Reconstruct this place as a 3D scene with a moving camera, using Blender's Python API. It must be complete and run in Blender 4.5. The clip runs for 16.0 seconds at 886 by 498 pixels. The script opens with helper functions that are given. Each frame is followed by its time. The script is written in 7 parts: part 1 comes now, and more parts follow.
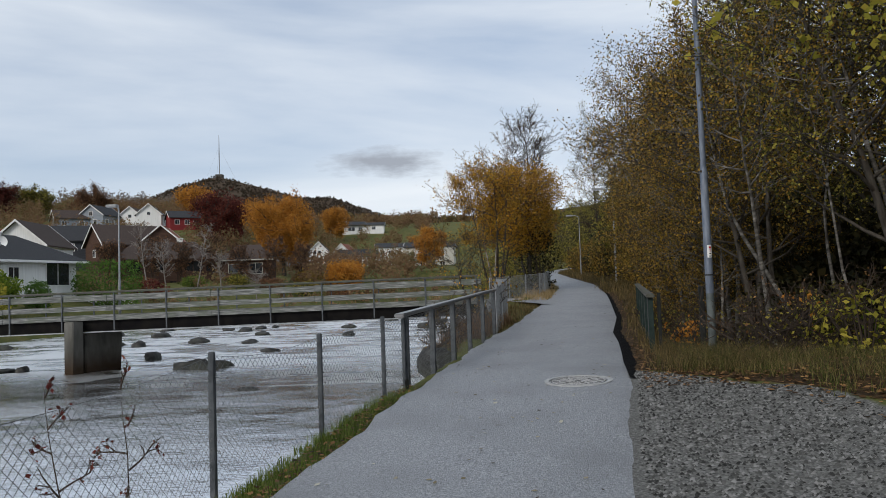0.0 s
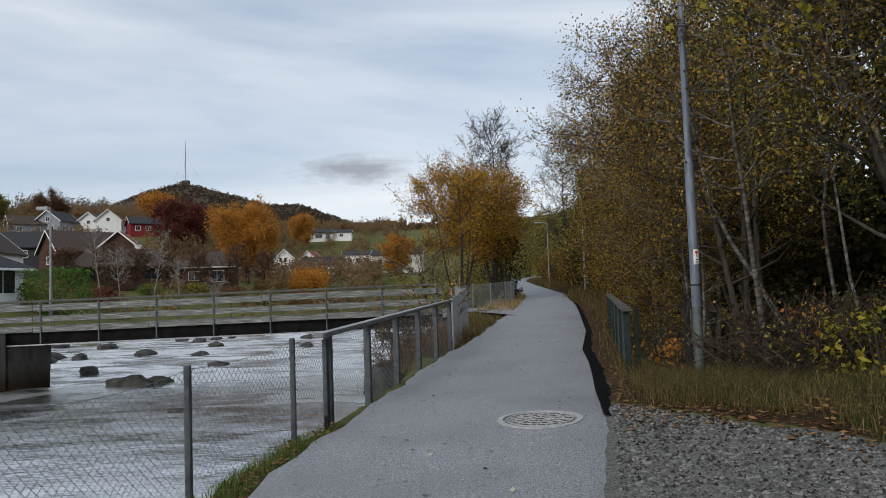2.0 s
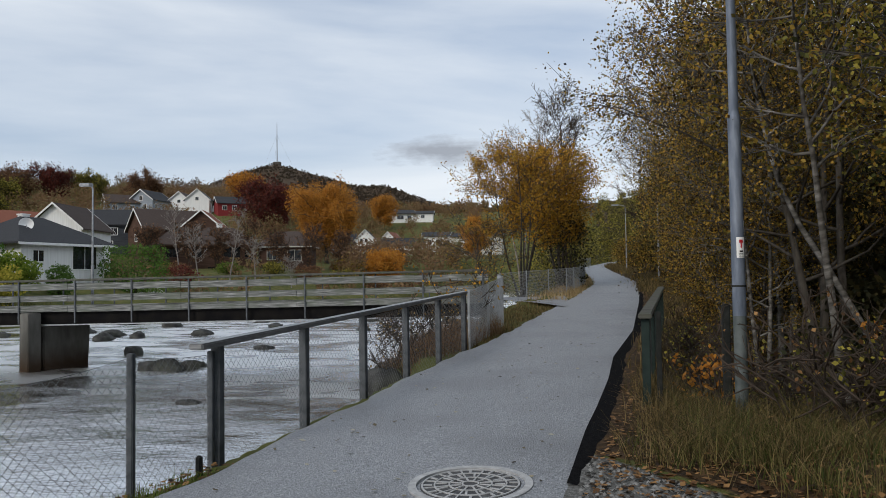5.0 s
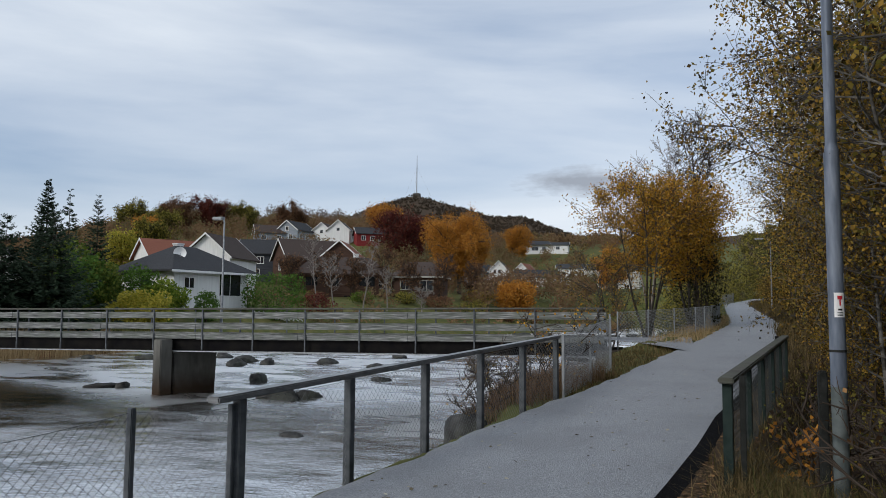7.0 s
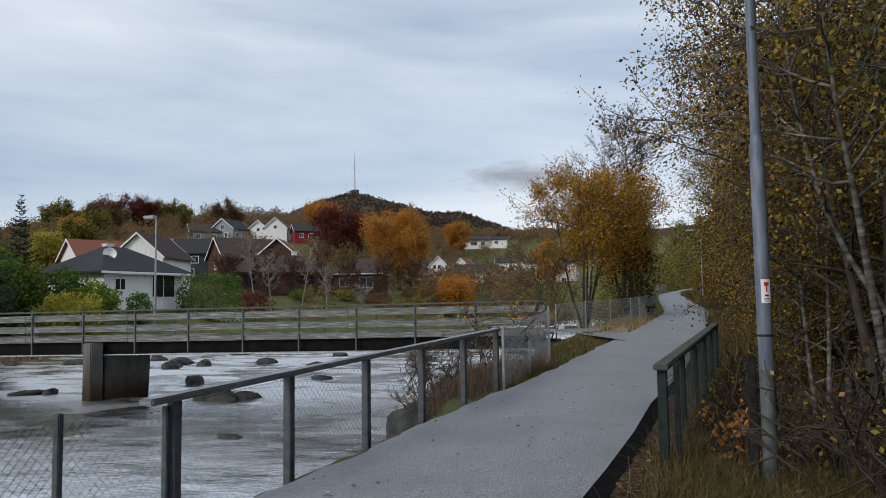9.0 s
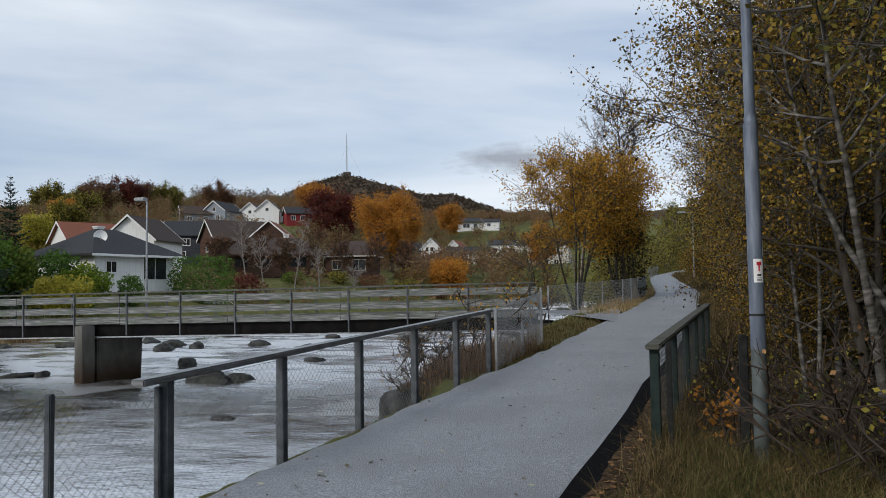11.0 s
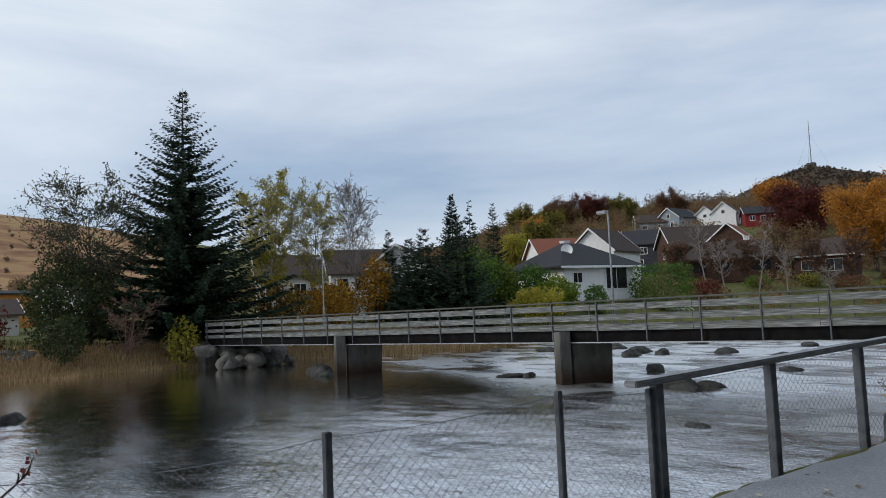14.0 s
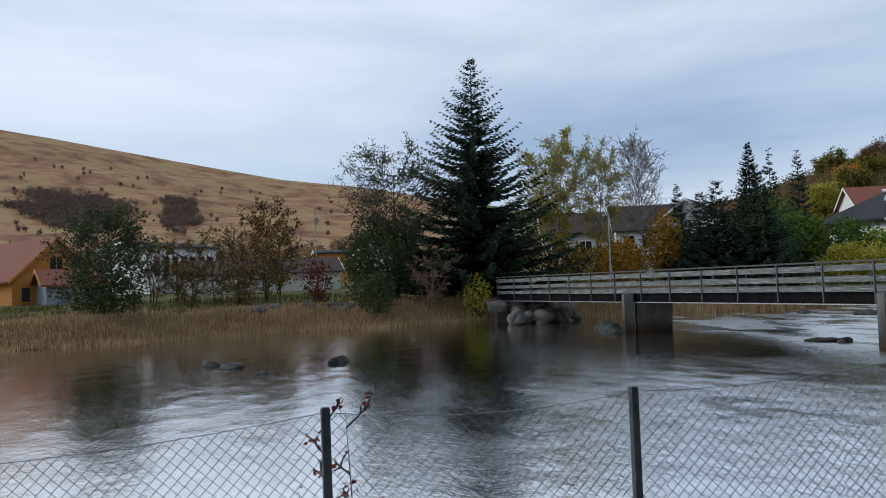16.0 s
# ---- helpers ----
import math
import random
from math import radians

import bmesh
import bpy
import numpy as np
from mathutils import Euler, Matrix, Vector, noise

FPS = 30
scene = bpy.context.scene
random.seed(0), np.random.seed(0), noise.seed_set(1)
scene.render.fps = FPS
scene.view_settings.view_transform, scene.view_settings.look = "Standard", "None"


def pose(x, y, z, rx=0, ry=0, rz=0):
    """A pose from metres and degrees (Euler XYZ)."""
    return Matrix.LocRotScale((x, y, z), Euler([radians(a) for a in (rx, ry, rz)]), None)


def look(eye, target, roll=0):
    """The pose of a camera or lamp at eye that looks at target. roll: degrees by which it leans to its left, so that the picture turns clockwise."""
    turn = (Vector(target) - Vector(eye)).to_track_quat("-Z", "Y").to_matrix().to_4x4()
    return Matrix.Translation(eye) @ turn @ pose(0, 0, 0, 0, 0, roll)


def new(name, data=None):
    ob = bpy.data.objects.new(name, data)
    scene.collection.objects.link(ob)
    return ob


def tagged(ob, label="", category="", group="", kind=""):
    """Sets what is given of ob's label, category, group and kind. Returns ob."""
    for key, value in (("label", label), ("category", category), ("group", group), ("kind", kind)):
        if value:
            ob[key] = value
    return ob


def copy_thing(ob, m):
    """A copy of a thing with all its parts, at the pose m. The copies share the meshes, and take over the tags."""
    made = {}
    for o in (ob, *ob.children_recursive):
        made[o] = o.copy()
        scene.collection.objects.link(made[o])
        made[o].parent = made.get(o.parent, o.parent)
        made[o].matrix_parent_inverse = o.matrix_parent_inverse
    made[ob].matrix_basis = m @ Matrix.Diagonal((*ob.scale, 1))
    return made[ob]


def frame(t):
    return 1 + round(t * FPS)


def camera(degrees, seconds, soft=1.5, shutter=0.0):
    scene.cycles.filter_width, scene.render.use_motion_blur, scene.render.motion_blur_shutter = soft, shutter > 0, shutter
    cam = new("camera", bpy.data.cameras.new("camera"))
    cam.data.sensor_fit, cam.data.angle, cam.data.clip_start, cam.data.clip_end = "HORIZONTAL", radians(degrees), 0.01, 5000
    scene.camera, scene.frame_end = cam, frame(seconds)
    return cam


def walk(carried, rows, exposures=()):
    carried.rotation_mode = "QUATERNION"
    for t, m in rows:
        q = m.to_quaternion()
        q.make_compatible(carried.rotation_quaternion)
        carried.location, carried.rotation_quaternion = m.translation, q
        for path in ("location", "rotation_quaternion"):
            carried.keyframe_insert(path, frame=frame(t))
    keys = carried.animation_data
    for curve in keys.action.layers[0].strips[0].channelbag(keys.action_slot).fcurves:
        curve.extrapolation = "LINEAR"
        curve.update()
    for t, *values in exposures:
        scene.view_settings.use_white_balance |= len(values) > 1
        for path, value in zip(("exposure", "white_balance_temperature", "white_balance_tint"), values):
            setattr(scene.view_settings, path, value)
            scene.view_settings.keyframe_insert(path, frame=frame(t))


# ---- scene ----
cam = camera(61.5, 16.0, soft=0.6)
PATH = [
    (0, (-0.344, -1.246, 1.295), (-0.434, 0.749, 1.398), -2.0),
    (0.5, (-0.308, -0.793, 1.277), (-0.366, 1.204, 1.371), -2.1),
    (1, (-0.22, -0.296, 1.287), (-0.249, 1.701, 1.376), -2.1),
    (1.5, (-0.105, 0.244, 1.3), (-0.125, 2.242, 1.398), -1.8),
    (2, (0.001, 0.758, 1.34), (-0.007, 2.754, 1.461), -2.0),
    (2.5, (0.103, 1.23, 1.402), (0.1, 3.223, 1.564), -2.0),
    (3, (0.254, 1.672, 1.412), (0.271, 3.663, 1.606), -2.2),
    (5.5, (1.559, 3.509, 1.477), (1.234, 5.482, 1.534), -0.3),
    (6, (1.785, 3.789, 1.522), (1.366, 5.744, 1.575), 0.4),
    (6.5, (2.057, 3.927, 1.642), (1.505, 5.848, 1.722), 0.9),
    (7, (2.058, 3.928, 1.655), (1.464, 5.831, 1.817), 0.5),
    (7.5, (2.067, 3.932, 1.641), (1.504, 5.841, 1.841), -0.1),
    (8, (2.068, 3.94, 1.663), (1.56, 5.865, 1.849), -0.8),
    (8.5, (2.063, 3.945, 1.652), (1.607, 5.885, 1.819), -0.8),
    (11, (2.049, 3.977, 1.62), (1.63, 5.93, 1.723), -0.9),
    (11.5, (2.035, 3.964, 1.621), (1.513, 5.892, 1.725), -1.2),
    (12, (2.012, 3.967, 1.618), (1.341, 5.848, 1.726), -1.6),
    (12.5, (1.984, 3.879, 1.622), (1.129, 5.684, 1.737), -1.71),
    (13, (1.963, 3.868, 1.619), (0.906, 5.561, 1.747), -2.01),
    (13.5, (1.937, 3.860, 1.618), (0.681, 5.409, 1.764), -2.25),
    (14, (1.915, 3.832, 1.605), (0.477, 5.213, 1.761), -2.32),
    (14.5, (1.885, 3.795, 1.615), (0.301, 5.006, 1.772), -2.12),
    (15, (1.887, 3.756, 1.642), (0.188, 4.801, 1.785), -2.17),
    (15.5, (1.888, 3.740, 1.627), (0.102, 4.631, 1.745), -2.24),
    (16, (1.890, 3.704, 1.595), (0.038, 4.457, 1.667), -2.13),
]
walk(cam, [(t, look(eye, target, roll)) for t, eye, target, roll in PATH],
     exposures=[(0, 0.1, 6700, 10), (2, 0.1, 6750, 10), (3, 0.0, 6600, 10), (5.5, 0.12, 6750, 10), (6.5, 0.1, 6650, 10), (7.5, 0.0, 6480, 10), (8.5, 0.05, 6600, 10),
                (11.5, 0.1, 6600, 10), (12.5, 0.07, 6500, 10), (14.5, 0.0, 6380, 10), (16, 0.0, 6150, 10)])

# ---- world and sun ----
SUN_EL, SUN_AZ = radians(32), radians(215)
world = bpy.data.worlds.new("world")
scene.world = world
world.use_nodes = True
wn, wl = world.node_tree.nodes, world.node_tree.links
wn.clear()


def wnode(kind, **kw):
    n = wn.new(kind)
    for k, v in kw.items():
        n.inputs[k].default_value = v
    return n


sky = wn.new("ShaderNodeTexSky")
sky.sky_type, sky.sun_disc = "NISHITA", False
sky.sun_elevation, sky.sun_rotation = SUN_EL, SUN_AZ
sky.air_density, sky.dust_density, sky.ozone_density = 1.0, 1.5, 2.0
tc = wn.new("ShaderNodeTexCoord")
mp = wn.new("ShaderNodeMapping")
mp.inputs["Rotation"].default_value = (radians(4), radians(3), 0)
mp.inputs["Scale"].default_value = (0.9, 0.9, 5.0)
wl.new(tc.outputs["Generated"], mp.inputs[0])
cl1 = wnode("ShaderNodeTexNoise", Scale=1.1, Detail=7.0, Roughness=0.52, Distortion=0.35)
wl.new(mp.outputs[0], cl1.inputs["Vector"])
cr = wn.new("ShaderNodeValToRGB")
cr.color_ramp.elements[0].position, cr.color_ramp.elements[1].position = 0.30, 0.68
wl.new(cl1.outputs[0], cr.inputs[0])
blue = wn.new("ShaderNodeMix"); blue.data_type = "RGBA"; blue.blend_type = "MULTIPLY"; blue.inputs[0].default_value = 1.0
blue.inputs[7].default_value = (0.092, 0.10, 0.108, 1)
wl.new(sky.outputs[0], blue.inputs[6])
haze = wn.new("ShaderNodeMix"); haze.data_type = "RGBA"; haze.inputs[0].default_value = 0.55
wl.new(blue.outputs[2], haze.inputs[6]); haze.inputs[7].default_value = (0.47, 0.58, 0.75, 1)
mix = wn.new("ShaderNodeMix"); mix.data_type = "RGBA"
wl.new(cr.outputs[0], mix.inputs[0]); wl.new(haze.outputs[2], mix.inputs[6]); mix.inputs[7].default_value = (0.80, 0.865, 0.94, 1)
# a low grey cloud up the valley
off = wn.new("ShaderNodeVectorMath"); off.operation = "SUBTRACT"; off.inputs[1].default_value = (-0.115, 0.98, 0.168)
wl.new(tc.outputs["Generated"], off.inputs[0])
wid = wn.new("ShaderNodeVectorMath"); wid.operation = "MULTIPLY"; wid.inputs[1].default_value = (14, 3, 52)
wl.new(off.outputs[0], wid.inputs[0])
far_off = wn.new("ShaderNodeVectorMath"); far_off.operation = "LENGTH"; wl.new(wid.outputs[0], far_off.inputs[0])
rag = wnode("ShaderNodeTexNoise", Scale=1.3, Detail=6.0, Roughness=0.6); wl.new(wid.outputs[0], rag.inputs["Vector"])
ragged = wn.new("ShaderNodeMath"); ragged.operation = "MULTIPLY_ADD"; ragged.inputs[1].default_value = 1.9
wl.new(rag.outputs[0], ragged.inputs[0]); wl.new(far_off.outputs["Value"], ragged.inputs[2])
grey = wn.new("ShaderNodeMapRange"); grey.inputs[1].default_value, grey.inputs[2].default_value, grey.inputs[3].default_value, grey.inputs[4].default_value = 1.25, 2.1, 0.95, 0.0
wl.new(ragged.outputs[0], grey.inputs[0])
low = wn.new("ShaderNodeMix"); low.data_type = "RGBA"; low.inputs[7].default_value = (0.33, 0.37, 0.44, 1)
wl.new(grey.outputs[0], low.inputs[0]); wl.new(mix.outputs[2], low.inputs[6])
bg = wn.new("ShaderNodeBackground"); bg.inputs[1].default_value = 1.0
wl.new(low.outputs[2], bg.inputs[0])
out = wn.new("ShaderNodeOutputWorld"); wl.new(bg.outputs[0], out.inputs[0])

sun = new("sun", bpy.data.lights.new("sun", "SUN"))
sun.data.energy, sun.data.angle, sun.data.color = 1.5, radians(16), (1.0, 0.95, 0.88)
sun.matrix_world = look((0, 0, 50), (50 * math.sin(SUN_AZ + math.pi), 50 * math.cos(SUN_AZ + math.pi), 50 - 50 * math.tan(SUN_EL)))
scene.view_settings.exposure = 0.0

# ---- materials ----


def mat(name, ramp, scale=4.0, rough=0.8, metal=0.0, bump=0.0, bump_scale=None, spec=0.15, second=None, stretch=(1, 1, 1), island=0.0):
    """A noise-driven surface. ramp: colours from dark to light; second: (colour, scale, amount) of large stains; island: share of the variation taken per piece."""
    m = bpy.data.materials.new(name)
    m.use_nodes = True
    n, l = m.node_tree.nodes, m.node_tree.links
    b = n["Principled BSDF"]
    b.inputs["Roughness"].default_value, b.inputs["Metallic"].default_value = rough, metal
    b.inputs["Specular IOR Level"].default_value = spec
    co = n.new("ShaderNodeTexCoord")
    mpn = n.new("ShaderNodeMapping"); mpn.inputs["Scale"].default_value = stretch
    l.new(co.outputs["Object"], mpn.inputs[0])
    no = n.new("ShaderNodeTexNoise"); no.inputs["Scale"].default_value, no.inputs["Detail"].default_value = scale, 6.0
    l.new(mpn.outputs[0], no.inputs["Vector"])
    fac = no.outputs[0]
    if island:
        geo = n.new("ShaderNodeNewGeometry")
        mx = n.new("ShaderNodeMix"); mx.inputs[0].default_value = island
        l.new(fac, mx.inputs[2]); l.new(geo.outputs["Random Per Island"], mx.inputs[3])
        fac = mx.outputs[0]
    r = n.new("ShaderNodeValToRGB")
    lo, hi = (0.3, 0.7) if not island else (0.12, 0.88)
    els = r.color_ramp.elements
    while len(els) < len(ramp):
        els.new(0.5)
    for k, c in enumerate(ramp):
        els[k].position = lo + (hi - lo) * k / (len(ramp) - 1)
        els[k].color = (*c, 1)
    l.new(fac, r.inputs[0])
    col = r.outputs[0]
    if second:
        c2, s2, amt = second
        n2 = n.new("ShaderNodeTexNoise"); n2.inputs["Scale"].default_value, n2.inputs["Detail"].default_value = s2, 4.0
        l.new(co.outputs["Object"], n2.inputs["Vector"])
        r2 = n.new("ShaderNodeMapRange"); r2.inputs[1].default_value, r2.inputs[2].default_value, r2.inputs[4].default_value = 0.45, 0.65, amt
        l.new(n2.outputs[0], r2.inputs[0])
        mx2 = n.new("ShaderNodeMix"); mx2.data_type = "RGBA"
        l.new(r2.outputs[0], mx2.inputs[0]); l.new(col, mx2.inputs[6]); mx2.inputs[7].default_value = (*c2, 1)
        col = mx2.outputs[2]
    l.new(col, b.inputs["Base Color"])
    if bump:
        nb = n.new("ShaderNodeTexNoise"); nb.inputs["Scale"].default_value, nb.inputs["Detail"].default_value = bump_scale or scale * 4, 5.0
        l.new(mpn.outputs[0], nb.inputs["Vector"])
        bp = n.new("ShaderNodeBump"); bp.inputs["Strength"].default_value, bp.inputs["Distance"].default_value = bump, 0.02
        l.new(nb.outputs[0], bp.inputs["Height"]); l.new(bp.outputs[0], b.inputs["Normal"])
    return m


def leaf_mat(name, ramp, scale=0.5, through_light=0.35, share=0.7):
    m = mat(name, ramp, scale=scale, rough=0.6, spec=0.12, island=share)
    n, l = m.node_tree.nodes, m.node_tree.links
    b = n["Principled BSDF"]
    col = b.inputs["Base Color"].links[0].from_socket
    tr = n.new("ShaderNodeBsdfTranslucent"); l.new(col, tr.inputs[0])
    ms = n.new("ShaderNodeMixShader"); ms.inputs[0].default_value = through_light
    l.new(b.outputs[0], ms.inputs[1]); l.new(tr.outputs[0], ms.inputs[2])
    l.new(ms.outputs[0], n["Material Output"].inputs[0])
    return m


ASPHALT = mat("asphalt", [(0.12, 0.127, 0.139), (0.225, 0.237, 0.257), (0.36, 0.373, 0.395)], scale=48, rough=0.48, bump=0.8, bump_scale=70, spec=0.5,
              second=((0.155, 0.162, 0.174), 0.6, 0.6))
TAR = mat("tar", [(0.006, 0.006, 0.007), (0.013, 0.013, 0.014)], scale=30, rough=0.95, bump=0.9, spec=0.03)
GALV = mat("galvanised", [(0.22, 0.235, 0.25), (0.36, 0.375, 0.39)], scale=9, rough=0.5, metal=0.55, bump=0.1)
GALV_DARK = mat("galvanised_dark", [(0.055, 0.062, 0.07), (0.12, 0.13, 0.14)], scale=7, rough=0.6, metal=0.4, bump=0.1)
WIRE = mat("wire", [(0.09, 0.097, 0.10), (0.17, 0.18, 0.185)], scale=9, rough=0.5, metal=0.6)
WIRE_DARK = mat("wire_dark", [(0.05, 0.055, 0.055), (0.09, 0.10, 0.10)], scale=9, rough=0.6, metal=0.3)
GREEN_STEEL = mat("green_steel", [(0.010, 0.020, 0.018), (0.025, 0.04, 0.036)], scale=8, rough=0.6, bump=0.2)
WEATHERED = mat("weathered_wood", [(0.045, 0.048, 0.046), (0.145, 0.15, 0.147), (0.32, 0.325, 0.32)], scale=6, rough=0.8, bump=0.5, stretch=(0.3, 3, 5), second=((0.11, 0.125, 0.10), 1.6, 0.75))
RAIL_TOP = mat("rail_top", [(0.10, 0.105, 0.11), (0.22, 0.225, 0.23)], scale=7, rough=0.35, metal=0.3, bump=0.2, spec=0.5, stretch=(1, 0.4, 4))
RAILWOOD = mat("rail_wood", [(0.055, 0.052, 0.046), (0.12, 0.118, 0.108)], scale=6, rough=0.85, bump=0.4, stretch=(1, 0.4, 4), second=((0.08, 0.10, 0.06), 3, 0.5))
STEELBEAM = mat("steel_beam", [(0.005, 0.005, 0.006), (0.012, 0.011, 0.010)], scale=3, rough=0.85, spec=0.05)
CONCRETE = mat("concrete", [(0.05, 0.046, 0.041), (0.125, 0.12, 0.108)], scale=2.2, rough=0.9, bump=0.4, second=((0.055, 0.04, 0.028), 0.7, 0.7))
PIER = mat("pier_concrete", [(0.03, 0.03, 0.027), (0.075, 0.073, 0.066), (0.13, 0.128, 0.118)], scale=1.6, rough=0.9, bump=0.4, stretch=(1, 1, 0.35))


def waterline(m, z0, z1, colour):
    """A wet brown tide mark on the lower part of a pier, ragged at its rim."""
    n, l = m.node_tree.nodes, m.node_tree.links
    b = n["Principled BSDF"]
    col = b.inputs["Base Color"].links[0].from_socket
    co = n.new("ShaderNodeTexCoord"); sp = n.new("ShaderNodeSeparateXYZ"); l.new(co.outputs["Object"], sp.inputs[0])
    no = n.new("ShaderNodeTexNoise"); no.inputs["Scale"].default_value = 2.4; l.new(co.outputs["Object"], no.inputs["Vector"])
    ad = n.new("ShaderNodeMath"); ad.operation = "MULTIPLY_ADD"; ad.inputs[1].default_value = 0.5
    l.new(no.outputs[0], ad.inputs[0]); l.new(sp.outputs[2], ad.inputs[2])
    mr = n.new("ShaderNodeMapRange"); mr.inputs[1].default_value, mr.inputs[2].default_value, mr.inputs[3].default_value, mr.inputs[4].default_value = z0 + 0.25, z1 + 0.25, 0.95, 0.0
    l.new(ad.outputs[0], mr.inputs[0])
    mx = n.new("ShaderNodeMix"); mx.data_type = "RGBA"; mx.inputs[7].default_value = (*colour, 1)
    l.new(mr.outputs[0], mx.inputs[0]); l.new(col, mx.inputs[6]); l.new(mx.outputs[2], b.inputs["Base Color"])


waterline(PIER, -1.5, -0.7, (0.030, 0.018, 0.010))
ROCK = mat("rock", [(0.016, 0.016, 0.016), (0.042, 0.042, 0.041), (0.085, 0.085, 0.082)], scale=3.5, rough=0.7, bump=0.8, second=((0.04, 0.045, 0.03), 1.2, 0.5))
ROCK_PALE = mat("rock_pale", [(0.06, 0.056, 0.048), (0.15, 0.143, 0.13)], scale=2.5, rough=0.85, bump=0.8)
BARK = mat("bark", [(0.035, 0.03, 0.025), (0.09, 0.08, 0.068)], scale=6, rough=0.9, bump=0.6, stretch=(2, 2, 0.5))
BARK_BIRCH = mat("bark_birch", [(0.045, 0.042, 0.038), (0.11, 0.105, 0.095), (0.24, 0.23, 0.215)], scale=4, rough=0.85, bump=0.4, stretch=(1, 1, 2.5))
LEAF_GOLD = leaf_mat("leaf_gold", [(0.09, 0.045, 0.010), (0.36, 0.17, 0.018), (0.56, 0.30, 0.035), (0.30, 0.20, 0.03), (0.12, 0.06, 0.012)], through_light=0.3)
LEAF_OCHRE = leaf_mat("leaf_ochre", [(0.014, 0.010, 0.006), (0.085, 0.05, 0.015), (0.40, 0.24, 0.04), (0.16, 0.13, 0.027), (0.014, 0.011, 0.006)], through_light=0.22)
# dark ivy leaves; on the undergrowth this colour stands in for shade
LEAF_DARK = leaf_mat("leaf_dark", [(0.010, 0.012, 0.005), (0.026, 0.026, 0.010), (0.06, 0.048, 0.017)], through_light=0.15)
LEAF_RUST = leaf_mat("leaf_rust", [(0.07, 0.035, 0.022), (0.17, 0.085, 0.045), (0.26, 0.15, 0.08)])
LEAF_DARKGREEN = leaf_mat("leaf_dark_green", [(0.02, 0.03, 0.013), (0.05, 0.07, 0.028), (0.10, 0.115, 0.045)], through_light=0.25)
LEAF_ORANGE = leaf_mat("leaf_orange", [(0.28, 0.11, 0.022), (0.48, 0.21, 0.035), (0.58, 0.30, 0.055)], share=0.5)
LEAF_RED = leaf_mat("leaf_red", [(0.05, 0.012, 0.011), (0.125, 0.03, 0.025), (0.20, 0.065, 0.04)])
LEAF_GREEN = leaf_mat("leaf_green", [(0.04, 0.075, 0.015), (0.10, 0.15, 0.025), (0.19, 0.21, 0.04)])
LEAF_OLIVE = leaf_mat("leaf_olive", [(0.02, 0.024, 0.009), (0.085, 0.088, 0.022), (0.38, 0.32, 0.06), (0.09, 0.078, 0.022)], through_light=0.35)
LEAF_YELLOWGREEN = leaf_mat("leaf_yellow_green", [(0.20, 0.20, 0.03), (0.38, 0.35, 0.055), (0.50, 0.40, 0.07)], through_light=0.45)
LEAF_LIME = leaf_mat("leaf_lime", [(0.07, 0.12, 0.02), (0.17, 0.25, 0.03), (0.28, 0.30, 0.05)], through_light=0.4)
NEEDLE = leaf_mat("needle", [(0.016, 0.030, 0.018), (0.036, 0.060, 0.036), (0.065, 0.095, 0.058)], through_light=0.15)
HEDGE = leaf_mat("hedge_leaf", [(0.04, 0.085, 0.018), (0.11, 0.20, 0.035)], through_light=0.35)
TWIG = mat("twig", [(0.03, 0.023, 0.018), (0.075, 0.057, 0.045)], scale=5, rough=0.9)
TWIG_RED = mat("twig_red", [(0.12, 0.075, 0.055), (0.22, 0.145, 0.11)], scale=5, rough=0.9)
TWIG_PALE = mat("twig_pale", [(0.16, 0.14, 0.125), (0.28, 0.25, 0.23)], scale=5, rough=0.9)
GRASS_BLADE = leaf_mat("grass_blade", [(0.024, 0.038, 0.012), (0.085, 0.10, 0.027), (0.25, 0.20, 0.08)])
DRY_GRASS = leaf_mat("dry_grass", [(0.20, 0.135, 0.065), (0.38, 0.27, 0.14), (0.52, 0.40, 0.23)])
GRASS_GREEN = leaf_mat("grass_green", [(0.05, 0.08, 0.018), (0.11, 0.16, 0.03), (0.18, 0.20, 0.06)])
SEDGE = leaf_mat("sedge", [(0.035, 0.032, 0.014), (0.11, 0.085, 0.034), (0.29, 0.21, 0.10)])
SEDGE_BROWN = leaf_mat("sedge_brown", [(0.07, 0.04, 0.025), (0.17, 0.105, 0.06), (0.30, 0.20, 0.12)])
LITTER = leaf_mat("leaf_litter", [(0.025, 0.015, 0.008), (0.12, 0.06, 0.024), (0.27, 0.15, 0.06)], through_light=0.05, share=0.95)


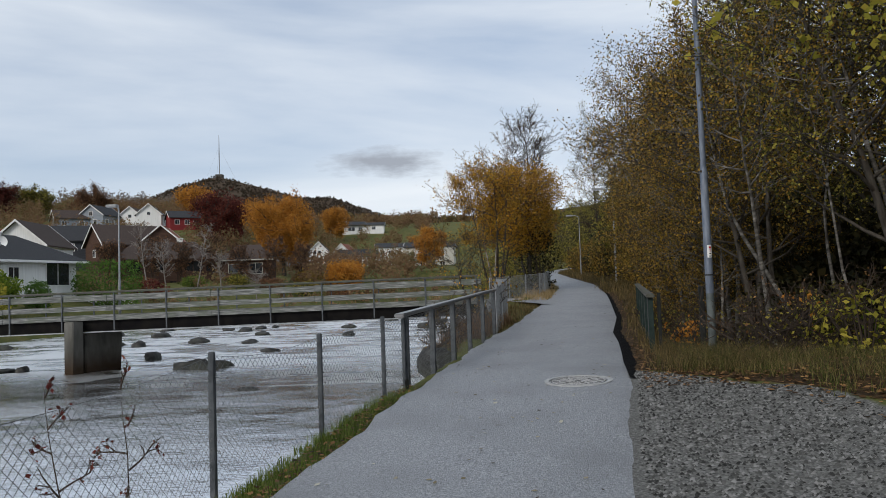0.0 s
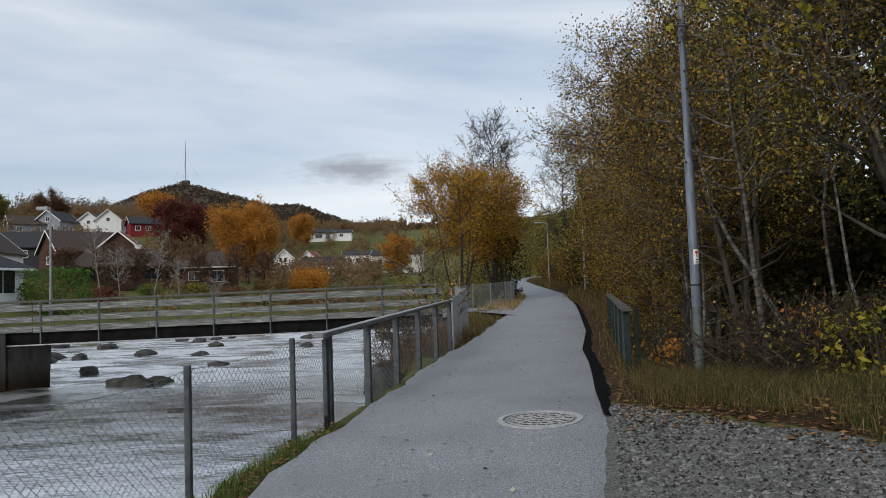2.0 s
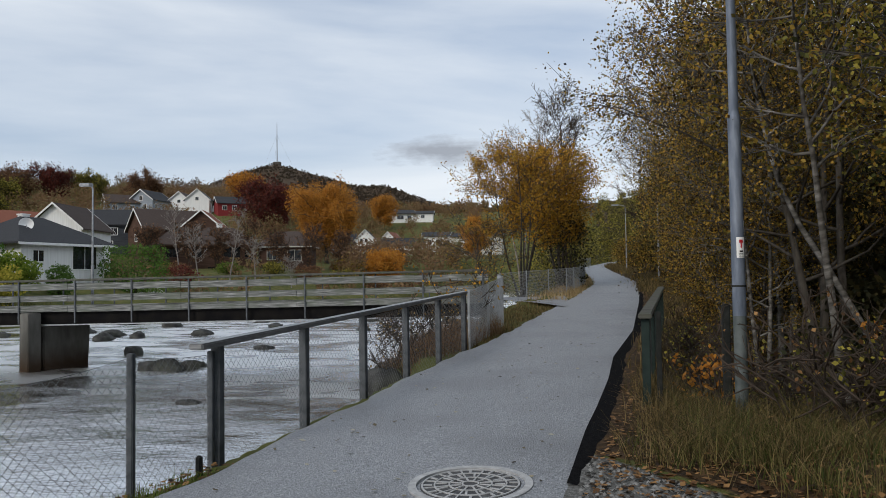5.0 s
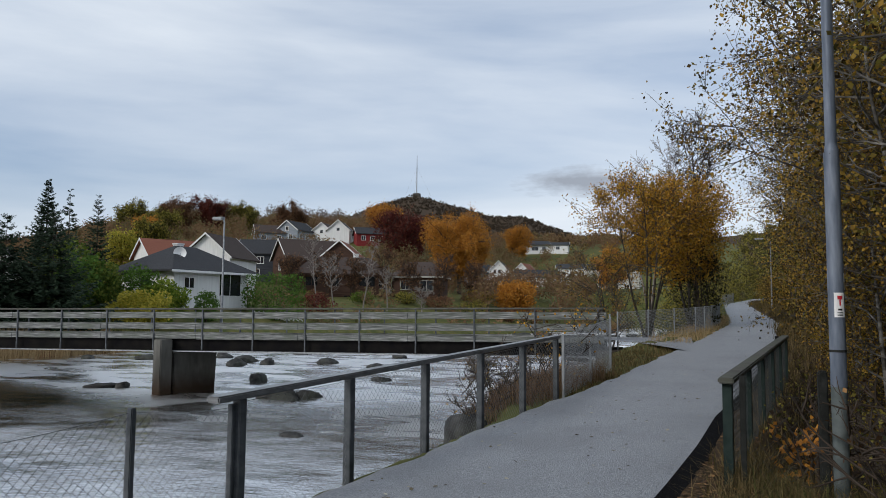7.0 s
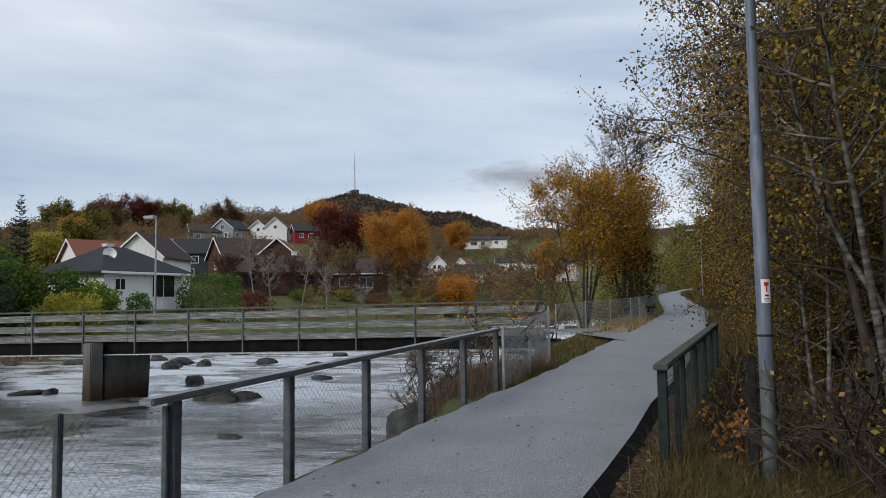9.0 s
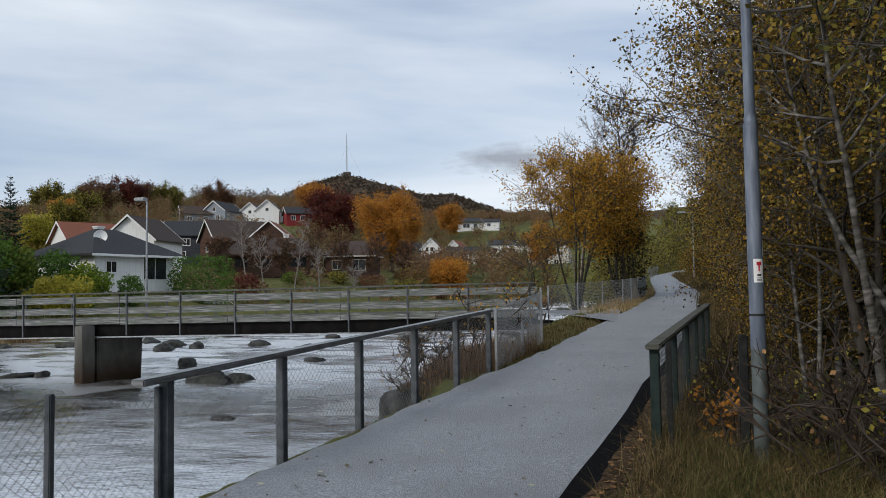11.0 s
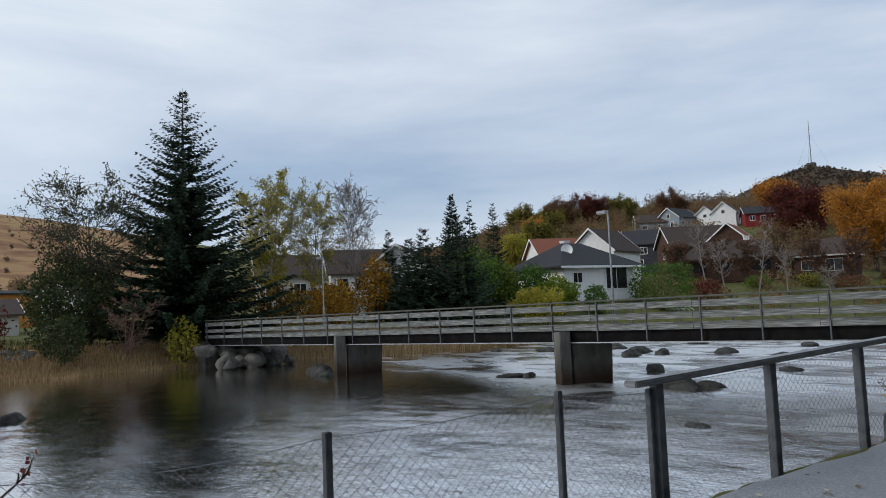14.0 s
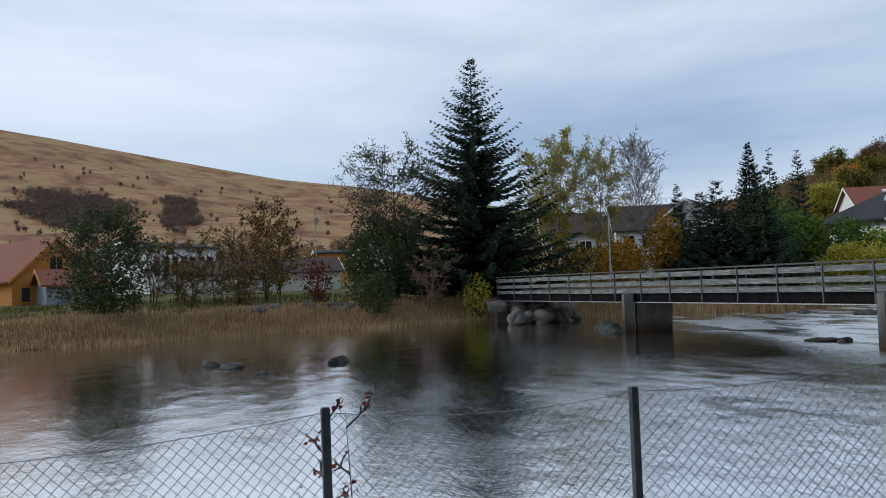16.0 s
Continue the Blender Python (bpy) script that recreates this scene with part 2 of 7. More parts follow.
def zone_mat():
    """The ground: grass, forest litter, gravel and dry moor, mixed by the zones laid into the sheet."""
    m = bpy.data.materials.new("ground")
    m.use_nodes = True
    n, l = m.node_tree.nodes, m.node_tree.links
    b = n["Principled BSDF"]
    b.inputs["Roughness"].default_value, b.inputs["Specular IOR Level"].default_value = 0.92, 0.15
    co = n.new("ShaderNodeTexCoord")
    at = n.new("ShaderNodeVertexColor"); at.layer_name = "zone"
    sp = n.new("ShaderNodeSeparateColor"); l.new(at.outputs[0], sp.inputs[0])

    def noise_ramp(scale, cols, detail=8):
        no = n.new("ShaderNodeTexNoise"); no.inputs["Scale"].default_value, no.inputs["Detail"].default_value = scale, detail
        no.inputs["Roughness"].default_value = 0.65
        l.new(co.outputs["Object"], no.inputs["Vector"])
        r = n.new("ShaderNodeValToRGB")
        while len(r.color_ramp.elements) < len(cols):
            r.color_ramp.elements.new(0.5)
        for k, c in enumerate(cols):
            r.color_ramp.elements[k].position = 0.3 + 0.4 * k / (len(cols) - 1)
            r.color_ramp.elements[k].color = (*c, 1)
        l.new(no.outputs[0], r.inputs[0])
        return r.outputs[0], no.outputs[0]
    grass, gf = noise_ramp(0.9, [(0.045, 0.06, 0.017), (0.09, 0.095, 0.028), (0.145, 0.12, 0.045)])
    litter, _ = noise_ramp(9, [(0.014, 0.011, 0.008), (0.045, 0.028, 0.014), (0.12, 0.07, 0.03)])
    gravel, vf = noise_ramp(38, [(0.045, 0.045, 0.043), (0.118, 0.118, 0.113), (0.245, 0.243, 0.235)])
    moor, _ = noise_ramp(0.03, [(0.11, 0.055, 0.031), (0.21, 0.11, 0.055), (0.33, 0.20, 0.097), (0.21, 0.205, 0.07)], 12)
    edge = n.new("ShaderNodeTexNoise"); edge.inputs["Scale"].default_value, edge.inputs["Detail"].default_value = 2.5, 6
    l.new(co.outputs["Object"], edge.inputs["Vector"])
    col = grass
    for k, other in ((0, litter), (1, gravel), (2, moor)):
        ad = n.new("ShaderNodeMath"); ad.operation = "ADD"; l.new(sp.outputs[k], ad.inputs[0]); l.new(edge.outputs[0], ad.inputs[1])
        mr = n.new("ShaderNodeMapRange"); mr.inputs[1].default_value, mr.inputs[2].default_value = 0.92, 1.08
        l.new(ad.outputs[0], mr.inputs[0])
        mx = n.new("ShaderNodeMix"); mx.data_type = "RGBA"
        l.new(mr.outputs[0], mx.inputs[0]); l.new(col, mx.inputs[6]); l.new(other, mx.inputs[7])
        col = mx.outputs[2]
    l.new(col, b.inputs["Base Color"])
    bp = n.new("ShaderNodeBump"); bp.inputs["Strength"].default_value, bp.inputs["Distance"].default_value = 0.7, 0.03
    l.new(vf, bp.inputs["Height"]); l.new(bp.outputs[0], b.inputs["Normal"])
    return m


def water_mat():
    m = bpy.data.materials.new("river_water")
    m.use_nodes = True
    n, l = m.node_tree.nodes, m.node_tree.links
    b = n["Principled BSDF"]
    b.inputs["Base Color"].default_value = (0.014, 0.011, 0.008, 1)
    # far above water's 1.33: brightens the mirrored sky beyond a real river's
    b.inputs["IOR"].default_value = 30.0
    b.inputs["Specular IOR Level"].default_value = 0.5
    co = n.new("ShaderNodeTexCoord")
    # broken water above the footbridge, smooth pools below it, with long slicks between
    at = n.new("ShaderNodeVertexColor"); at.layer_name = "chop"
    sp = n.new("ShaderNodeSeparateColor"); l.new(at.outputs[0], sp.inputs[0])
    mps = n.new("ShaderNodeMapping"); mps.inputs["Scale"].default_value = (0.28, 0.5, 1); mps.inputs["Rotation"].default_value = (0, 0, radians(20))
    l.new(co.outputs["Object"], mps.inputs[0])
    slick = n.new("ShaderNodeTexNoise"); slick.inputs["Scale"].default_value, slick.inputs["Detail"].default_value, slick.inputs["Distortion"].default_value = 1.0, 5, 0.8
    l.new(mps.outputs[0], slick.inputs["Vector"])
    sl = n.new("ShaderNodeMapRange"); sl.inputs[1].default_value, sl.inputs[2].default_value, sl.inputs[3].default_value, sl.inputs[4].default_value = 0.38, 0.62, 0.28, 1.0
    l.new(slick.outputs[0], sl.inputs[0])
    chop = n.new("ShaderNodeMath"); chop.operation = "MULTIPLY"; l.new(sp.outputs[0], chop.inputs[0]); l.new(sl.outputs[0], chop.inputs[1])
    ro = n.new("ShaderNodeMapRange"); ro.inputs[3].default_value, ro.inputs[4].default_value = 0.06, 0.38
    l.new(chop.outputs[0], ro.inputs[0]); l.new(ro.outputs[0], b.inputs["Roughness"])
    st_ = n.new("ShaderNodeMapRange"); st_.inputs[3].default_value, st_.inputs[4].default_value = 0.16, 0.8
    l.new(chop.outputs[0], st_.inputs[0])
    prev = None
    for sc, st, dist in ((3.0, (0.6, 1.4, 1), 0.025), (7.0, (0.7, 1.3, 1), 0.026), (18.0, (0.8, 1.2, 1), 0.010)):
        mpn = n.new("ShaderNodeMapping"); mpn.inputs["Scale"].default_value = st; mpn.inputs["Rotation"].default_value = (0, 0, radians(20))
        l.new(co.outputs["Object"], mpn.inputs[0])
        no = n.new("ShaderNodeTexNoise"); no.inputs["Scale"].default_value, no.inputs["Detail"].default_value, no.inputs["Distortion"].default_value = sc, 3, 0.7
        l.new(mpn.outputs[0], no.inputs["Vector"])
        bp = n.new("ShaderNodeBump"); bp.inputs["Distance"].default_value = dist
        l.new(st_.outputs[0], bp.inputs["Strength"])
        l.new(no.outputs[0], bp.inputs["Height"])
        if prev:
            l.new(prev.outputs[0], bp.inputs["Normal"])
        prev = bp
    l.new(prev.outputs[0], b.inputs["Normal"])
    return m


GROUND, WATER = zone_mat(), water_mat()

# ---- mesh helpers ----


def mesh_ob(name, verts, faces, material=None, parent=None, smooth=False):
    me = bpy.data.meshes.new(name)
    me.from_pydata([tuple(v) for v in verts], [], [tuple(f) for f in faces])
    if material:
        me.materials.append(material)
    if smooth:
        me.polygons.foreach_set("use_smooth", [True] * len(me.polygons))
    me.update()
    ob = new(name, me)
    ob.parent = parent
    return ob


def fast_mesh(name, verts, quads, material, parent=None):
    """A mesh from numpy arrays: verts n x 3, quads m x 4 (or triangles m x 3)."""
    me = bpy.data.meshes.new(name)
    verts, quads = np.asarray(verts, dtype=np.float32), np.asarray(quads, dtype=np.int32)
    k = quads.shape[1]
    me.vertices.add(len(verts)); me.vertices.foreach_set("co", verts.ravel())
    me.loops.add(quads.size); me.loops.foreach_set("vertex_index", quads.ravel())
    me.polygons.add(len(quads)); me.polygons.foreach_set("loop_start", np.arange(0, quads.size, k, dtype=np.int32))
    me.update(calc_edges=True)
    me.materials.append(material)
    ob = new(name, me)
    ob.parent = parent
    return ob


def empty(name, x=0, y=0, z=0, rz=0):
    ob = new(name)
    ob.matrix_world = pose(x, y, z, 0, 0, rz)
    return ob


def part(name, bm, material, parent, label=""):
    me = bpy.data.meshes.new(name)
    bm.to_mesh(me); bm.free()
    me.materials.append(material)
    ob = new(name, me)
    ob.parent = parent
    if label:
        tagged(ob, label)
    return ob


def box(bm, x0, x1, y0, y1, z0, z1, bevel=0.0):
    g = bmesh.ops.create_cube(bm, size=1, matrix=Matrix.Translation(((x0 + x1) / 2, (y0 + y1) / 2, (z0 + z1) / 2)) @ Matrix.Diagonal((abs(x1 - x0), abs(y1 - y0), abs(z1 - z0), 1)))
    if bevel:
        es = list({e for v in g["verts"] for e in v.link_edges})
        bmesh.ops.bevel(bm, geom=es, offset=bevel, segments=2, affect="EDGES")
    return bm


def boxpart(name, parent, material, dims, bevel=0.0, label=""):
    return part(name, box(bmesh.new(), *dims, bevel=bevel), material, parent, label)


def tubes(segs, sides=5):
    """Tapered tubes: segs is n x 8 (p0, p1, r0, r1). Returns verts and quads."""
    s = np.asarray(segs, dtype=float)
    p0, p1, r0, r1 = s[:, 0:3], s[:, 3:6], s[:, 6], s[:, 7]
    d = p1 - p0
    d /= np.maximum(np.linalg.norm(d, axis=1, keepdims=True), 1e-9)
    ref = np.where(np.abs(d[:, 2:3]) < 0.9, np.array([[0, 0, 1.0]]), np.array([[1.0, 0, 0]]))
    a = np.cross(d, ref); a /= np.linalg.norm(a, axis=1, keepdims=True)
    b = np.cross(d, a)
    th = np.linspace(0, 2 * np.pi, sides, endpoint=False)
    ring = a[:, None, :] * np.cos(th)[None, :, None] + b[:, None, :] * np.sin(th)[None, :, None]
    v = np.concatenate([p0[:, None, :] + ring * r0[:, None, None], p1[:, None, :] + ring * r1[:, None, None]], axis=1).reshape(-1, 3)
    base = (np.arange(len(s)) * 2 * sides)[:, None]
    k = np.arange(sides); k2 = (k + 1) % sides
    q = np.stack([base + k, base + k2, base + sides + k2, base + sides + k], axis=2).reshape(-1, 4)
    return v, q


# ---- lie of the land ----
WATER_Z = -1.65
PATH_Y = np.array([-14, -5, 0, 4.6, 8.2, 11.1, 15.3, 19.5, 27.5, 32, 38, 46, 52, 67.5, 92, 118, 160])
PATH_X = np.array([-4.6, -3.3, -2.52, -1.85, -1.28, -0.86, -0.27, 0.62, 2.0, 2.85, 3.67, 4.75, 5.2, 5.9, 7.2, 12.5, 20.0])
PATH_Z = np.array([-0.6, -0.40, -0.28, -0.15, 0.0, 0.03, 0.10, 0.22, 0.51, 0.68, 0.84, 1.03, 1.18, 1.67, 2.5, 3.5, 4.6])
WIDTH = 2.95
SHORE_Y = np.array([-400, -60, -3, 9.5, 16, 26, 30, 34, 38, 43, 48, 60, 90, 130, 180, 260])
SHORE_X = np.array([-60, -50, -45.0, -45.6, -45.8, -45.6, -45.5, -42, -38, -36.5, -36.5, -34, -26, -11, 2, 30])
BULGE_Y = np.array([-60, 8.5, 9.5, 14.8, 16.2, 17.6, 27, 31, 40, 80, 200])
BULGE_X = np.array([1.0, 0.9, 0.1, 0.1, 1.1, 2.4, 3.2, 2.2, 3.0, 3.0, 3.0])
HILL_AZ = np.array([-180, -130, -98.7, -95.4, -90, -84, -80, -74, -60, -50, -45, -41.5, -39.4, -37, -35, -32, -28.7, -24.4, -22.3, -20, -19.4, -17.5, -13.5, -11, -7, -5, -3.7, 0, 20, 90, 180])
HILL_EL = np.array([.1, .16, .192, .184, .168, .149, .136, .124, .08, .07, .085, .1028, .1187, .124, .122, .109, .112, .124, .141, .153, .154, .1455, .126, .1255, .0976, .1, .094, .09, .12, .12, .1])


def sstep(a, b, v):
    t = np.clip((v - a) / (b - a), 0, 1)
    return t * t * (3 - 2 * t)


def wob(x, y, s, seed=0.0):
    """Smooth cheap wobble between -1 and 1."""
    return (np.sin(x * s * 1.3 + 1.7 + seed) * np.cos(y * s * 1.1 + 0.6 * np.sin(x * s * 0.7) + seed) + 0.5 * np.sin(x * s * 2.9 + y * s * 2.3 + seed)) / 1.5


def path_w(y):
    """Width of the asphalt."""
    return np.interp(y, [0, 4.6, 8.2, 11.1, 13, 19.5, 27.5, 32, 38], [2.56, 2.66, 2.83, 2.91, 2.95, 2.9, 2.75, 2.55, 2.42])


def gravel_edge(y):
    """How far the gravel shoulder reaches beyond the asphalt."""
    return np.interp(y, [-10, 0, 4, 5.8, 6.9, 8.05, 8.9, 9.4], [7, 4.8, 3.0, 2.1, 1.6, 0.95, 0.25, -0.3])


def path_z(x, y):
    xl = np.interp(y, PATH_Y, PATH_X)
    return np.interp(y, PATH_Y, PATH_Z) + 0.03 * (np.clip(x - xl, -0.3, WIDTH + 0.3) - WIDTH / 2)


def ground(x, y):
    """Height of the ground and the zones (litter, gravel, moor) at x, y (arrays or numbers)."""
    x, y = np.asarray(x, dtype=float), np.asarray(y, dtype=float)
    s = x - np.interp(y, PATH_Y, PATH_X)
    s = np.where(s > 1.4, s + WIDTH - path_w(y), s)
    edge = gravel_edge(y)
    az = np.degrees(np.arctan2(x - 2.0, y - 3.9))
    r = np.hypot(x - 2.0, y - 3.9)
    # country far off
    hill = np.interp(r, [0, 50, 60, 85, 95, 122, 140, 165, 200, 240, 300], [0.2, 0.4, 1.35, 1.9, 2.1, 3.7, 7, 12, 19.5, 26, 33])
    vale = np.interp(r, [0, 50, 70, 95, 150, 200, 212, 235, 258, 300], [0.2, 0.3, 1.2, 1.8, 4.4, 8.0, 9.2, 16, 21.6, 28])
    flats = np.interp(r, [0, 60, 100, 150, 250, 300], [0.2, 0.3, 0.9, 2.0, 8, 12])
    k = sstep(-21, -15, az)
    near = hill * (1 - k) + vale * k
    k = np.where(az > 30, 0.6, 0.0) + sstep(-36, -56, az)
    near = near * (1 - k) + flats * k
    crest = np.interp(az, HILL_AZ, HILL_EL) * 1100 + 1.6
    top = np.interp(r, [300, 450, 800, 1100, 1700, 4000], [0, 0.05, 0.5, 1.0, 0.5, 0.3])
    far = near + (crest - near) * np.where(r > 300, top, 0) + wob(x, y, 0.012) * 6 * sstep(300, 700, r) * (1 - sstep(950, 1050, r))
    # the path, its verge and the wood beside it
    zp = path_z(x, y)
    right = zp + 0.02 + 0.25 * sstep(0.4, 3.5, s - WIDTH) * sstep(9.5, 7.0, y) - 0.9 * sstep(0.5, 1.6, s - WIDTH) * sstep(10.5, 12.5, y) * sstep(26, 21, y) * sstep(5.5, 3.5, s - WIDTH) \
        + 0.07 * np.clip(s - WIDTH - 4, 0, 60) + 0.08 * wob(x, y, 1.7) * sstep(0.8, 2, s - WIDTH)
    z = np.where(s > WIDTH / 2, right, zp - 0.05)
    # the river's near bank
    bulge = np.interp(y, BULGE_Y, BULGE_X)
    lip = -0.35 - 0.55 * np.clip(bulge - 1.0, -0.25, 9)
    drop = sstep(0, 1, (lip - s) / (lip + 1.0 + bulge))
    nearbank = zp - 0.05 - drop * (zp + 3.0) + 0.05 * wob(x, y, 2.2) * sstep(-0.5, -1.2, s)
    nearbank = nearbank + 0.17 * sstep(26.5, 29.0, y) * sstep(34.5, 32.5, y) * sstep(-0.1, -1.4, s) * sstep(-3.2, -2.4, s)
    z = np.where(s < 0, nearbank, z)
    # across the water
    d = np.interp(y, SHORE_Y, SHORE_X) + 0.5 * wob(x, y, 0.5) - x
    across = -1.75 + 1.5 * sstep(-0.3, 3.5, d) + 0.6 * sstep(3, 14, d) + 0.05 * wob(x, y, 1.1)
    north = sstep(44, 54, y)
    across = across + (far - across) * sstep(14 - 10 * north, 45 - 30 * north, d)
    bed = -3.0 + 1.25 * sstep(-2.5, 0, d)
    z = np.where((s < -1.0 - bulge) | (d > -3) & (s < -3), np.where(d > 0, across, np.maximum(np.where(d > -2.5, bed, -3.0), np.where(s > -1.0 - bulge, nearbank, -3.0))), z)
    z = np.where((s > 25) | (y > 160), np.maximum(far, np.where(s > 25, right, far)), z)
    wood = np.where(s > 1.4, sstep(-0.1, 0.35, s - WIDTH - edge) * sstep(-0.3, 0.0, s - WIDTH), 0)
    wood = np.maximum(wood, sstep(300, 420, r) * np.where(az > -60, 0.75, 0.0))
    grav = np.where((s > WIDTH - 0.3) & (y < 9.6), sstep(0.3, -0.2, s - WIDTH - edge), 0)
    moor = np.maximum(sstep(-62, -72, az) * sstep(120, 260, r), np.where((s < -10) & (d > -4) & (y < 50), 0.62 * sstep(16, 6, d), 0))
    return z, wood, grav, moor


def gz(x, y):
    return float(ground(x, y)[0])


def make_ground():
    nr, na = 300, 600
    rr = np.concatenate([[0.0], 0.25 * (np.power(1.0322, np.arange(1, nr)) - 1) / 0.0322 * 1.0])
    rr = rr * (4200 / rr[-1])
    rr = np.maximum.accumulate(np.maximum(rr, np.arange(nr) * 0.16))
    th = np.linspace(0, 2 * np.pi, na, endpoint=False)
    X = (-4 + rr[:, None] * np.sin(th)[None, :]).ravel()
    Y = (12 + rr[:, None] * np.cos(th)[None, :]).ravel()
    Z, wood, grav, moor = ground(X, Y)
    i, j = np.meshgrid(np.arange(nr - 1), np.arange(na), indexing="ij")
    j2 = (j + 1) % na
    q = np.stack([i * na + j, (i + 1) * na + j, (i + 1) * na + j2, i * na + j2], axis=2).reshape(-1, 4)
    ob = fast_mesh("ground", np.stack([X, Y, Z], 1), q[:, ::-1], GROUND)
    ca = ob.data.color_attributes.new("zone", "FLOAT_COLOR", "POINT")
    ca.data.foreach_set("color", np.stack([wood, grav, moor, np.ones_like(moor)], 1).astype(np.float32).ravel())
    ob.data.polygons.foreach_set("use_smooth", [True] * len(ob.data.polygons))
    tagged(ob, "grassy river banks, leaf-strewn wood floor and rising hills", "ground", kind="structure")


make_ground()


def make_river():
    """The river as a sheet of small real waves: choppy in the current, calm in the pool below the far bank."""
    xs = np.concatenate([[-90, -70, -56], np.arange(-48, -26, 0.3), np.arange(-26, -13, 0.2), np.arange(-13, 3.4, 0.13), [12, 40]])
    ys = np.concatenate([[-420, -200, -80, -40], np.arange(-24, -2, 0.4), np.arange(-2, 30, 0.13), np.arange(30, 62, 0.25), np.arange(62, 136, 0.6), [150, 175]])
    X, Y = np.meshgrid(xs, ys)
    r = np.random.default_rng(4)
    Z = np.zeros_like(X)
    reach = np.hypot(X - 1, Y - 5)
    for lam in np.geomspace(0.42, 2.2, 30):
        a = r.normal(1.45, 0.75)
        kx, ky = math.cos(a) * 2 * math.pi / lam, math.sin(a) * 2 * math.pi / lam
        bend = 0.8 * wob(X, Y, 0.25, lam * 7)
        Z += 0.0013 * lam * np.sin(kx * X + ky * Y + bend + r.uniform(0, 6.28)) * sstep(lam * 52, lam * 34, reach) * (1 + reach / 40)
    chop = np.clip(0.05 + 0.2 * sstep(-26, -12, X) * sstep(0, 5, Y) + 0.36 * sstep(-24, -13, X) * sstep(7, 13, Y) + 0.95 * sstep(23, 30, Y + 0.25 * (X + 16)) * sstep(-46, -36, X), 0, 1)
    calm = 0.2 + 1.1 * chop
    patch = 0.72 + 0.40 * wob(X, Y, 0.16, 2.0) + 0.22 * wob(X, Y, 0.45, 5.0)
    inside = (X > -48) & (X < 3.3) & (Y > -24) & (Y < 136)
    Z = WATER_Z + np.where(inside, Z * calm * np.clip(patch, 0.2, 1.3), 0)
    n = len(xs)
    a, b = np.meshgrid(np.arange(len(ys) - 1), np.arange(n - 1), indexing="ij")
    q = np.stack([a * n + b, a * n + b + 1, (a + 1) * n + b + 1, (a + 1) * n + b], axis=2).reshape(-1, 4)
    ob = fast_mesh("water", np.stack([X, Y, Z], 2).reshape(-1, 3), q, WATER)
    ca = ob.data.color_attributes.new("chop", "FLOAT_COLOR", "POINT")
    ca.data.foreach_set("color", np.stack([chop, chop, chop, np.ones_like(chop)], 2).astype(np.float32).ravel())
    ob.data.polygons.foreach_set("use_smooth", [True] * len(ob.data.polygons))
    tagged(ob, "dark rippling river water reflecting the grey sky", "river", kind="structure")


make_river()


def make_path():
    ys = np.arange(-14, 150, 0.25)
    cols = np.array([0, 0.12, 0.8, 1.5, 2.2, WIDTH - 0.12, WIDTH])
    v, q = [], []
    for a, y in enumerate(ys):
        xl = np.interp(y, PATH_Y, PATH_X)
        for k, c in enumerate(cols):
            e = 0.05 * wob(c * 3, y, 1.9) + 0.03 * wob(c, y, 5.3) if k in (0, len(cols) - 1) else 0
            c = c * path_w(y) / WIDTH
            v.append((xl + c + e, y, path_z(xl + c, y) + (0.012 if k in (0, len(cols) - 1) else 0.035)))
    n = len(cols)
    for a in range(len(ys) - 1):
        for k in range(n - 1):
            q.append((a * n + k, a * n + k + 1, (a + 1) * n + k + 1, (a + 1) * n + k))
    ob = fast_mesh("road", v, q, ASPHALT)
    ob.data.polygons.foreach_set("use_smooth", [True] * len(ob.data.polygons))
    tagged(ob, "grey asphalt footpath along the river, worn and dry", "path", kind="structure")


make_path()

# ---- the footbridge ----
BU = Vector((1, 0.06, 0)).normalized()


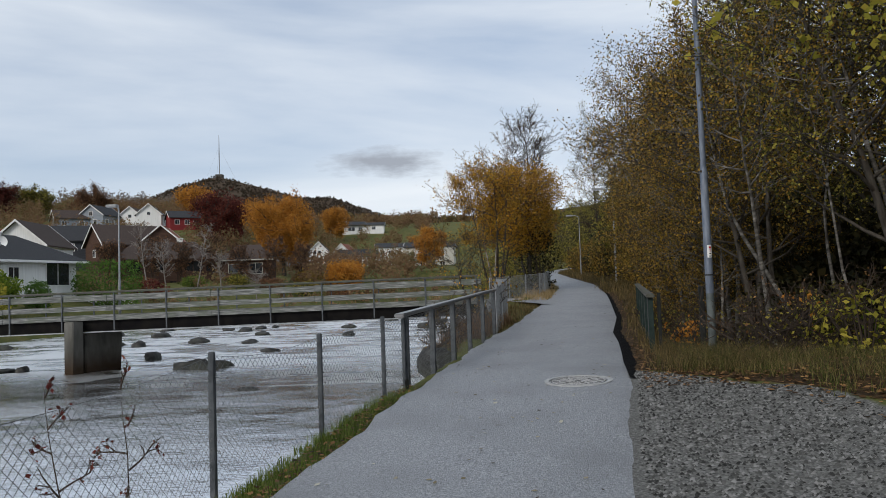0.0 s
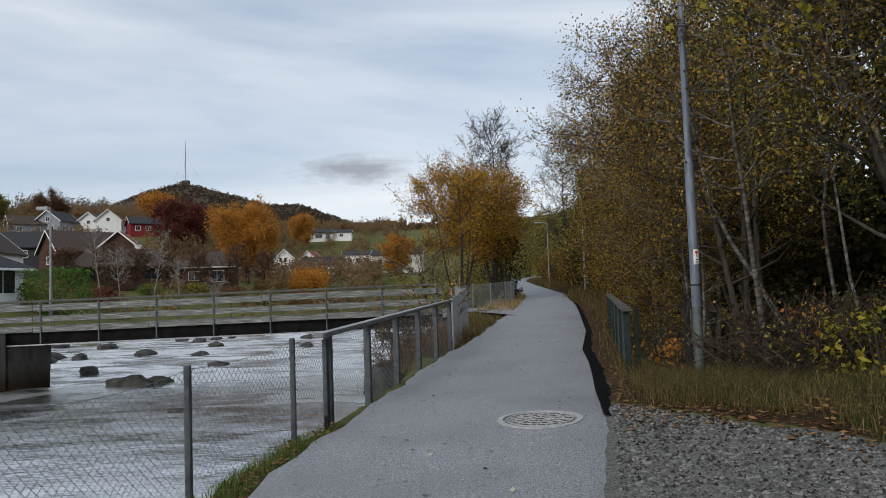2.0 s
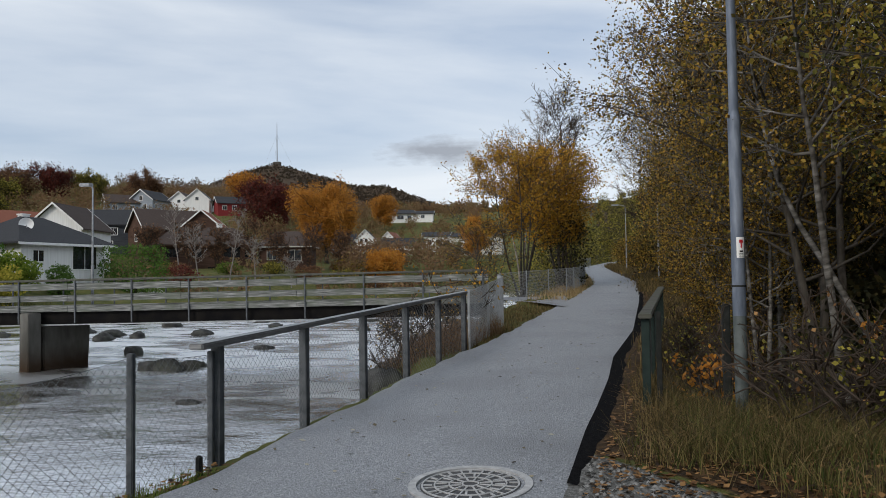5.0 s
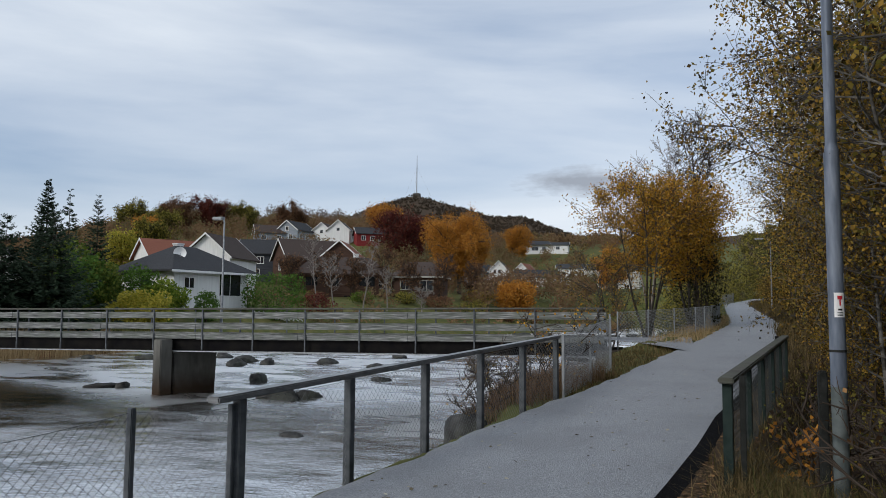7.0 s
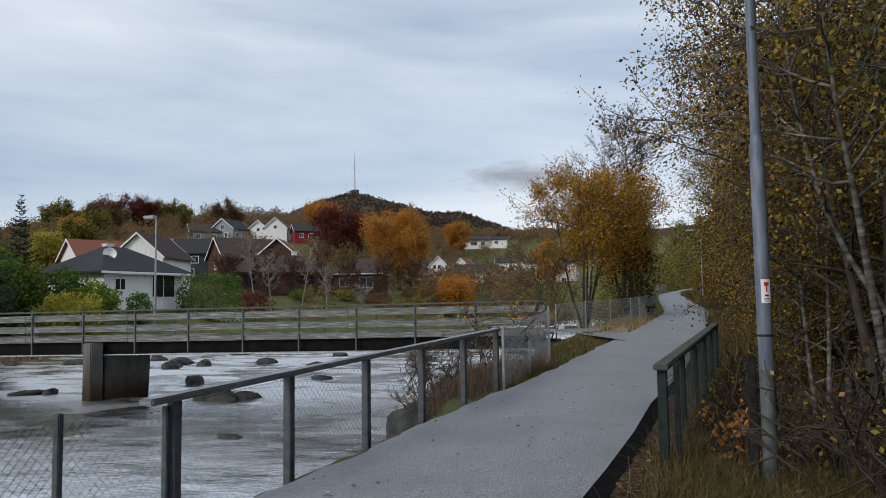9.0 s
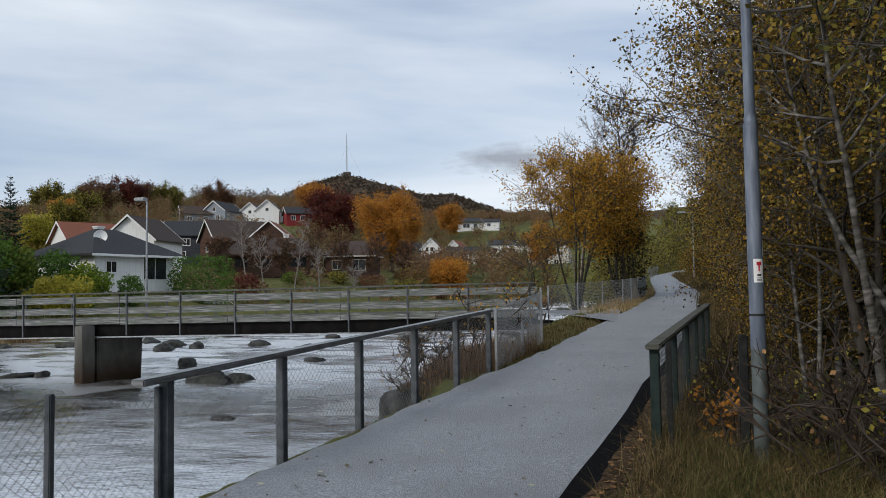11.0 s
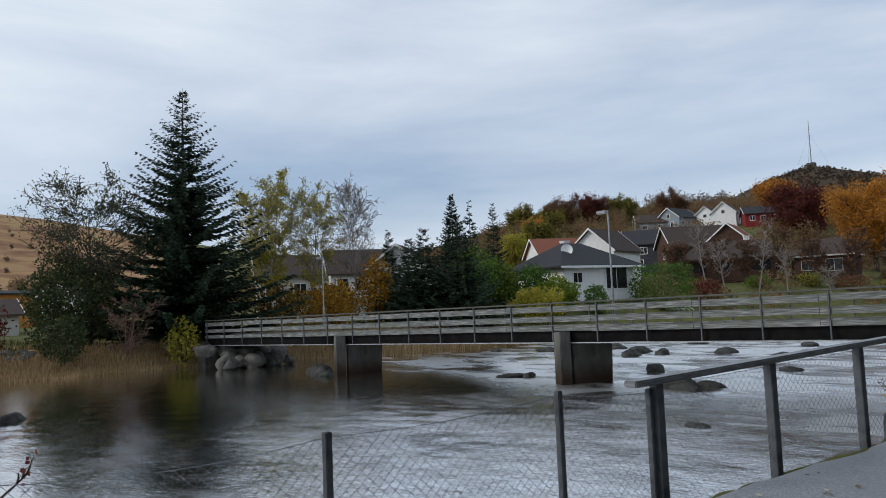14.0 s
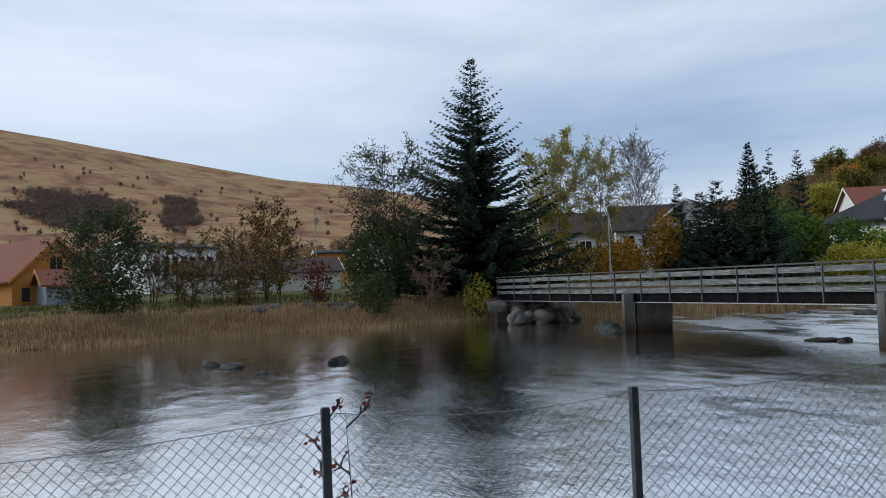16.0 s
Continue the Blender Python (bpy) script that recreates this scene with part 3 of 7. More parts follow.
def bridge():
    ang = math.degrees(math.atan2(0.06, 1))
    B = empty("footbridge", -16.77, 28.28, 0, ang)
    L0, L1, W = -28.0, 16.6, 2.7

    def zt(x):
        return 0.009 * x
    tilt = math.atan(0.009)

    def bar(name, material, x0, x1, y0, y1, z0, z1, bevel=0.006):
        ob = boxpart(name, B, material, (x0, x1, y0, y1, z0, z1), bevel)
        ob.matrix_basis = Matrix.Rotation(-tilt, 4, "Y")
        return ob
    x = L0
    rng = random.Random(4)
    while x < L1 - 0.1:
        e = min(x + 4.2, L1)
        for ya, yb in ((-0.05, 0.0), (W, W + 0.05)):
            for za, zb in ((1.22, 1.46), (0.82, 1.02), (0.44, 0.63)):
                j = rng.uniform(-0.012, 0.012)
                bar("board", WEATHERED, x + 0.006, e - 0.006, ya, yb, za + j, zb + j)
            bar("handrail", RAILWOOD, x + 0.004, e - 0.004, ya - 0.06, yb + 0.06, 1.56, 1.62)
        x = e
    x = L0 + 0.3
    while x < L1:
        for ya in (-0.105, W + 0.055):
            bar("post", GALV_DARK, x - 0.025, x + 0.025, ya, ya + 0.05, 0.02, 1.56)
        x += 2.1
    bar("deck", WEATHERED, L0, L1, -0.02, W + 0.02, 0.46, 0.54)
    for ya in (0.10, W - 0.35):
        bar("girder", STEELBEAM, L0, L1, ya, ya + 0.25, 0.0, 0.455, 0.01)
    for ya in (-0.055, W - 0.1):
        bar("flange", GALV, L0, L1, ya, ya + 0.15, -0.045, -0.003, 0.004)
    for px in (0.0, -14.0):
        skew = Matrix.Translation((px, 0, 0.009 * px)) @ Matrix.Rotation(radians(-24), 4, "Z")
        bm = bmesh.new()
        box(bm, -0.02, 0.50, -0.42, 0.08, -3.2, 0.43, 0.03)
        part("pier_column", bm, PIER, B).matrix_basis = skew
        bm = bmesh.new()
        g = bmesh.ops.create_cube(bm, size=1, matrix=Matrix.Translation((0.24, 1.1, -1.64)) @ Matrix.Diagonal((0.40, 1.75, 3.12, 1)))
        for v in g["verts"]:
            if v.co.z > -1 and v.co.y > 1.5:
                v.co.y += 0.15
        bmesh.ops.bevel(bm, geom=bm.edges[:], offset=0.03, segments=2, affect="EDGES")
        part("pier_wall", bm, PIER, B).matrix_basis = skew
        bm = bmesh.new()
        box(bm, 0.0, 0.48, 0.10, 2.12, -0.078, -0.02, 0.01)
        part("pier_cap", bm, CONCRETE, B).matrix_basis = skew
    for xx in (L0 - 0.6, L1 - 0.3):
        boxpart("abutment", B, CONCRETE, (xx, xx + 0.9, -0.25, W + 0.25, -2.6, zt(xx) + 0.2), 0.04)
    tagged(B, "weathered timber footbridge on concrete piers over the river", "bridge")


bridge()


# ---- railings and fences ----
def post_bm(h, w=0.06):
    return box(bmesh.new(), -w / 2, w / 2, -w / 2, w / 2, -0.25, h, 0.006)


def zigzag(p, q, h0, h1, cell=0.10, r=0.0026, sag=0.0, z0=0.02):
    """Chain-link wires between two foot points, as tube segments; h0, h1: heights at the ends."""
    p, q = Vector(p), Vector(q)
    L = (q - p).length
    n = max(2, int(L / (cell / 2)))
    segs = []
    for i in range(n):
        fa, fb = i / n, (i + 1) / n
        a, b = p.lerp(q, fa), p.lerp(q, fb)
        fm = (fa + fb) / 2
        h = h0 + (h1 - h0) * fm - sag * 4 * fm * (1 - fm)
        m = max(2, int((h - z0) / (cell / 2)))
        prev = None
        for k in range(m + 1):
            z = h - k * (h - z0) / m
            c = a if (k + i) % 2 == 0 else b
            pt = (c.x, c.y, c.z + z)
            if prev:
                segs.append((*prev, *pt, r, r))
            prev = pt
    k = 12
    for i in range(k):
        fa, fb = i / k, (i + 1) / k
        a, b = p.lerp(q, fa), p.lerp(q, fb)
        za = h0 + (h1 - h0) * fa - sag * 4 * fa * (1 - fa); zb = h0 + (h1 - h0) * fb - sag * 4 * fb * (1 - fb)
        segs.append((a.x, a.y, a.z + za, b.x, b.y, b.z + zb, r * 1.3, r * 1.3))
    return segs


def chain_fence(name, posts, heights, postmat, wiremat, label, width=0.05, cell=0.10, r=0.0018, sag=0.06, z0=0.03, sags=None):
    F = empty(name, *posts[0])
    inv = Vector(posts[0])
    for p, h in zip(posts, heights):
        o = part("post", post_bm(h + 0.03, width), postmat, F)
        o.location = Vector(p) - inv
    for k, (a, b, ha, hb) in enumerate(zip(posts, posts[1:], heights, heights[1:])):
        v, q = tubes(zigzag(Vector(a) - inv, Vector(b) - inv, ha, hb, cell, r, sags[k] if sags else sag, z0), 3)
        fast_mesh("wire_mesh", v, q, wiremat, F)
    tagged(F, label, "fence")
    return F


low = [(-2.51 - 0.258 * k * 1.0, 4.70 - 1.85 * k) for k in (6, 4, 2)] + [(-2.51, 4.70), (-2.03, 6.55), (-1.59, 8.33)]
lowp = [(x, y, float(path_z(x, y)) - 0.08) for x, y in low]
lowp.append((-1.43, 9.33, float(path_z(-1.43, 9.33)) - 0.05))
chain_fence("chain_link_fence", lowp, [1.0, 1.0, 1.12] + [1.09, 1.03, 1.05, 0.93], GALV_DARK, WIRE, "low sagging chain-link fence on grey steel posts above the river", cell=0.076, r=0.0022, sags=[0.1, 0.1, 0.1, 0.07, 0.04, 0.02])


def railing(name, posts, h, postmat, railmat, wiremat, label, overhang, rail=(0.05, 0.045)):
    R = empty(name, *posts[0])
    o = Vector(posts[0])
    for p in posts:
        q = part("post", post_bm(h - 0.02, 0.085), postmat, R); q.location = Vector(p) - o
        d = Vector(posts[-1]) - o; q.rotation_euler = (0, 0, math.atan2(d.y, d.x))
    for a, b in zip(posts, posts[1:]):
        v, q = tubes(zigzag(Vector(a) - o, Vector(b) - o, h - 0.05, h - 0.05, 0.08, 0.0018, 0.0, 0.02), 3)
        fast_mesh("wire_mesh", v, q, wiremat, R)
    d = (Vector(posts[-1]) - o)
    ang = math.atan2(d.y, d.x)
    rise = math.atan2(d.z, math.hypot(d.x, d.y))
    L = d.length
    bm = box(bmesh.new(), -overhang, L + 0.12, -0.07, 0.07, h - 0.02, h + 0.035, 0.012)
    t = part("handrail", bm, railmat, R)
    t.rotation_euler = Euler((0, -rise, ang))
    tagged(R, label, "railing")
    return R


lp = []
for k in range(6):
    f = k / 5
    x, y = -1.40 + f * (0.02 + 1.40), 9.40 + f * (17.2 - 9.40)
    lp.append((x - 0.0, y, -0.165 + f * 0.25))
railing("railing", lp, 1.09, GALV_DARK, RAIL_TOP, WIRE, "grey steel railing with a flat wet handrail and wire mesh", 0.28)
rp = []
for k in range(6):
    f = k / 5
    x, y = 2.50 + f * (4.05 - 2.50), 11.28 + f * (19.6 - 11.28)
    rp.append((x, y, -0.03 + f * 0.15))
railing("railing", rp, 1.06, GREEN_STEEL, RAILWOOD, WIRE_DARK, "dark green railing with mossy timber handrail beside the wood", 0.1)
ends = [(0.08, 17.7), (0.32, 20.0), (0.55, 22.3), (0.3, 25.2), (0.02, 28.9)]
chain_fence("wire_fence", [(x, y, gz(x, y) - 0.02) for x, y in ends], [1.15, 1.22, 1.28, 1.25, 1.2], GALV, GALV, "galvanised wire fence leading to the footbridge", cell=0.07, r=0.0033, sag=0.0)
farf = [(0.15, 30.2), (1.08, 32.75), (2.0, 35.4), (2.86, 37.65), (3.3, 39.8), (3.7, 42.0), (4.05, 44.5), (4.4, 48.0), (4.6, 52), (4.85, 58), (5.1, 64), (5.4, 70), (5.9, 80), (6.5, 92), (9.0, 104)]
chain_fence("wire_fence", [(x, y, float(path_z(x + 0.7, y)) - 0.1) for x, y in farf], [1.15] * len(farf), GALV, GALV, "galvanised wire fence along the far stretch of path", cell=0.12, r=0.0042, sag=0.0)

# ---- trees ----
CAM0 = (2.0, 3.9)


def unit(v):
    return v / max(1e-9, np.linalg.norm(v))


def grow(seed, H, clear=0.25, spread=2.5, limbs=26, subs=5, twigs=4, r0=0.09, up=0.5, stems=1, fan=0.12, crook=0.05):
    """A branching skeleton: tube segments and the twig points that carry leaves."""
    rng = np.random.default_rng(seed)
    segs, tips = [], []

    def line(p, d, L, n, ra, rb, bend, lift):
        pts = [p]
        d = unit(d)
        for k in range(n):
            d = unit(d + rng.normal(0, bend, 3) + np.array([0, 0, lift]))
            q = pts[-1] + d * L / n
            fa, fb = k / n, (k + 1) / n
            segs.append((*pts[-1], *q, ra + (rb - ra) * fa, ra + (rb - ra) * fb))
            pts.append(q)
        return pts
    for s in range(stems):
        a = rng.uniform(0, 6.28)
        d = np.array([math.cos(a) * fan * (stems > 1) + rng.normal(0, 0.03), math.sin(a) * fan * (stems > 1) + rng.normal(0, 0.03), 1.0])
        h = H * rng.uniform(0.82, 1.0) if s else H
        stem = line(np.array([math.cos(a) * 0.12 * (stems > 1), math.sin(a) * 0.12 * (stems > 1), -0.15]), d, h, 10, r0, r0 * 0.12, crook, 0.04)
        nl = max(3, limbs // stems)
        for i in range(nl):
            f = clear + (0.98 - clear) * ((i + rng.uniform(0, 1)) / nl)
            k = min(int(f * 10), 9)
            p = stem[k] + (stem[k + 1] - stem[k]) * (f * 10 - k)
            az = i * 2.4 + rng.uniform(-0.5, 0.5)
            prof = math.sin(math.pi * min(1, (1.02 - f) / (1.02 - clear) * 0.72 + 0.12)) ** 0.8
            L = spread * prof * rng.uniform(0.7, 1.15)
            el = up * rng.uniform(0.6, 1.4)
            lim = line(p, np.array([math.cos(az), math.sin(az), el]), L, 5, r0 * 0.42 * (1.05 - f) + 0.008, 0.006, 0.13, 0.05)
            for j in range(subs):
                g = rng.uniform(0.3, 1.0)
                k2 = min(int(g * 5), 4)
                p2 = lim[k2] + (lim[k2 + 1] - lim[k2]) * (g * 5 - k2)
                d2 = unit(lim[k2 + 1] - lim[k2]) + rng.normal(0, 0.55, 3)
                sb = line(p2, d2, L * rng.uniform(0.25, 0.5), 3, 0.008, 0.004, 0.15, 0.04)
                for _ in range(twigs):
                    k3 = rng.integers(0, 3)
                    d3 = unit(sb[k3 + 1] - sb[k3]) + rng.normal(0, 0.7, 3)
                    tw = line(sb[k3 + 1], d3, L * rng.uniform(0.1, 0.25), 2, 0.004, 0.002, 0.2, -0.02)
                    tips += tw[1:]
                tips += sb[1:]
    return segs, np.array(tips), rng


def leaf_quads(points, rng, count, size, scatter=0.12, droop=0.35):
    idx = rng.integers(0, len(points), count)
    p = points[idx] + rng.normal(0, scatter, (count, 3))
    d = rng.normal(0, 1, (count, 3)); d[:, 2] -= droop
    d /= np.linalg.norm(d, axis=1, keepdims=True)
    s = np.cross(d, rng.normal(0, 1, (count, 3))); s /= np.maximum(np.linalg.norm(s, axis=1, keepdims=True), 1e-6)
    L = (size * rng.uniform(0.6, 1.25, count))[:, None]
    v = np.stack([p, p + d * L * 0.5 + s * L * 0.36, p + d * L, p + d * L * 0.5 - s * L * 0.36], axis=1).reshape(-1, 3)
    return v, np.arange(count * 4).reshape(-1, 4)


def leafy(name, x, y, H, leafmat, bark, label, seed=1, leaves=6000, size=0.08, scatter=0.12, z=None, category="tree", group="", min_r=0.0, sides=5, **kw):
    T = empty(name, x, y, gz(x, y) if z is None else z)
    segs, tips, rng = grow(seed, H, **kw)
    segs = np.array(segs)
    segs[:, 6:] = np.maximum(segs[:, 6:], min_r)
    v, q = tubes(segs, sides)
    fast_mesh("trunk", v, q, bark, T)
    if leaves:
        v, q = leaf_quads(tips, rng, leaves, size, scatter)
        fast_mesh("crown", v, q, leafmat, T)
    tagged(T, label, category, group)
    return T


def again(T, x, y, rz, s, sz=None, label="", z=None):
    c = copy_thing(T, pose(x, y, gz(x, y) if z is None else z, 0, 0, rz))
    c.scale = (s, s, sz or s)
    if label:
        tagged(c, label)
    return c


def spruce(name, x, y, H, base_w, label, seed=1, whorls=34, blades=3, size=0.42, material=None, z=None, gap=0.0):
    T = empty(name, x, y, gz(x, y) if z is None else z)
    rng = np.random.default_rng(seed)
    segs = [(0, 0, -0.2, 0, 0, H * 0.5, 0.02 * H * 0.55, 0.011 * H * 0.6), (0, 0, H * 0.5, 0, 0, H, 0.011 * H * 0.6, 0.01)]
    P, D, S = [], [], []
    for i in range(whorls):
        f = 0.04 + 0.955 * (i + rng.uniform(-0.3, 0.3)) / whorls
        n = 7 if f < 0.8 else 5
        for k in range(n):
            if rng.uniform() < gap:
                continue
            a = k * 2 * math.pi / n + i * 1.1 + rng.uniform(-0.3, 0.3)
            z0 = f * H + rng.uniform(-0.8, 0.8) * H / whorls
            L = base_w * (1 - f) ** 0.95 * rng.uniform(0.62, 1.18) + 0.1
            dirh = np.array([math.cos(a), math.sin(a), 0])
            sidev = np.array([-math.sin(a), math.cos(a), 0])
            prev = np.array([0, 0, z0])
            m = max(4, int(L / 0.28))
            for j in range(1, m + 1):
                g = j / m
                zz = z0 + L * (0.15 * g * f - 0.30 * g * (1 - f) + 0.34 * g * g)
                p = dirh * L * g + np.array([0, 0, zz])
                segs.append((*prev, *p, 0.018 * (1 - g) + 0.005, 0.018 * (1 - g) + 0.004))
                for _ in range(blades):
                    side = rng.choice([-1, 1]) * (0.35 + 0.9 * rng.uniform())
                    P.append(p + rng.normal(0, 0.03, 3))
                    D.append(dirh * 0.75 + sidev * side * (1.1 - 0.6 * g) + np.array([0, 0, rng.uniform(-0.5, 0.25)]))
                    S.append(size * (0.45 + 0.75 * (1 - g) + 0.15) * rng.uniform(0.7, 1.2) * (0.22 + 0.78 * (1 - f)))
                prev = p
    P, D, S = np.array(P), np.array(D), np.array(S)[:, None]
    D /= np.linalg.norm(D, axis=1, keepdims=True)
    W = np.cross(D, rng.normal(0, 1, D.shape) * 0.6 + np.array([0, 0, 1.0])); W /= np.linalg.norm(W, axis=1, keepdims=True)
    v = np.stack([P, P + D * S * 0.55 + W * S * 0.16, P + D * S, P + D * S * 0.55 - W * S * 0.16], axis=1).reshape(-1, 3)
    tv, tq = tubes(segs, 4)
    fast_mesh("trunk", tv, tq, BARK, T)
    fast_mesh("crown", v, np.arange(len(v)).reshape(-1, 4), material or NEEDLE, T)
    tagged(T, label, "tree")
    return T


def shrub(name, x, y, r, h, leafmat, label, seed=1, leaves=2500, size=0.12, hollow=0.45, z=None, category="bush", square=0.0):
    """A dense bush: stems and a shell of leaves with an uneven outline. square: how box-like (hedges)."""
    T = empty(name, x, y, gz(x, y) if z is None else z)
    rng = np.random.default_rng(seed)
    d = rng.normal(0, 1, (leaves, 3)); d /= np.linalg.norm(d, axis=1, keepdims=True)
    lump = 1 + 0.16 * np.sin(d[:, 0] * 5 + seed) * np.cos(d[:, 1] * 4 + seed) + 0.12 * np.sin(d[:, 2] * 7 + d[:, 0] * 6 + seed)
    if square:
        d = d / np.max(np.abs(d), axis=1, keepdims=True) * square + d * (1 - square)
        lump = 1 + 0.04 * np.sin(d[:, 0] * 9 + seed)
    rad = (hollow + (1 - hollow) * rng.uniform(0, 1, leaves) ** 0.5) * lump
    rx, ry = (r if isinstance(r, tuple) else (r, r))
    p = d * rad[:, None] * np.array([rx, ry, h / 2]) + np.array([0, 0, h / 2])
    p[:, 2] = np.maximum(p[:, 2], 0.03)
    v, q = leaf_quads(p, rng, leaves, size, 0.02)
    fast_mesh("foliage", v, q, leafmat, T)
    segs = []
    for _ in range(14):
        a, k = rng.uniform(0, 6.28), rng.uniform(0.2, 0.75)
        segs.append((0.05 * math.cos(a), 0.05 * math.sin(a), -0.1, rx * k * math.cos(a), ry * k * math.sin(a), h * rng.uniform(0.5, 0.85), 0.025, 0.008))
    v, q = tubes(segs, 4)
    tagged(fast_mesh("stem", v, q, TWIG, T), kind="stuff")
    tagged(T, label, category)
    return T


def blades(name, pts, h, n, material, label, category, seed=1, spread=0.12, width=0.008, lean=0.35):
    """Tufts of narrow blades at the given points, as one uncountable stuff."""
    rng = np.random.default_rng(seed)
    pts = np.repeat(np.asarray(pts, dtype=float), n, axis=0)
    c = len(pts)
    p = pts + np.stack([rng.normal(0, spread, c), rng.normal(0, spread, c), np.zeros(c)], 1)
    hh = h * rng.uniform(0.4, 1.2, c)
    a = rng.uniform(0, 2 * np.pi, c)
    ln = rng.uniform(0, lean, c) * hh
    top = p + np.stack([np.cos(a) * ln, np.sin(a) * ln, hh], 1)
    mid = p + np.stack([np.cos(a) * ln * 0.3, np.sin(a) * ln * 0.3, hh * 0.6], 1)
    b = rng.uniform(0, 2 * np.pi, c)
    w = np.stack([np.cos(b), np.sin(b), np.zeros(c)], 1) * width
    v = np.stack([p - w, p + w, mid + w * 0.7, top, mid - w * 0.7], axis=1).reshape(-1, 3)
    base = np.arange(c)[:, None] * 5
    tri = np.concatenate([base + np.array([[0, 1, 2]]), base + np.array([[0, 2, 4]]), base + np.array([[4, 2, 3]])], 0)
    ob = fast_mesh(name, v, tri, material)
    tagged(ob, label, category, kind="stuff")
    return ob


def on_ground(xs, ys, dz=-0.02):
    z = ground(xs, ys)[0]
    return np.stack([xs, ys, z + dz], 1)


# the wood beside the path
WOODTREES = "trees of the wood beside the path"
ta = leafy("birch", 5.3, 13.8, 8.6, LEAF_OCHRE, BARK, "leaning birch with thin ochre autumn leaves", seed=11, leaves=16000, size=0.058, clear=0.27, spread=2.7, limbs=44, subs=6, twigs=4, r0=0.075, stems=3, fan=0.16, group=WOODTREES)
tb = leafy("alder", 6.4, 10.2, 8.0, LEAF_OLIVE, BARK, "dark-stemmed alder with olive and brown leaves", seed=12, leaves=15000, size=0.060, clear=0.22, spread=2.8, limbs=40, subs=6, twigs=4, r0=0.09, stems=2, fan=0.2, group=WOODTREES)
td = leafy("birch", 5.9, 17.4, 9.5, LEAF_OCHRE, BARK_BIRCH, "slender birch with brown and yellow leaves at the path", seed=13, leaves=15000, size=0.056, clear=0.24, spread=2.3, limbs=44, subs=6, twigs=4, r0=0.07, stems=2, fan=0.1, group=WOODTREES)
te = leafy("alder", 7.6, 14.8, 11.0, LEAF_OLIVE, BARK, "tall bare-stemmed alder with few leaves", seed=14, leaves=7000, size=0.056, clear=0.3, spread=2.6, limbs=34, subs=6, twigs=5, r0=0.1, stems=1, group=WOODTREES)
WOOD_A = [(6.5, 16.6, 100, 0.95), (6.9, 20.4, 40, 1.0), (7.0, 24.6, 130, 0.95), (8.0, 29.2, 220, 1.1), (9.6, 35.5, 300, 1.05), (7.9, 11.4, 170, 1.05), (11.4, 43, 80, 1.2)]
WOOD_B = [(8.4, 8.3, 70, 1.05), (9.4, 12.3, 160, 1.15), (8.6, 18.2, 250, 1.2), (9.3, 23.2, 340, 1.15), (10.4, 28.0, 30, 1.2), (7.4, 6.6, 200, 0.95), (12.4, 38, 120, 1.3), (10.6, 6.0, 310, 1.2)]
WOOD_D = [(7.2, 22.4, 90, 0.85), (8.4, 26.6, 200, 0.9), (8.9, 32.0, 310, 1.0), (10.2, 39.2, 45, 1.0), (4.9, 15.4, 20, 0.62), (5.5, 20.2, 200, 0.7)]
WOOD_E = [(9.8, 16.4, 60, 1.1), (7.1, 8.9, 180, 0.95), (10.9, 20.4, 270, 1.2), (11.8, 25.4, 10, 1.2), (10.8, 33, 120, 1.15), (11.9, 10.6, 200, 1.15), (12.8, 15, 30, 1.2), (9.2, 4.2, 100, 1.1), (12.5, 48, 150, 1.2), (11, 52, 0, 1.1)]
for T, spots in ((ta, WOOD_A), (tb, WOOD_B), (td, WOOD_D), (te, WOOD_E)):
    for x, y, rz, s in spots:
        again(T, x, y, rz, s)
BARK_WHITE = mat("bark_white", [(0.025, 0.023, 0.02), (0.13, 0.122, 0.11), (0.30, 0.285, 0.265)], scale=5, rough=0.85, bump=0.5, stretch=(0.8, 0.8, 3.0), second=((0.05, 0.045, 0.04), 2.2, 0.8))
for k, (x, y, h, r, lean, turn) in enumerate([(4.65, 11.6, 5.6, 0.058, -17, 10), (5.9, 12.6, 6.6, 0.062, -15, 130), (6.35, 12.2, 6.4, 0.048, -18, 40), (5.85, 11.0, 5.4, 0.034, -10, 200), (6.7, 10.8, 6.8, 0.066, -14, 290), (7.6, 12.2, 8.0, 0.07, -10, 80)]):
    lb = leafy("birch", x, y, h, LEAF_OCHRE, BARK_WHITE, "leaning birch with a pale scarred trunk and few leaves", seed=260 + k, leaves=1600, size=0.058, clear=0.55, spread=1.2, limbs=14, subs=5, twigs=3, r0=r, crook=0.07, group=WOODTREES)
    lb.matrix_world = pose(x, y, gz(x, y) - 0.05, 0, lean, 0) @ pose(0, 0, 0, 0, 0, turn)
dk = spruce("spruce", 13.6, 12.0, 9.6, 3.2, "dark spruce deep in the wood", seed=3, whorls=26, blades=3, size=0.6)
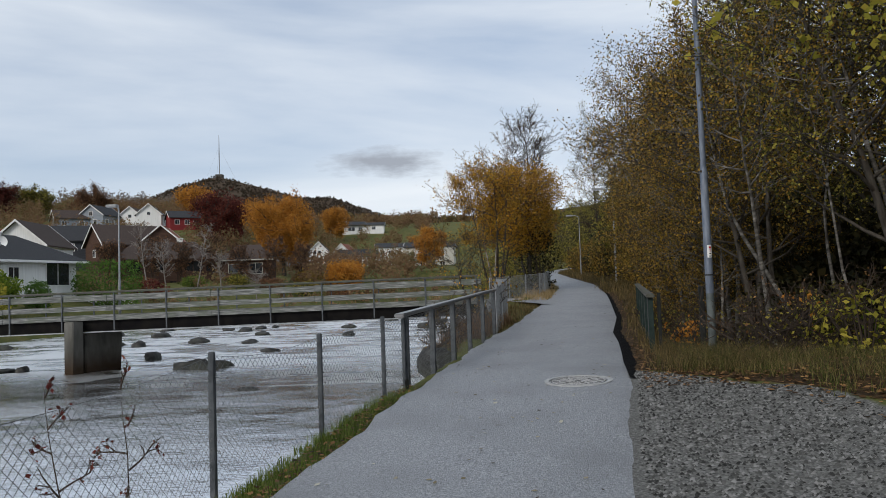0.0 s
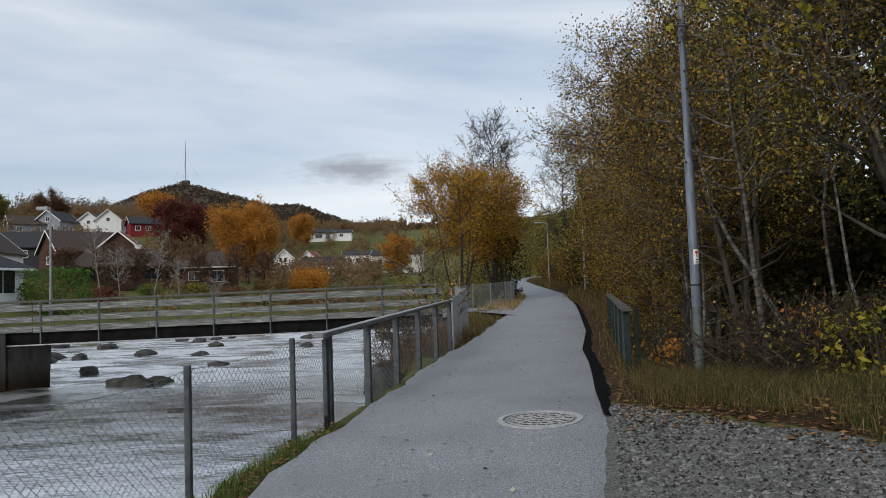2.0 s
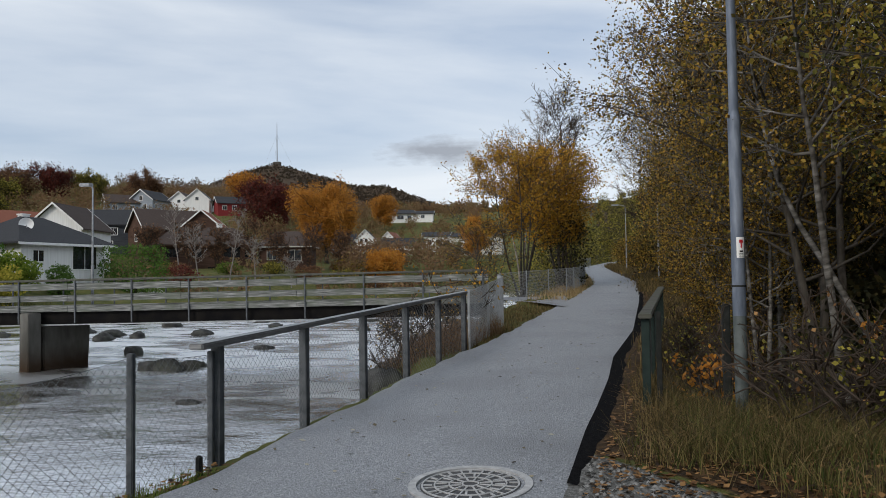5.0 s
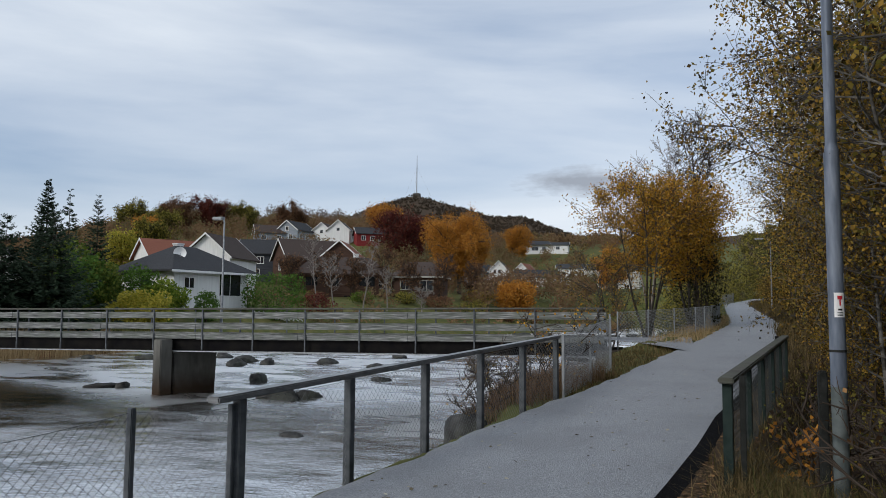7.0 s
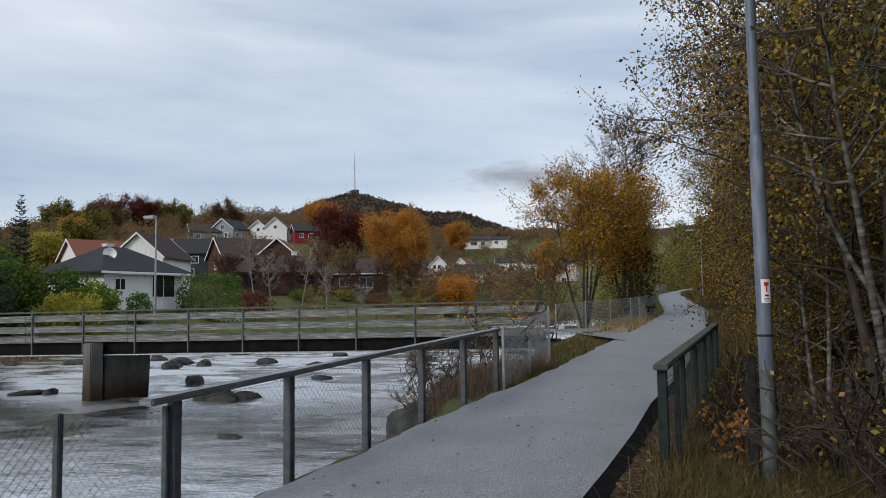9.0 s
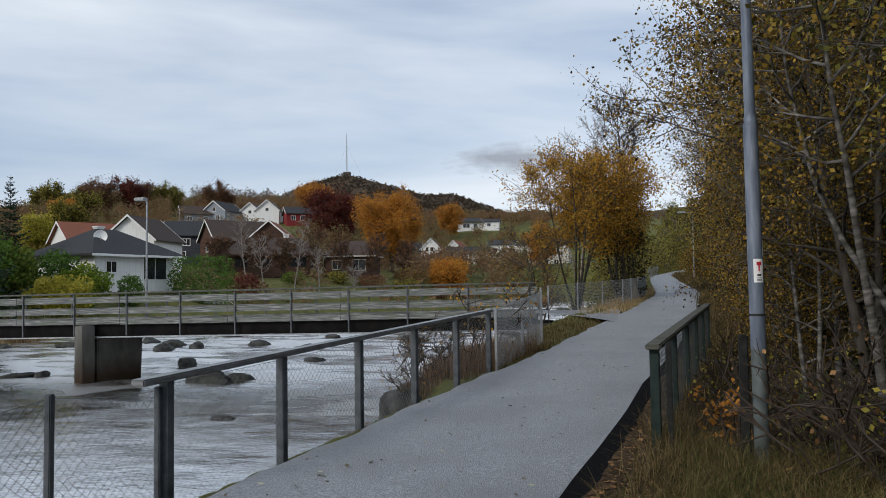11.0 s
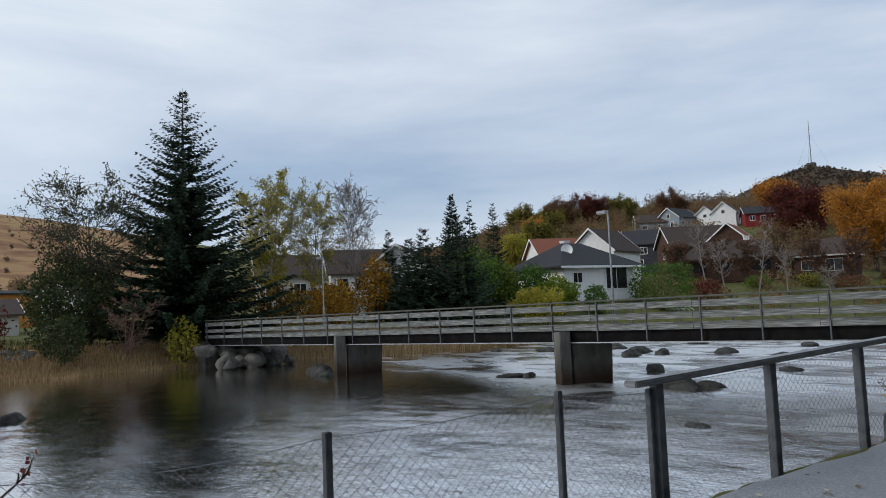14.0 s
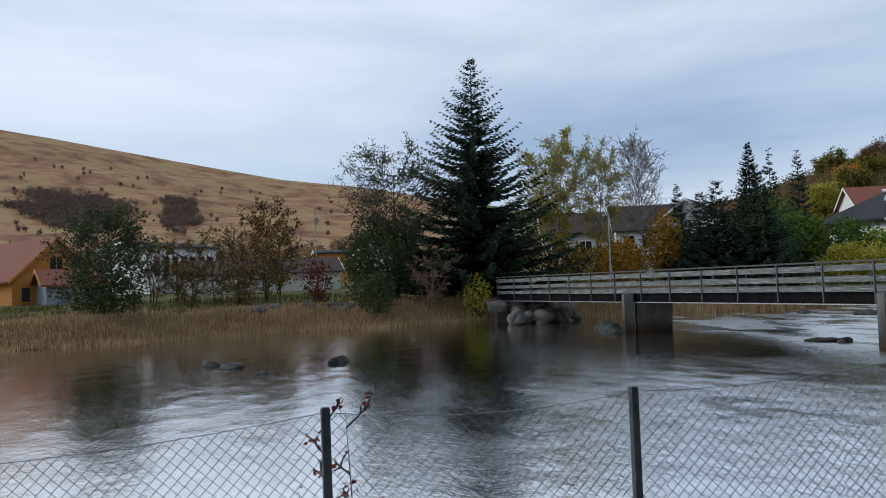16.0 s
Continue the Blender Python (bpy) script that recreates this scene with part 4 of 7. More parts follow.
for x, y, rz, s in [(15.5, 6.5, 40, 1.1), (13.2, 18.5, 90, 1.0), (15.0, 24, 130, 1.15), (13.8, 30, 200, 1.05), (15.5, 36, 250, 1.1), (16.5, 44, 20, 1.2), (14.2, 1.5, 320, 1.0), (18, 14, 0, 1.3), (18.5, 28, 60, 1.3), (15, 52, 10, 1.2), (13.5, 60, 50, 1.2), (11.4, 29, 70, 0.95), (11.6, 34.5, 160, 1.0), (12.0, 40.5, 250, 1.0), (12.6, 47, 330, 1.05), (13.0, 54, 90, 1.1), (12.8, 68, 200, 1.1), (14.0, 76, 30, 1.2), (3.0, 66, 120, 0.8), (2.6, 78, 40, 0.9), (17, -4, 10, 1.2)]:
    again(dk, x, y, rz, s)
tw = leafy("hazel", 6.1, 21.4, 5.2, LEAF_OCHRE, BARK, "leafy hazel with yellow leaves down to the ground", seed=247, leaves=15000, size=0.062, clear=0.04, spread=1.5, limbs=60, subs=6, twigs=4, r0=0.05, stems=5, fan=0.18, group=WOODTREES)
for x, y, rz, s in [(6.5, 24.6, 70, 1.05), (6.9, 28.0, 150, 1.1), (7.5, 31.5, 220, 1.1), (8.3, 35.5, 300, 1.2), (9.4, 40.0, 20, 1.25), (5.6, 18.4, 110, 0.8)]:
    again(tw, x, y, rz, s)
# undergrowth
# leaves coloured near black to paint the shade inside the wood
ua = shrub("undergrowth", 6.2, 12.0, (1.5, 1.2), 1.7, LEAF_DARK, "tangled undergrowth at the edge of the wood, coloured dark for inner shade", seed=5, leaves=2600, size=0.09)
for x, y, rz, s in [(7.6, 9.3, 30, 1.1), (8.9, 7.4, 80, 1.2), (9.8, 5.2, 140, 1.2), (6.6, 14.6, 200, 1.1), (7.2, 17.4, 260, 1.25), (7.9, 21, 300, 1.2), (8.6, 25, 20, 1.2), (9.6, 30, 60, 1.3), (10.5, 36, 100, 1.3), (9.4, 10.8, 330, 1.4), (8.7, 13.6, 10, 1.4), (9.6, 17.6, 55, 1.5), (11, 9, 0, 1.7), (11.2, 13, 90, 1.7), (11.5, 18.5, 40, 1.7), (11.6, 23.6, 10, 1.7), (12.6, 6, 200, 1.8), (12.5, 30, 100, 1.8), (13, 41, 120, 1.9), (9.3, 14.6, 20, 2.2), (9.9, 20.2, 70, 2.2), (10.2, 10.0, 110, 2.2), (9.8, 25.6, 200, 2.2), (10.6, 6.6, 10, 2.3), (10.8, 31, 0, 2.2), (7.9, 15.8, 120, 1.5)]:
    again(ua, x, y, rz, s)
shrub("bush", 5.1, 9.6, (0.9, 0.6), 1.0, LEAF_YELLOWGREEN, "low bush with broad yellow-green leaves by the verge", seed=6, leaves=420, size=0.09, hollow=0.5)
shrub("bush", 6.0, 9.0, (0.7, 0.6), 0.9, LEAF_OLIVE, "low bush with yellowing broad leaves by the verge", seed=7, leaves=420, size=0.09, hollow=0.5)
hz_tree = leafy("hazel", 5.6, 6.6, 5.6, LEAF_YELLOWGREEN, BARK, "leaning hazel with large yellow-green leaves near the gravel", seed=17, leaves=2200, size=0.11, clear=0.5, spread=2.3, limbs=30, subs=5, twigs=3, r0=0.06, stems=2, fan=0.12)
again(hz_tree, 6.9, 8.6, 140, 1.3)
again(hz_tree, 8.0, 10.4, 250, 1.45)
shrub("oak_sapling", 3.35, 11.9, (0.28, 0.25), 0.95, LEAF_ORANGE, "small oak sapling with brown and yellow leaves", seed=8, leaves=150, size=0.075, hollow=0.3)

# the golden clump between path and river
leafy("birch", 0.7, 41.4, 7.3, LEAF_GOLD, BARK, "broad many-stemmed birch clump with thin golden leaves", seed=21, leaves=24000, size=0.10, clear=0.42, spread=2.7, limbs=60, subs=7, twigs=4, r0=0.075, stems=6, fan=0.36, scatter=0.16, min_r=0.008, z=0.45)
leafy("birch", 2.9, 43.0, 7.2, LEAF_GOLD, BARK, "golden birch behind the wire fence", seed=22, leaves=30000, size=0.10, clear=0.44, spread=2.4, limbs=54, subs=7, twigs=4, r0=0.08, stems=4, fan=0.26, scatter=0.2, min_r=0.007, z=0.6)
leafy("birch", -0.9, 40.5, 4.4, LEAF_OCHRE, BARK, "small thinly leaved birch on the river bank", seed=23, leaves=2600, size=0.09, clear=0.1, spread=2.0, limbs=36, subs=6, twigs=4, r0=0.05, stems=4, fan=0.35, min_r=0.006, z=0.1)
leafy("aspen", 3.1, 47.5, 10.6, LEAF_OLIVE, TWIG, "tall almost bare aspen above the golden birches", seed=24, leaves=300, size=0.10, clear=0.5, spread=2.3, limbs=46, subs=8, twigs=5, r0=0.09, stems=1, up=0.8, min_r=0.008)
leafy("aspen", 0.8, 47.0, 10.6, LEAF_OLIVE, TWIG_PALE, "pale bare aspen behind the golden birches", seed=25, leaves=0, clear=0.4, spread=2.0, limbs=40, subs=8, twigs=5, r0=0.07, stems=2, up=0.8, min_r=0.007, z=0.4)
leafy("aspen", 10.2, 60.0, 11.4, LEAF_OLIVE, TWIG, "bare twiggy tree further along the path", seed=245, leaves=700, size=0.12, clear=0.25, spread=3.2, limbs=50, subs=8, twigs=5, r0=0.1, stems=2, up=0.7, min_r=0.009)
shrub("bush", 0.6, 37.5, (2.0, 1.3), 2.0, LEAF_ORANGE, "orange-brown bush along the wire fence", seed=26, leaves=2600, size=0.13)
shrub("bush", -0.9, 38.9, (0.9, 0.9), 1.7, LEAF_GOLD, "golden bush on the river bank", seed=27, leaves=1800, size=0.13)
shrub("bush", 3.3, 42.2, (1.1, 1.4), 4.4, LEAF_DARK, "dark ivy-green bush under the birches", seed=28, leaves=1300, size=0.14)
dkt = leafy("ash", 3.2, 54.0, 5.8, LEAF_OLIVE, BARK, "dull olive ash further along the path", seed=29, leaves=8000, size=0.13, clear=0.1, spread=2.3, limbs=40, subs=5, twigs=4, r0=0.1, min_r=0.008)
for x, y, rz, s in [(3.0, 62, 60, 1.0), (3.6, 72, 130, 1.1), (4.2, 86, 200, 1.2), (13.4, 66, 250, 1.2), (14.2, 78, 300, 1.3), (14.0, 92, 20, 1.3), (13, 108, 60, 1.4), (5.5, 112, 90, 1.5), (8.4, 136, 0, 1.8), (6.2, 101, 40, 1.2), (9.0, 124, 300, 1.6), (12.0, 134, 80, 1.8), (15.5, 140, 160, 1.9), (18.5, 128, 220, 1.7), (20.5, 142, 10, 1.9), (1.6, 57, 33, 0.8), (11.4, 58, 150, 1.1), (10.6, 150, 10, 1.6), (4, 140, 200, 1.6)]:
    again(dkt, x, y, rz, s)

# thicket along the far stretch of path
tk = shrub("bush", 8.6, 40.0, (1.3, 1.6), 2.6, LEAF_OCHRE, "thin ochre thicket beside the far path", seed=270, leaves=2600, size=0.10, hollow=0.25)
for k, y in enumerate(range(44, 112, 5)):
    again(tk, float(np.interp(y, PATH_Y, PATH_X)) + 4.6 + 0.5 * (k % 3), y, 70 * k, 1.0 + 0.12 * (k % 4))
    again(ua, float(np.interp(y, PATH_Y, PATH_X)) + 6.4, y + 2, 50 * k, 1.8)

# trees across the river, by the bridge's far end
spruce("spruce", -50.8, 28.0, 19.0, 8.2, "tall dark spruce with hanging branches on the far bank", seed=31, whorls=62, blades=8, size=0.85, gap=0.14)
leafy("rowan", -51.4, 21.6, 9.6, LEAF_DARKGREEN, BARK, "spreading dark tree half bare at the top", seed=32, leaves=7000, size=0.15, clear=0.4, spread=4.6, limbs=34, subs=7, twigs=4, r0=0.16, up=0.45, min_r=0.016)
shrub("bush", -52.4, 20.6, (3.6, 3.0), 6.4, LEAF_DARKGREEN, "tall dense dark green thicket beside the spruce", seed=33, leaves=14000, size=0.2)
leafy("poplar", -53.6, 36.2, 12.2, LEAF_YELLOWGREEN, TWIG_PALE, "half-bare yellow tree behind the footbridge", seed=34, leaves=16000, size=0.155, clear=0.3, spread=3.0, limbs=44, subs=7, twigs=4, r0=0.12, up=1.0, min_r=0.016, stems=2)
leafy("poplar", -51.2, 38.8, 11.0, LEAF_YELLOWGREEN, TWIG_PALE, "almost bare pinkish tree behind the footbridge", seed=35, leaves=8000, size=0.135, clear=0.3, spread=2.6, limbs=44, subs=7, twigs=4, r0=0.1, up=1.0, min_r=0.016, stems=2)
leafy("poplar", -51.0, 43.6, 11.8, LEAF_OCHRE, TWIG_PALE, "bare pale tree against the sky", seed=36, leaves=0, clear=0.32, spread=2.8, limbs=44, subs=8, twigs=5, r0=0.1, up=1.1, min_r=0.016)
for k, (x, y, r, h, m) in enumerate([(-50.5, 35.4, 2.6, 4.2, LEAF_OCHRE), (-48.6, 39.6, 2.4, 4.0, LEAF_GOLD), (-47.2, 43.0, 1.5, 6.2, LEAF_GOLD), (-55.0, 41.5, 3.4, 3.6, LEAF_OCHRE), (-58.0, 47.0, 3.0, 4.0, LEAF_OCHRE), (-54.0, 31.5, 2.6, 5.0, LEAF_OLIVE)]):
    shrub("bush", x, y, r, h, m, "ochre and brown bush behind the footbridge", seed=40 + k, leaves=2600, size=0.24, hollow=0.2)
spruce("spruce", -42.4, 44.2, 8.2, 4.2, "broad dark spruce beside the footbridge", seed=46, whorls=28, blades=8, size=0.7)
spruce("spruce", -39.8, 45.8, 8.8, 4.0, "broad dark spruce beside the lawn", seed=47, whorls=28, blades=8, size=0.7)
spruce("spruce", -45.6, 45.4, 7.6, 3.8, "bushy dark spruce beside the footbridge", seed=48, whorls=26, blades=8, size=0.7)
spruce("spruce", -55.0, 60.0, 12.6, 3.0, "slim pointed spruce above the gardens", seed=49, whorls=44, blades=9, size=0.8)
spruce("pine", -57.4, 65.2, 12.4, 2.2, "open-crowned pine above the gardens", seed=50, whorls=24, blades=8, size=0.8, gap=0.25)
spruce("spruce", -57.6, 69.4, 12.2, 2.6, "young spruce above the gardens", seed=51, whorls=30, blades=7, size=0.7, gap=0.12)
spruce("spruce", -61.0, 56.0, 9.6, 2.4, "young spruce behind the bushes", seed=52, whorls=30, blades=7, size=0.7, gap=0.12)
shrub("bush", -46.0, 55.4, (2.6, 2.4), 5.2, HEDGE, "tall green garden shrub", seed=53, leaves=2600, size=0.3)
shrub("bush", -50.4, 58.5, (3.0, 2.4), 6.6, LEAF_GREEN, "tall green garden tree", seed=54, leaves=2800, size=0.34)
shrub("bush", -40.3, 55.4, (3.0, 1.6), 3.2, LEAF_YELLOWGREEN, "yellow-green bush in the garden", seed=55, leaves=5200, size=0.22)
shrub("bush", -47.1, 59.4, (0.8, 0.8), 2.6, LEAF_ORANGE, "small orange bush in the garden", seed=56, leaves=600, size=0.2)
shrub("bush", -41.4, 59.6, (2.4, 1.6), 3.6, LEAF_LIME, "olive garden bush before the bungalow", seed=57, leaves=6500, size=0.24)
shrub("bush", -44.0, 59.6, (2.2, 1.5), 4.6, HEDGE, "dense green garden shrub beside the bungalow", seed=243, leaves=3200, size=0.24)
shrub("bush", -45.0, 55.8, (2.4, 1.6), 4.6, LEAF_GREEN, "bright green garden shrub by the lawn", seed=244, leaves=4200, size=0.26)
shrub("hedge", -38.2, 73.4, (3.6, 1.4), 4.9, HEDGE, "tall clipped green hedge beside the bungalow", seed=58, leaves=5200, size=0.2, square=0.7)
shrub("cypress", -40.2, 64.6, (1.2, 1.2), 3.0, HEDGE, "rounded green cypress before the bungalow", seed=59, leaves=2400, size=0.18)
shrub("bush", -37.6, 82.0, (2.2, 1.6), 2.3, LEAF_RED, "reddish brown garden bush", seed=60, leaves=1300, size=0.22)
for k, (x, y, h) in enumerate([(-41.0, 88.6, 8.6), (-37.7, 86.9, 6.4), (-35.7, 91.1, 9.2), (-34.0, 95.1, 5.4), (-30.3, 98.5, 3.8)]):
    leafy("birch", x, y, h, LEAF_OCHRE, TWIG_PALE, "thin pale bare birch on the far lawn", seed=61 + k, leaves=0, clear=0.35, spread=1.6, limbs=22, subs=4, twigs=2, r0=0.10, up=0.9, min_r=0.02)
for k, (x, y, h) in enumerate([(-47.0, 103.5, 6.6), (-44.5, 107.0, 5.6), (-52.5, 105.0, 6.0), (-40.6, 111.0, 7.2), (-36.0, 110.5, 5.4), (-33.0, 113.5, 6.4), (-56.0, 108.5, 5.4), (-30.0, 122.0, 6.0)]):
    leafy("tree", x, y, h, LEAF_RUST, TWIG, "half-bare brown tree before the brown houses", seed=280 + k, leaves=1500, size=0.22, clear=0.2, spread=2.3, limbs=30, subs=6, twigs=3, r0=0.09, up=0.9, min_r=0.022, stems=2, fan=0.2)
for k, (x, y, r, h, m) in enumerate([(-43.0, 92.0, 1.6, 1.7, LEAF_RUST), (-45.8, 95.5, 1.4, 1.5, LEAF_OLIVE), (-38.2, 97.0, 1.8, 1.6, LEAF_GREEN), (-34.2, 103.0, 1.8, 1.8, LEAF_OLIVE), (-30.6, 106.0, 2.2, 1.9, LEAF_RUST), (-26.4, 110.0, 2.4, 2.2, LEAF_OLIVE), (-22.0, 114.0, 2.2, 2.0, LEAF_RUST), (-27.5, 118.0, 2.6, 2.6, LEAF_OCHRE), (-18.5, 117.0, 2.4, 2.6, LEAF_RUST)]):
    shrub("bush", x, y, r, h, m, "rough brown and green shrub on the far lawn", seed=290 + k, leaves=1500, size=0.22, hollow=0.3)
# big trees among the houses
leafy("oak", -39.5, 148.1, 12.4, LEAF_ORANGE, BARK, "large rounded oak with orange-brown leaves", seed=70, leaves=52000, size=0.30, clear=0.22, spread=6.6, limbs=50, subs=6, twigs=3, r0=0.5, up=0.7, scatter=0.6, min_r=0.05)
leafy("beech", -56.0, 158.4, 8.6, LEAF_RED, BARK, "dark red copper beech among the houses", seed=71, leaves=20000, size=0.34, clear=0.12, spread=5.6, limbs=40, subs=5, twigs=3, r0=0.3, scatter=0.5, min_r=0.05)
leafy("beech", -66.0, 190.0, 5.4, LEAF_RED, BARK, "dark red tree above the red house", seed=72, leaves=8000, size=0.5, clear=0.12, spread=4.4, limbs=40, subs=5, twigs=3, r0=0.3, scatter=0.5, min_r=0.05)
leafy("maple", -88.0, 226.4, 6.0, LEAF_ORANGE, BARK, "orange and green maple on the slope", seed=73, leaves=9000, size=0.55, clear=0.1, spread=5.5, limbs=40, subs=5, twigs=3, r0=0.4, scatter=0.8, min_r=0.06)
for k, (x, y, h, w, m, lab) in enumerate([(-123.2, 184.8, 7.0, 9, LEAF_RED, "russet beech on the slope"), (-117.5, 190.5, 6.2, 8, LEAF_OLIVE, "olive beech on the slope"), (-129.5, 178.0, 6.2, 8, LEAF_RUST, "russet oak on the slope"), (-104, 196, 6.0, 8, LEAF_RUST, "tawny oak above the grey houses"), (-136, 168, 7, 8, LEAF_OLIVE, "olive oak on the slope"), (-101.5, 132.4, 8, 4, LEAF_ORANGE, "small orange maple on the slope"), (-112, 150, 6.5, 6, LEAF_OLIVE, "olive tree on the slope"), (-92, 120, 8, 5, LEAF_OLIVE, "dull green tree behind the gardens"), (-80, 100, 8, 4.5, LEAF_YELLOWGREEN, "yellowing tree behind the gardens"), (-58, 172, 8, 6, LEAF_RED, "russet tree among the houses"), (-12, 178, 8, 6, LEAF_ORANGE, "orange tree by the lower houses"), (-22, 120, 4, 4, LEAF_ORANGE, "orange bush by the water"), (-46, 240, 9, 8, LEAF_ORANGE, "orange tree behind the white house")]):
    leafy("tree", x, y, h, m, BARK, lab, seed=80 + k, leaves=15000, size=0.34, clear=0.1, spread=w * 0.62, limbs=34, subs=5, twigs=3, r0=0.2, scatter=0.45, min_r=0.05)
# bushes on the far bank
shrub("bush", -47.6, 18.7, (1.6, 1.4), 3.0, LEAF_DARKGREEN, "rounded dark green juniper on the far bank", seed=91, leaves=1600, size=0.2)
shrub("bush", -46.0, 25.6, (1.3, 1.2), 3.3, LEAF_YELLOWGREEN, "yellow-green bush at the end of the footbridge", seed=92, leaves=1100, size=0.2, hollow=0.3)
leafy("shrub", -47.3, 22.4, 4.2, LEAF_RUST, TWIG_RED, "bare brown many-stemmed shrub", seed=93, leaves=200, size=0.15, clear=0.05, spread=1.6, limbs=50, subs=5, twigs=3, r0=0.04, stems=9, fan=0.35, min_r=0.014, category="bush")
leafy("willow", -50.4, 1.6, 6.4, LEAF_DARKGREEN, BARK, "dark green willow on the far bank", seed=94, leaves=5200, size=0.22, clear=0.08, spread=2.8, limbs=46, subs=6, twigs=3, r0=0.12, stems=2, fan=0.15, min_r=0.016, scatter=0.2)
shrub("bush", -49.6, 1.6, (2.4, 2.2), 3.0, LEAF_DARKGREEN, "dark green bush under the willow", seed=95, leaves=1500, size=0.22)
shrub("bush", -51.0, 15.4, (1.2, 1.2), 3.6, LEAF_RED, "dark red bush on the far bank", seed=96, leaves=900, size=0.2, hollow=0.3)
leafy("birch", -70.0, 16.0, 8.0, LEAF_OCHRE, BARK, "ochre birch behind the far bank", seed=97, leaves=2200, size=0.3, clear=0.1, spread=3.0, limbs=40, subs=5, twigs=3, r0=0.1, min_r=0.016)
for k, (x, y, h) in enumerate([(-56.5, 9.0, 5.6), (-55.0, 12.4, 4.4), (-58.5, 6.4, 5.0), (-52.0, 9.8, 2.8), (-60.0, 11.0, 5.6), (-57.0, 4.5, 4.6), (-61.5, 14.5, 5.4), (-53.6, 6.8, 3.4)]):
    leafy("birch", x, y, h, LEAF_OCHRE, TWIG, "thin brown birch sapling on the far bank", seed=100 + k, leaves=1400, size=0.13, clear=0.1, spread=1.6, limbs=36, subs=5, twigs=3, r0=0.05, stems=3, fan=0.25, min_r=0.014)

# ---- houses ----
PAINT_WHITE = mat("white_boards", [(0.66, 0.665, 0.66), (0.78, 0.785, 0.78)], scale=1.5, rough=0.7, bump=0.2, stretch=(6, 6, 0.3))
PAINT_GREY = mat("grey_boards", [(0.20, 0.23, 0.27), (0.29, 0.32, 0.36)], scale=1.5, rough=0.75, stretch=(0.4, 0.4, 6))
PAINT_DARK = mat("dark_boards", [(0.03, 0.033, 0.04), (0.06, 0.065, 0.075)], scale=1.5, rough=0.8, stretch=(0.4, 0.4, 6))
PAINT_BROWN = mat("brown_boards", [(0.055, 0.03, 0.022), (0.10, 0.06, 0.045)], scale=1.5, rough=0.8, stretch=(0.4, 0.4, 6))
PAINT_RED = mat("red_boards", [(0.16, 0.022, 0.025), (0.24, 0.035, 0.035)], scale=1.5, rough=0.75, stretch=(0.4, 0.4, 6))
PAINT_ORANGE = mat("orange_boards", [(0.40, 0.17, 0.04), (0.52, 0.23, 0.06)], scale=1.5, rough=0.75, stretch=(0.4, 0.4, 6))
RENDER = mat("pale_render", [(0.44, 0.43, 0.38), (0.56, 0.55, 0.50)], scale=0.8, rough=0.9)
ROOF_DARK = mat("dark_tiles", [(0.022, 0.023, 0.026), (0.05, 0.052, 0.057)], scale=5, rough=0.75, bump=0.5, stretch=(3, 3, 8))
ROOF_BROWN = mat("brown_tiles", [(0.04, 0.03, 0.026), (0.085, 0.064, 0.056)], scale=4, rough=0.8, bump=0.5, stretch=(3, 3, 8))
ROOF_RED = mat("red_tiles", [(0.16, 0.06, 0.04), (0.25, 0.10, 0.065)], scale=4, rough=0.8, bump=0.5, stretch=(3, 3, 8))
TRIM = mat("white_trim", [(0.68, 0.68, 0.67), (0.78, 0.78, 0.77)], scale=2, rough=0.6)
GLASS = mat("window_glass", [(0.012, 0.014, 0.017), (0.03, 0.034, 0.04)], scale=0.6, rough=0.08, spec=0.8)


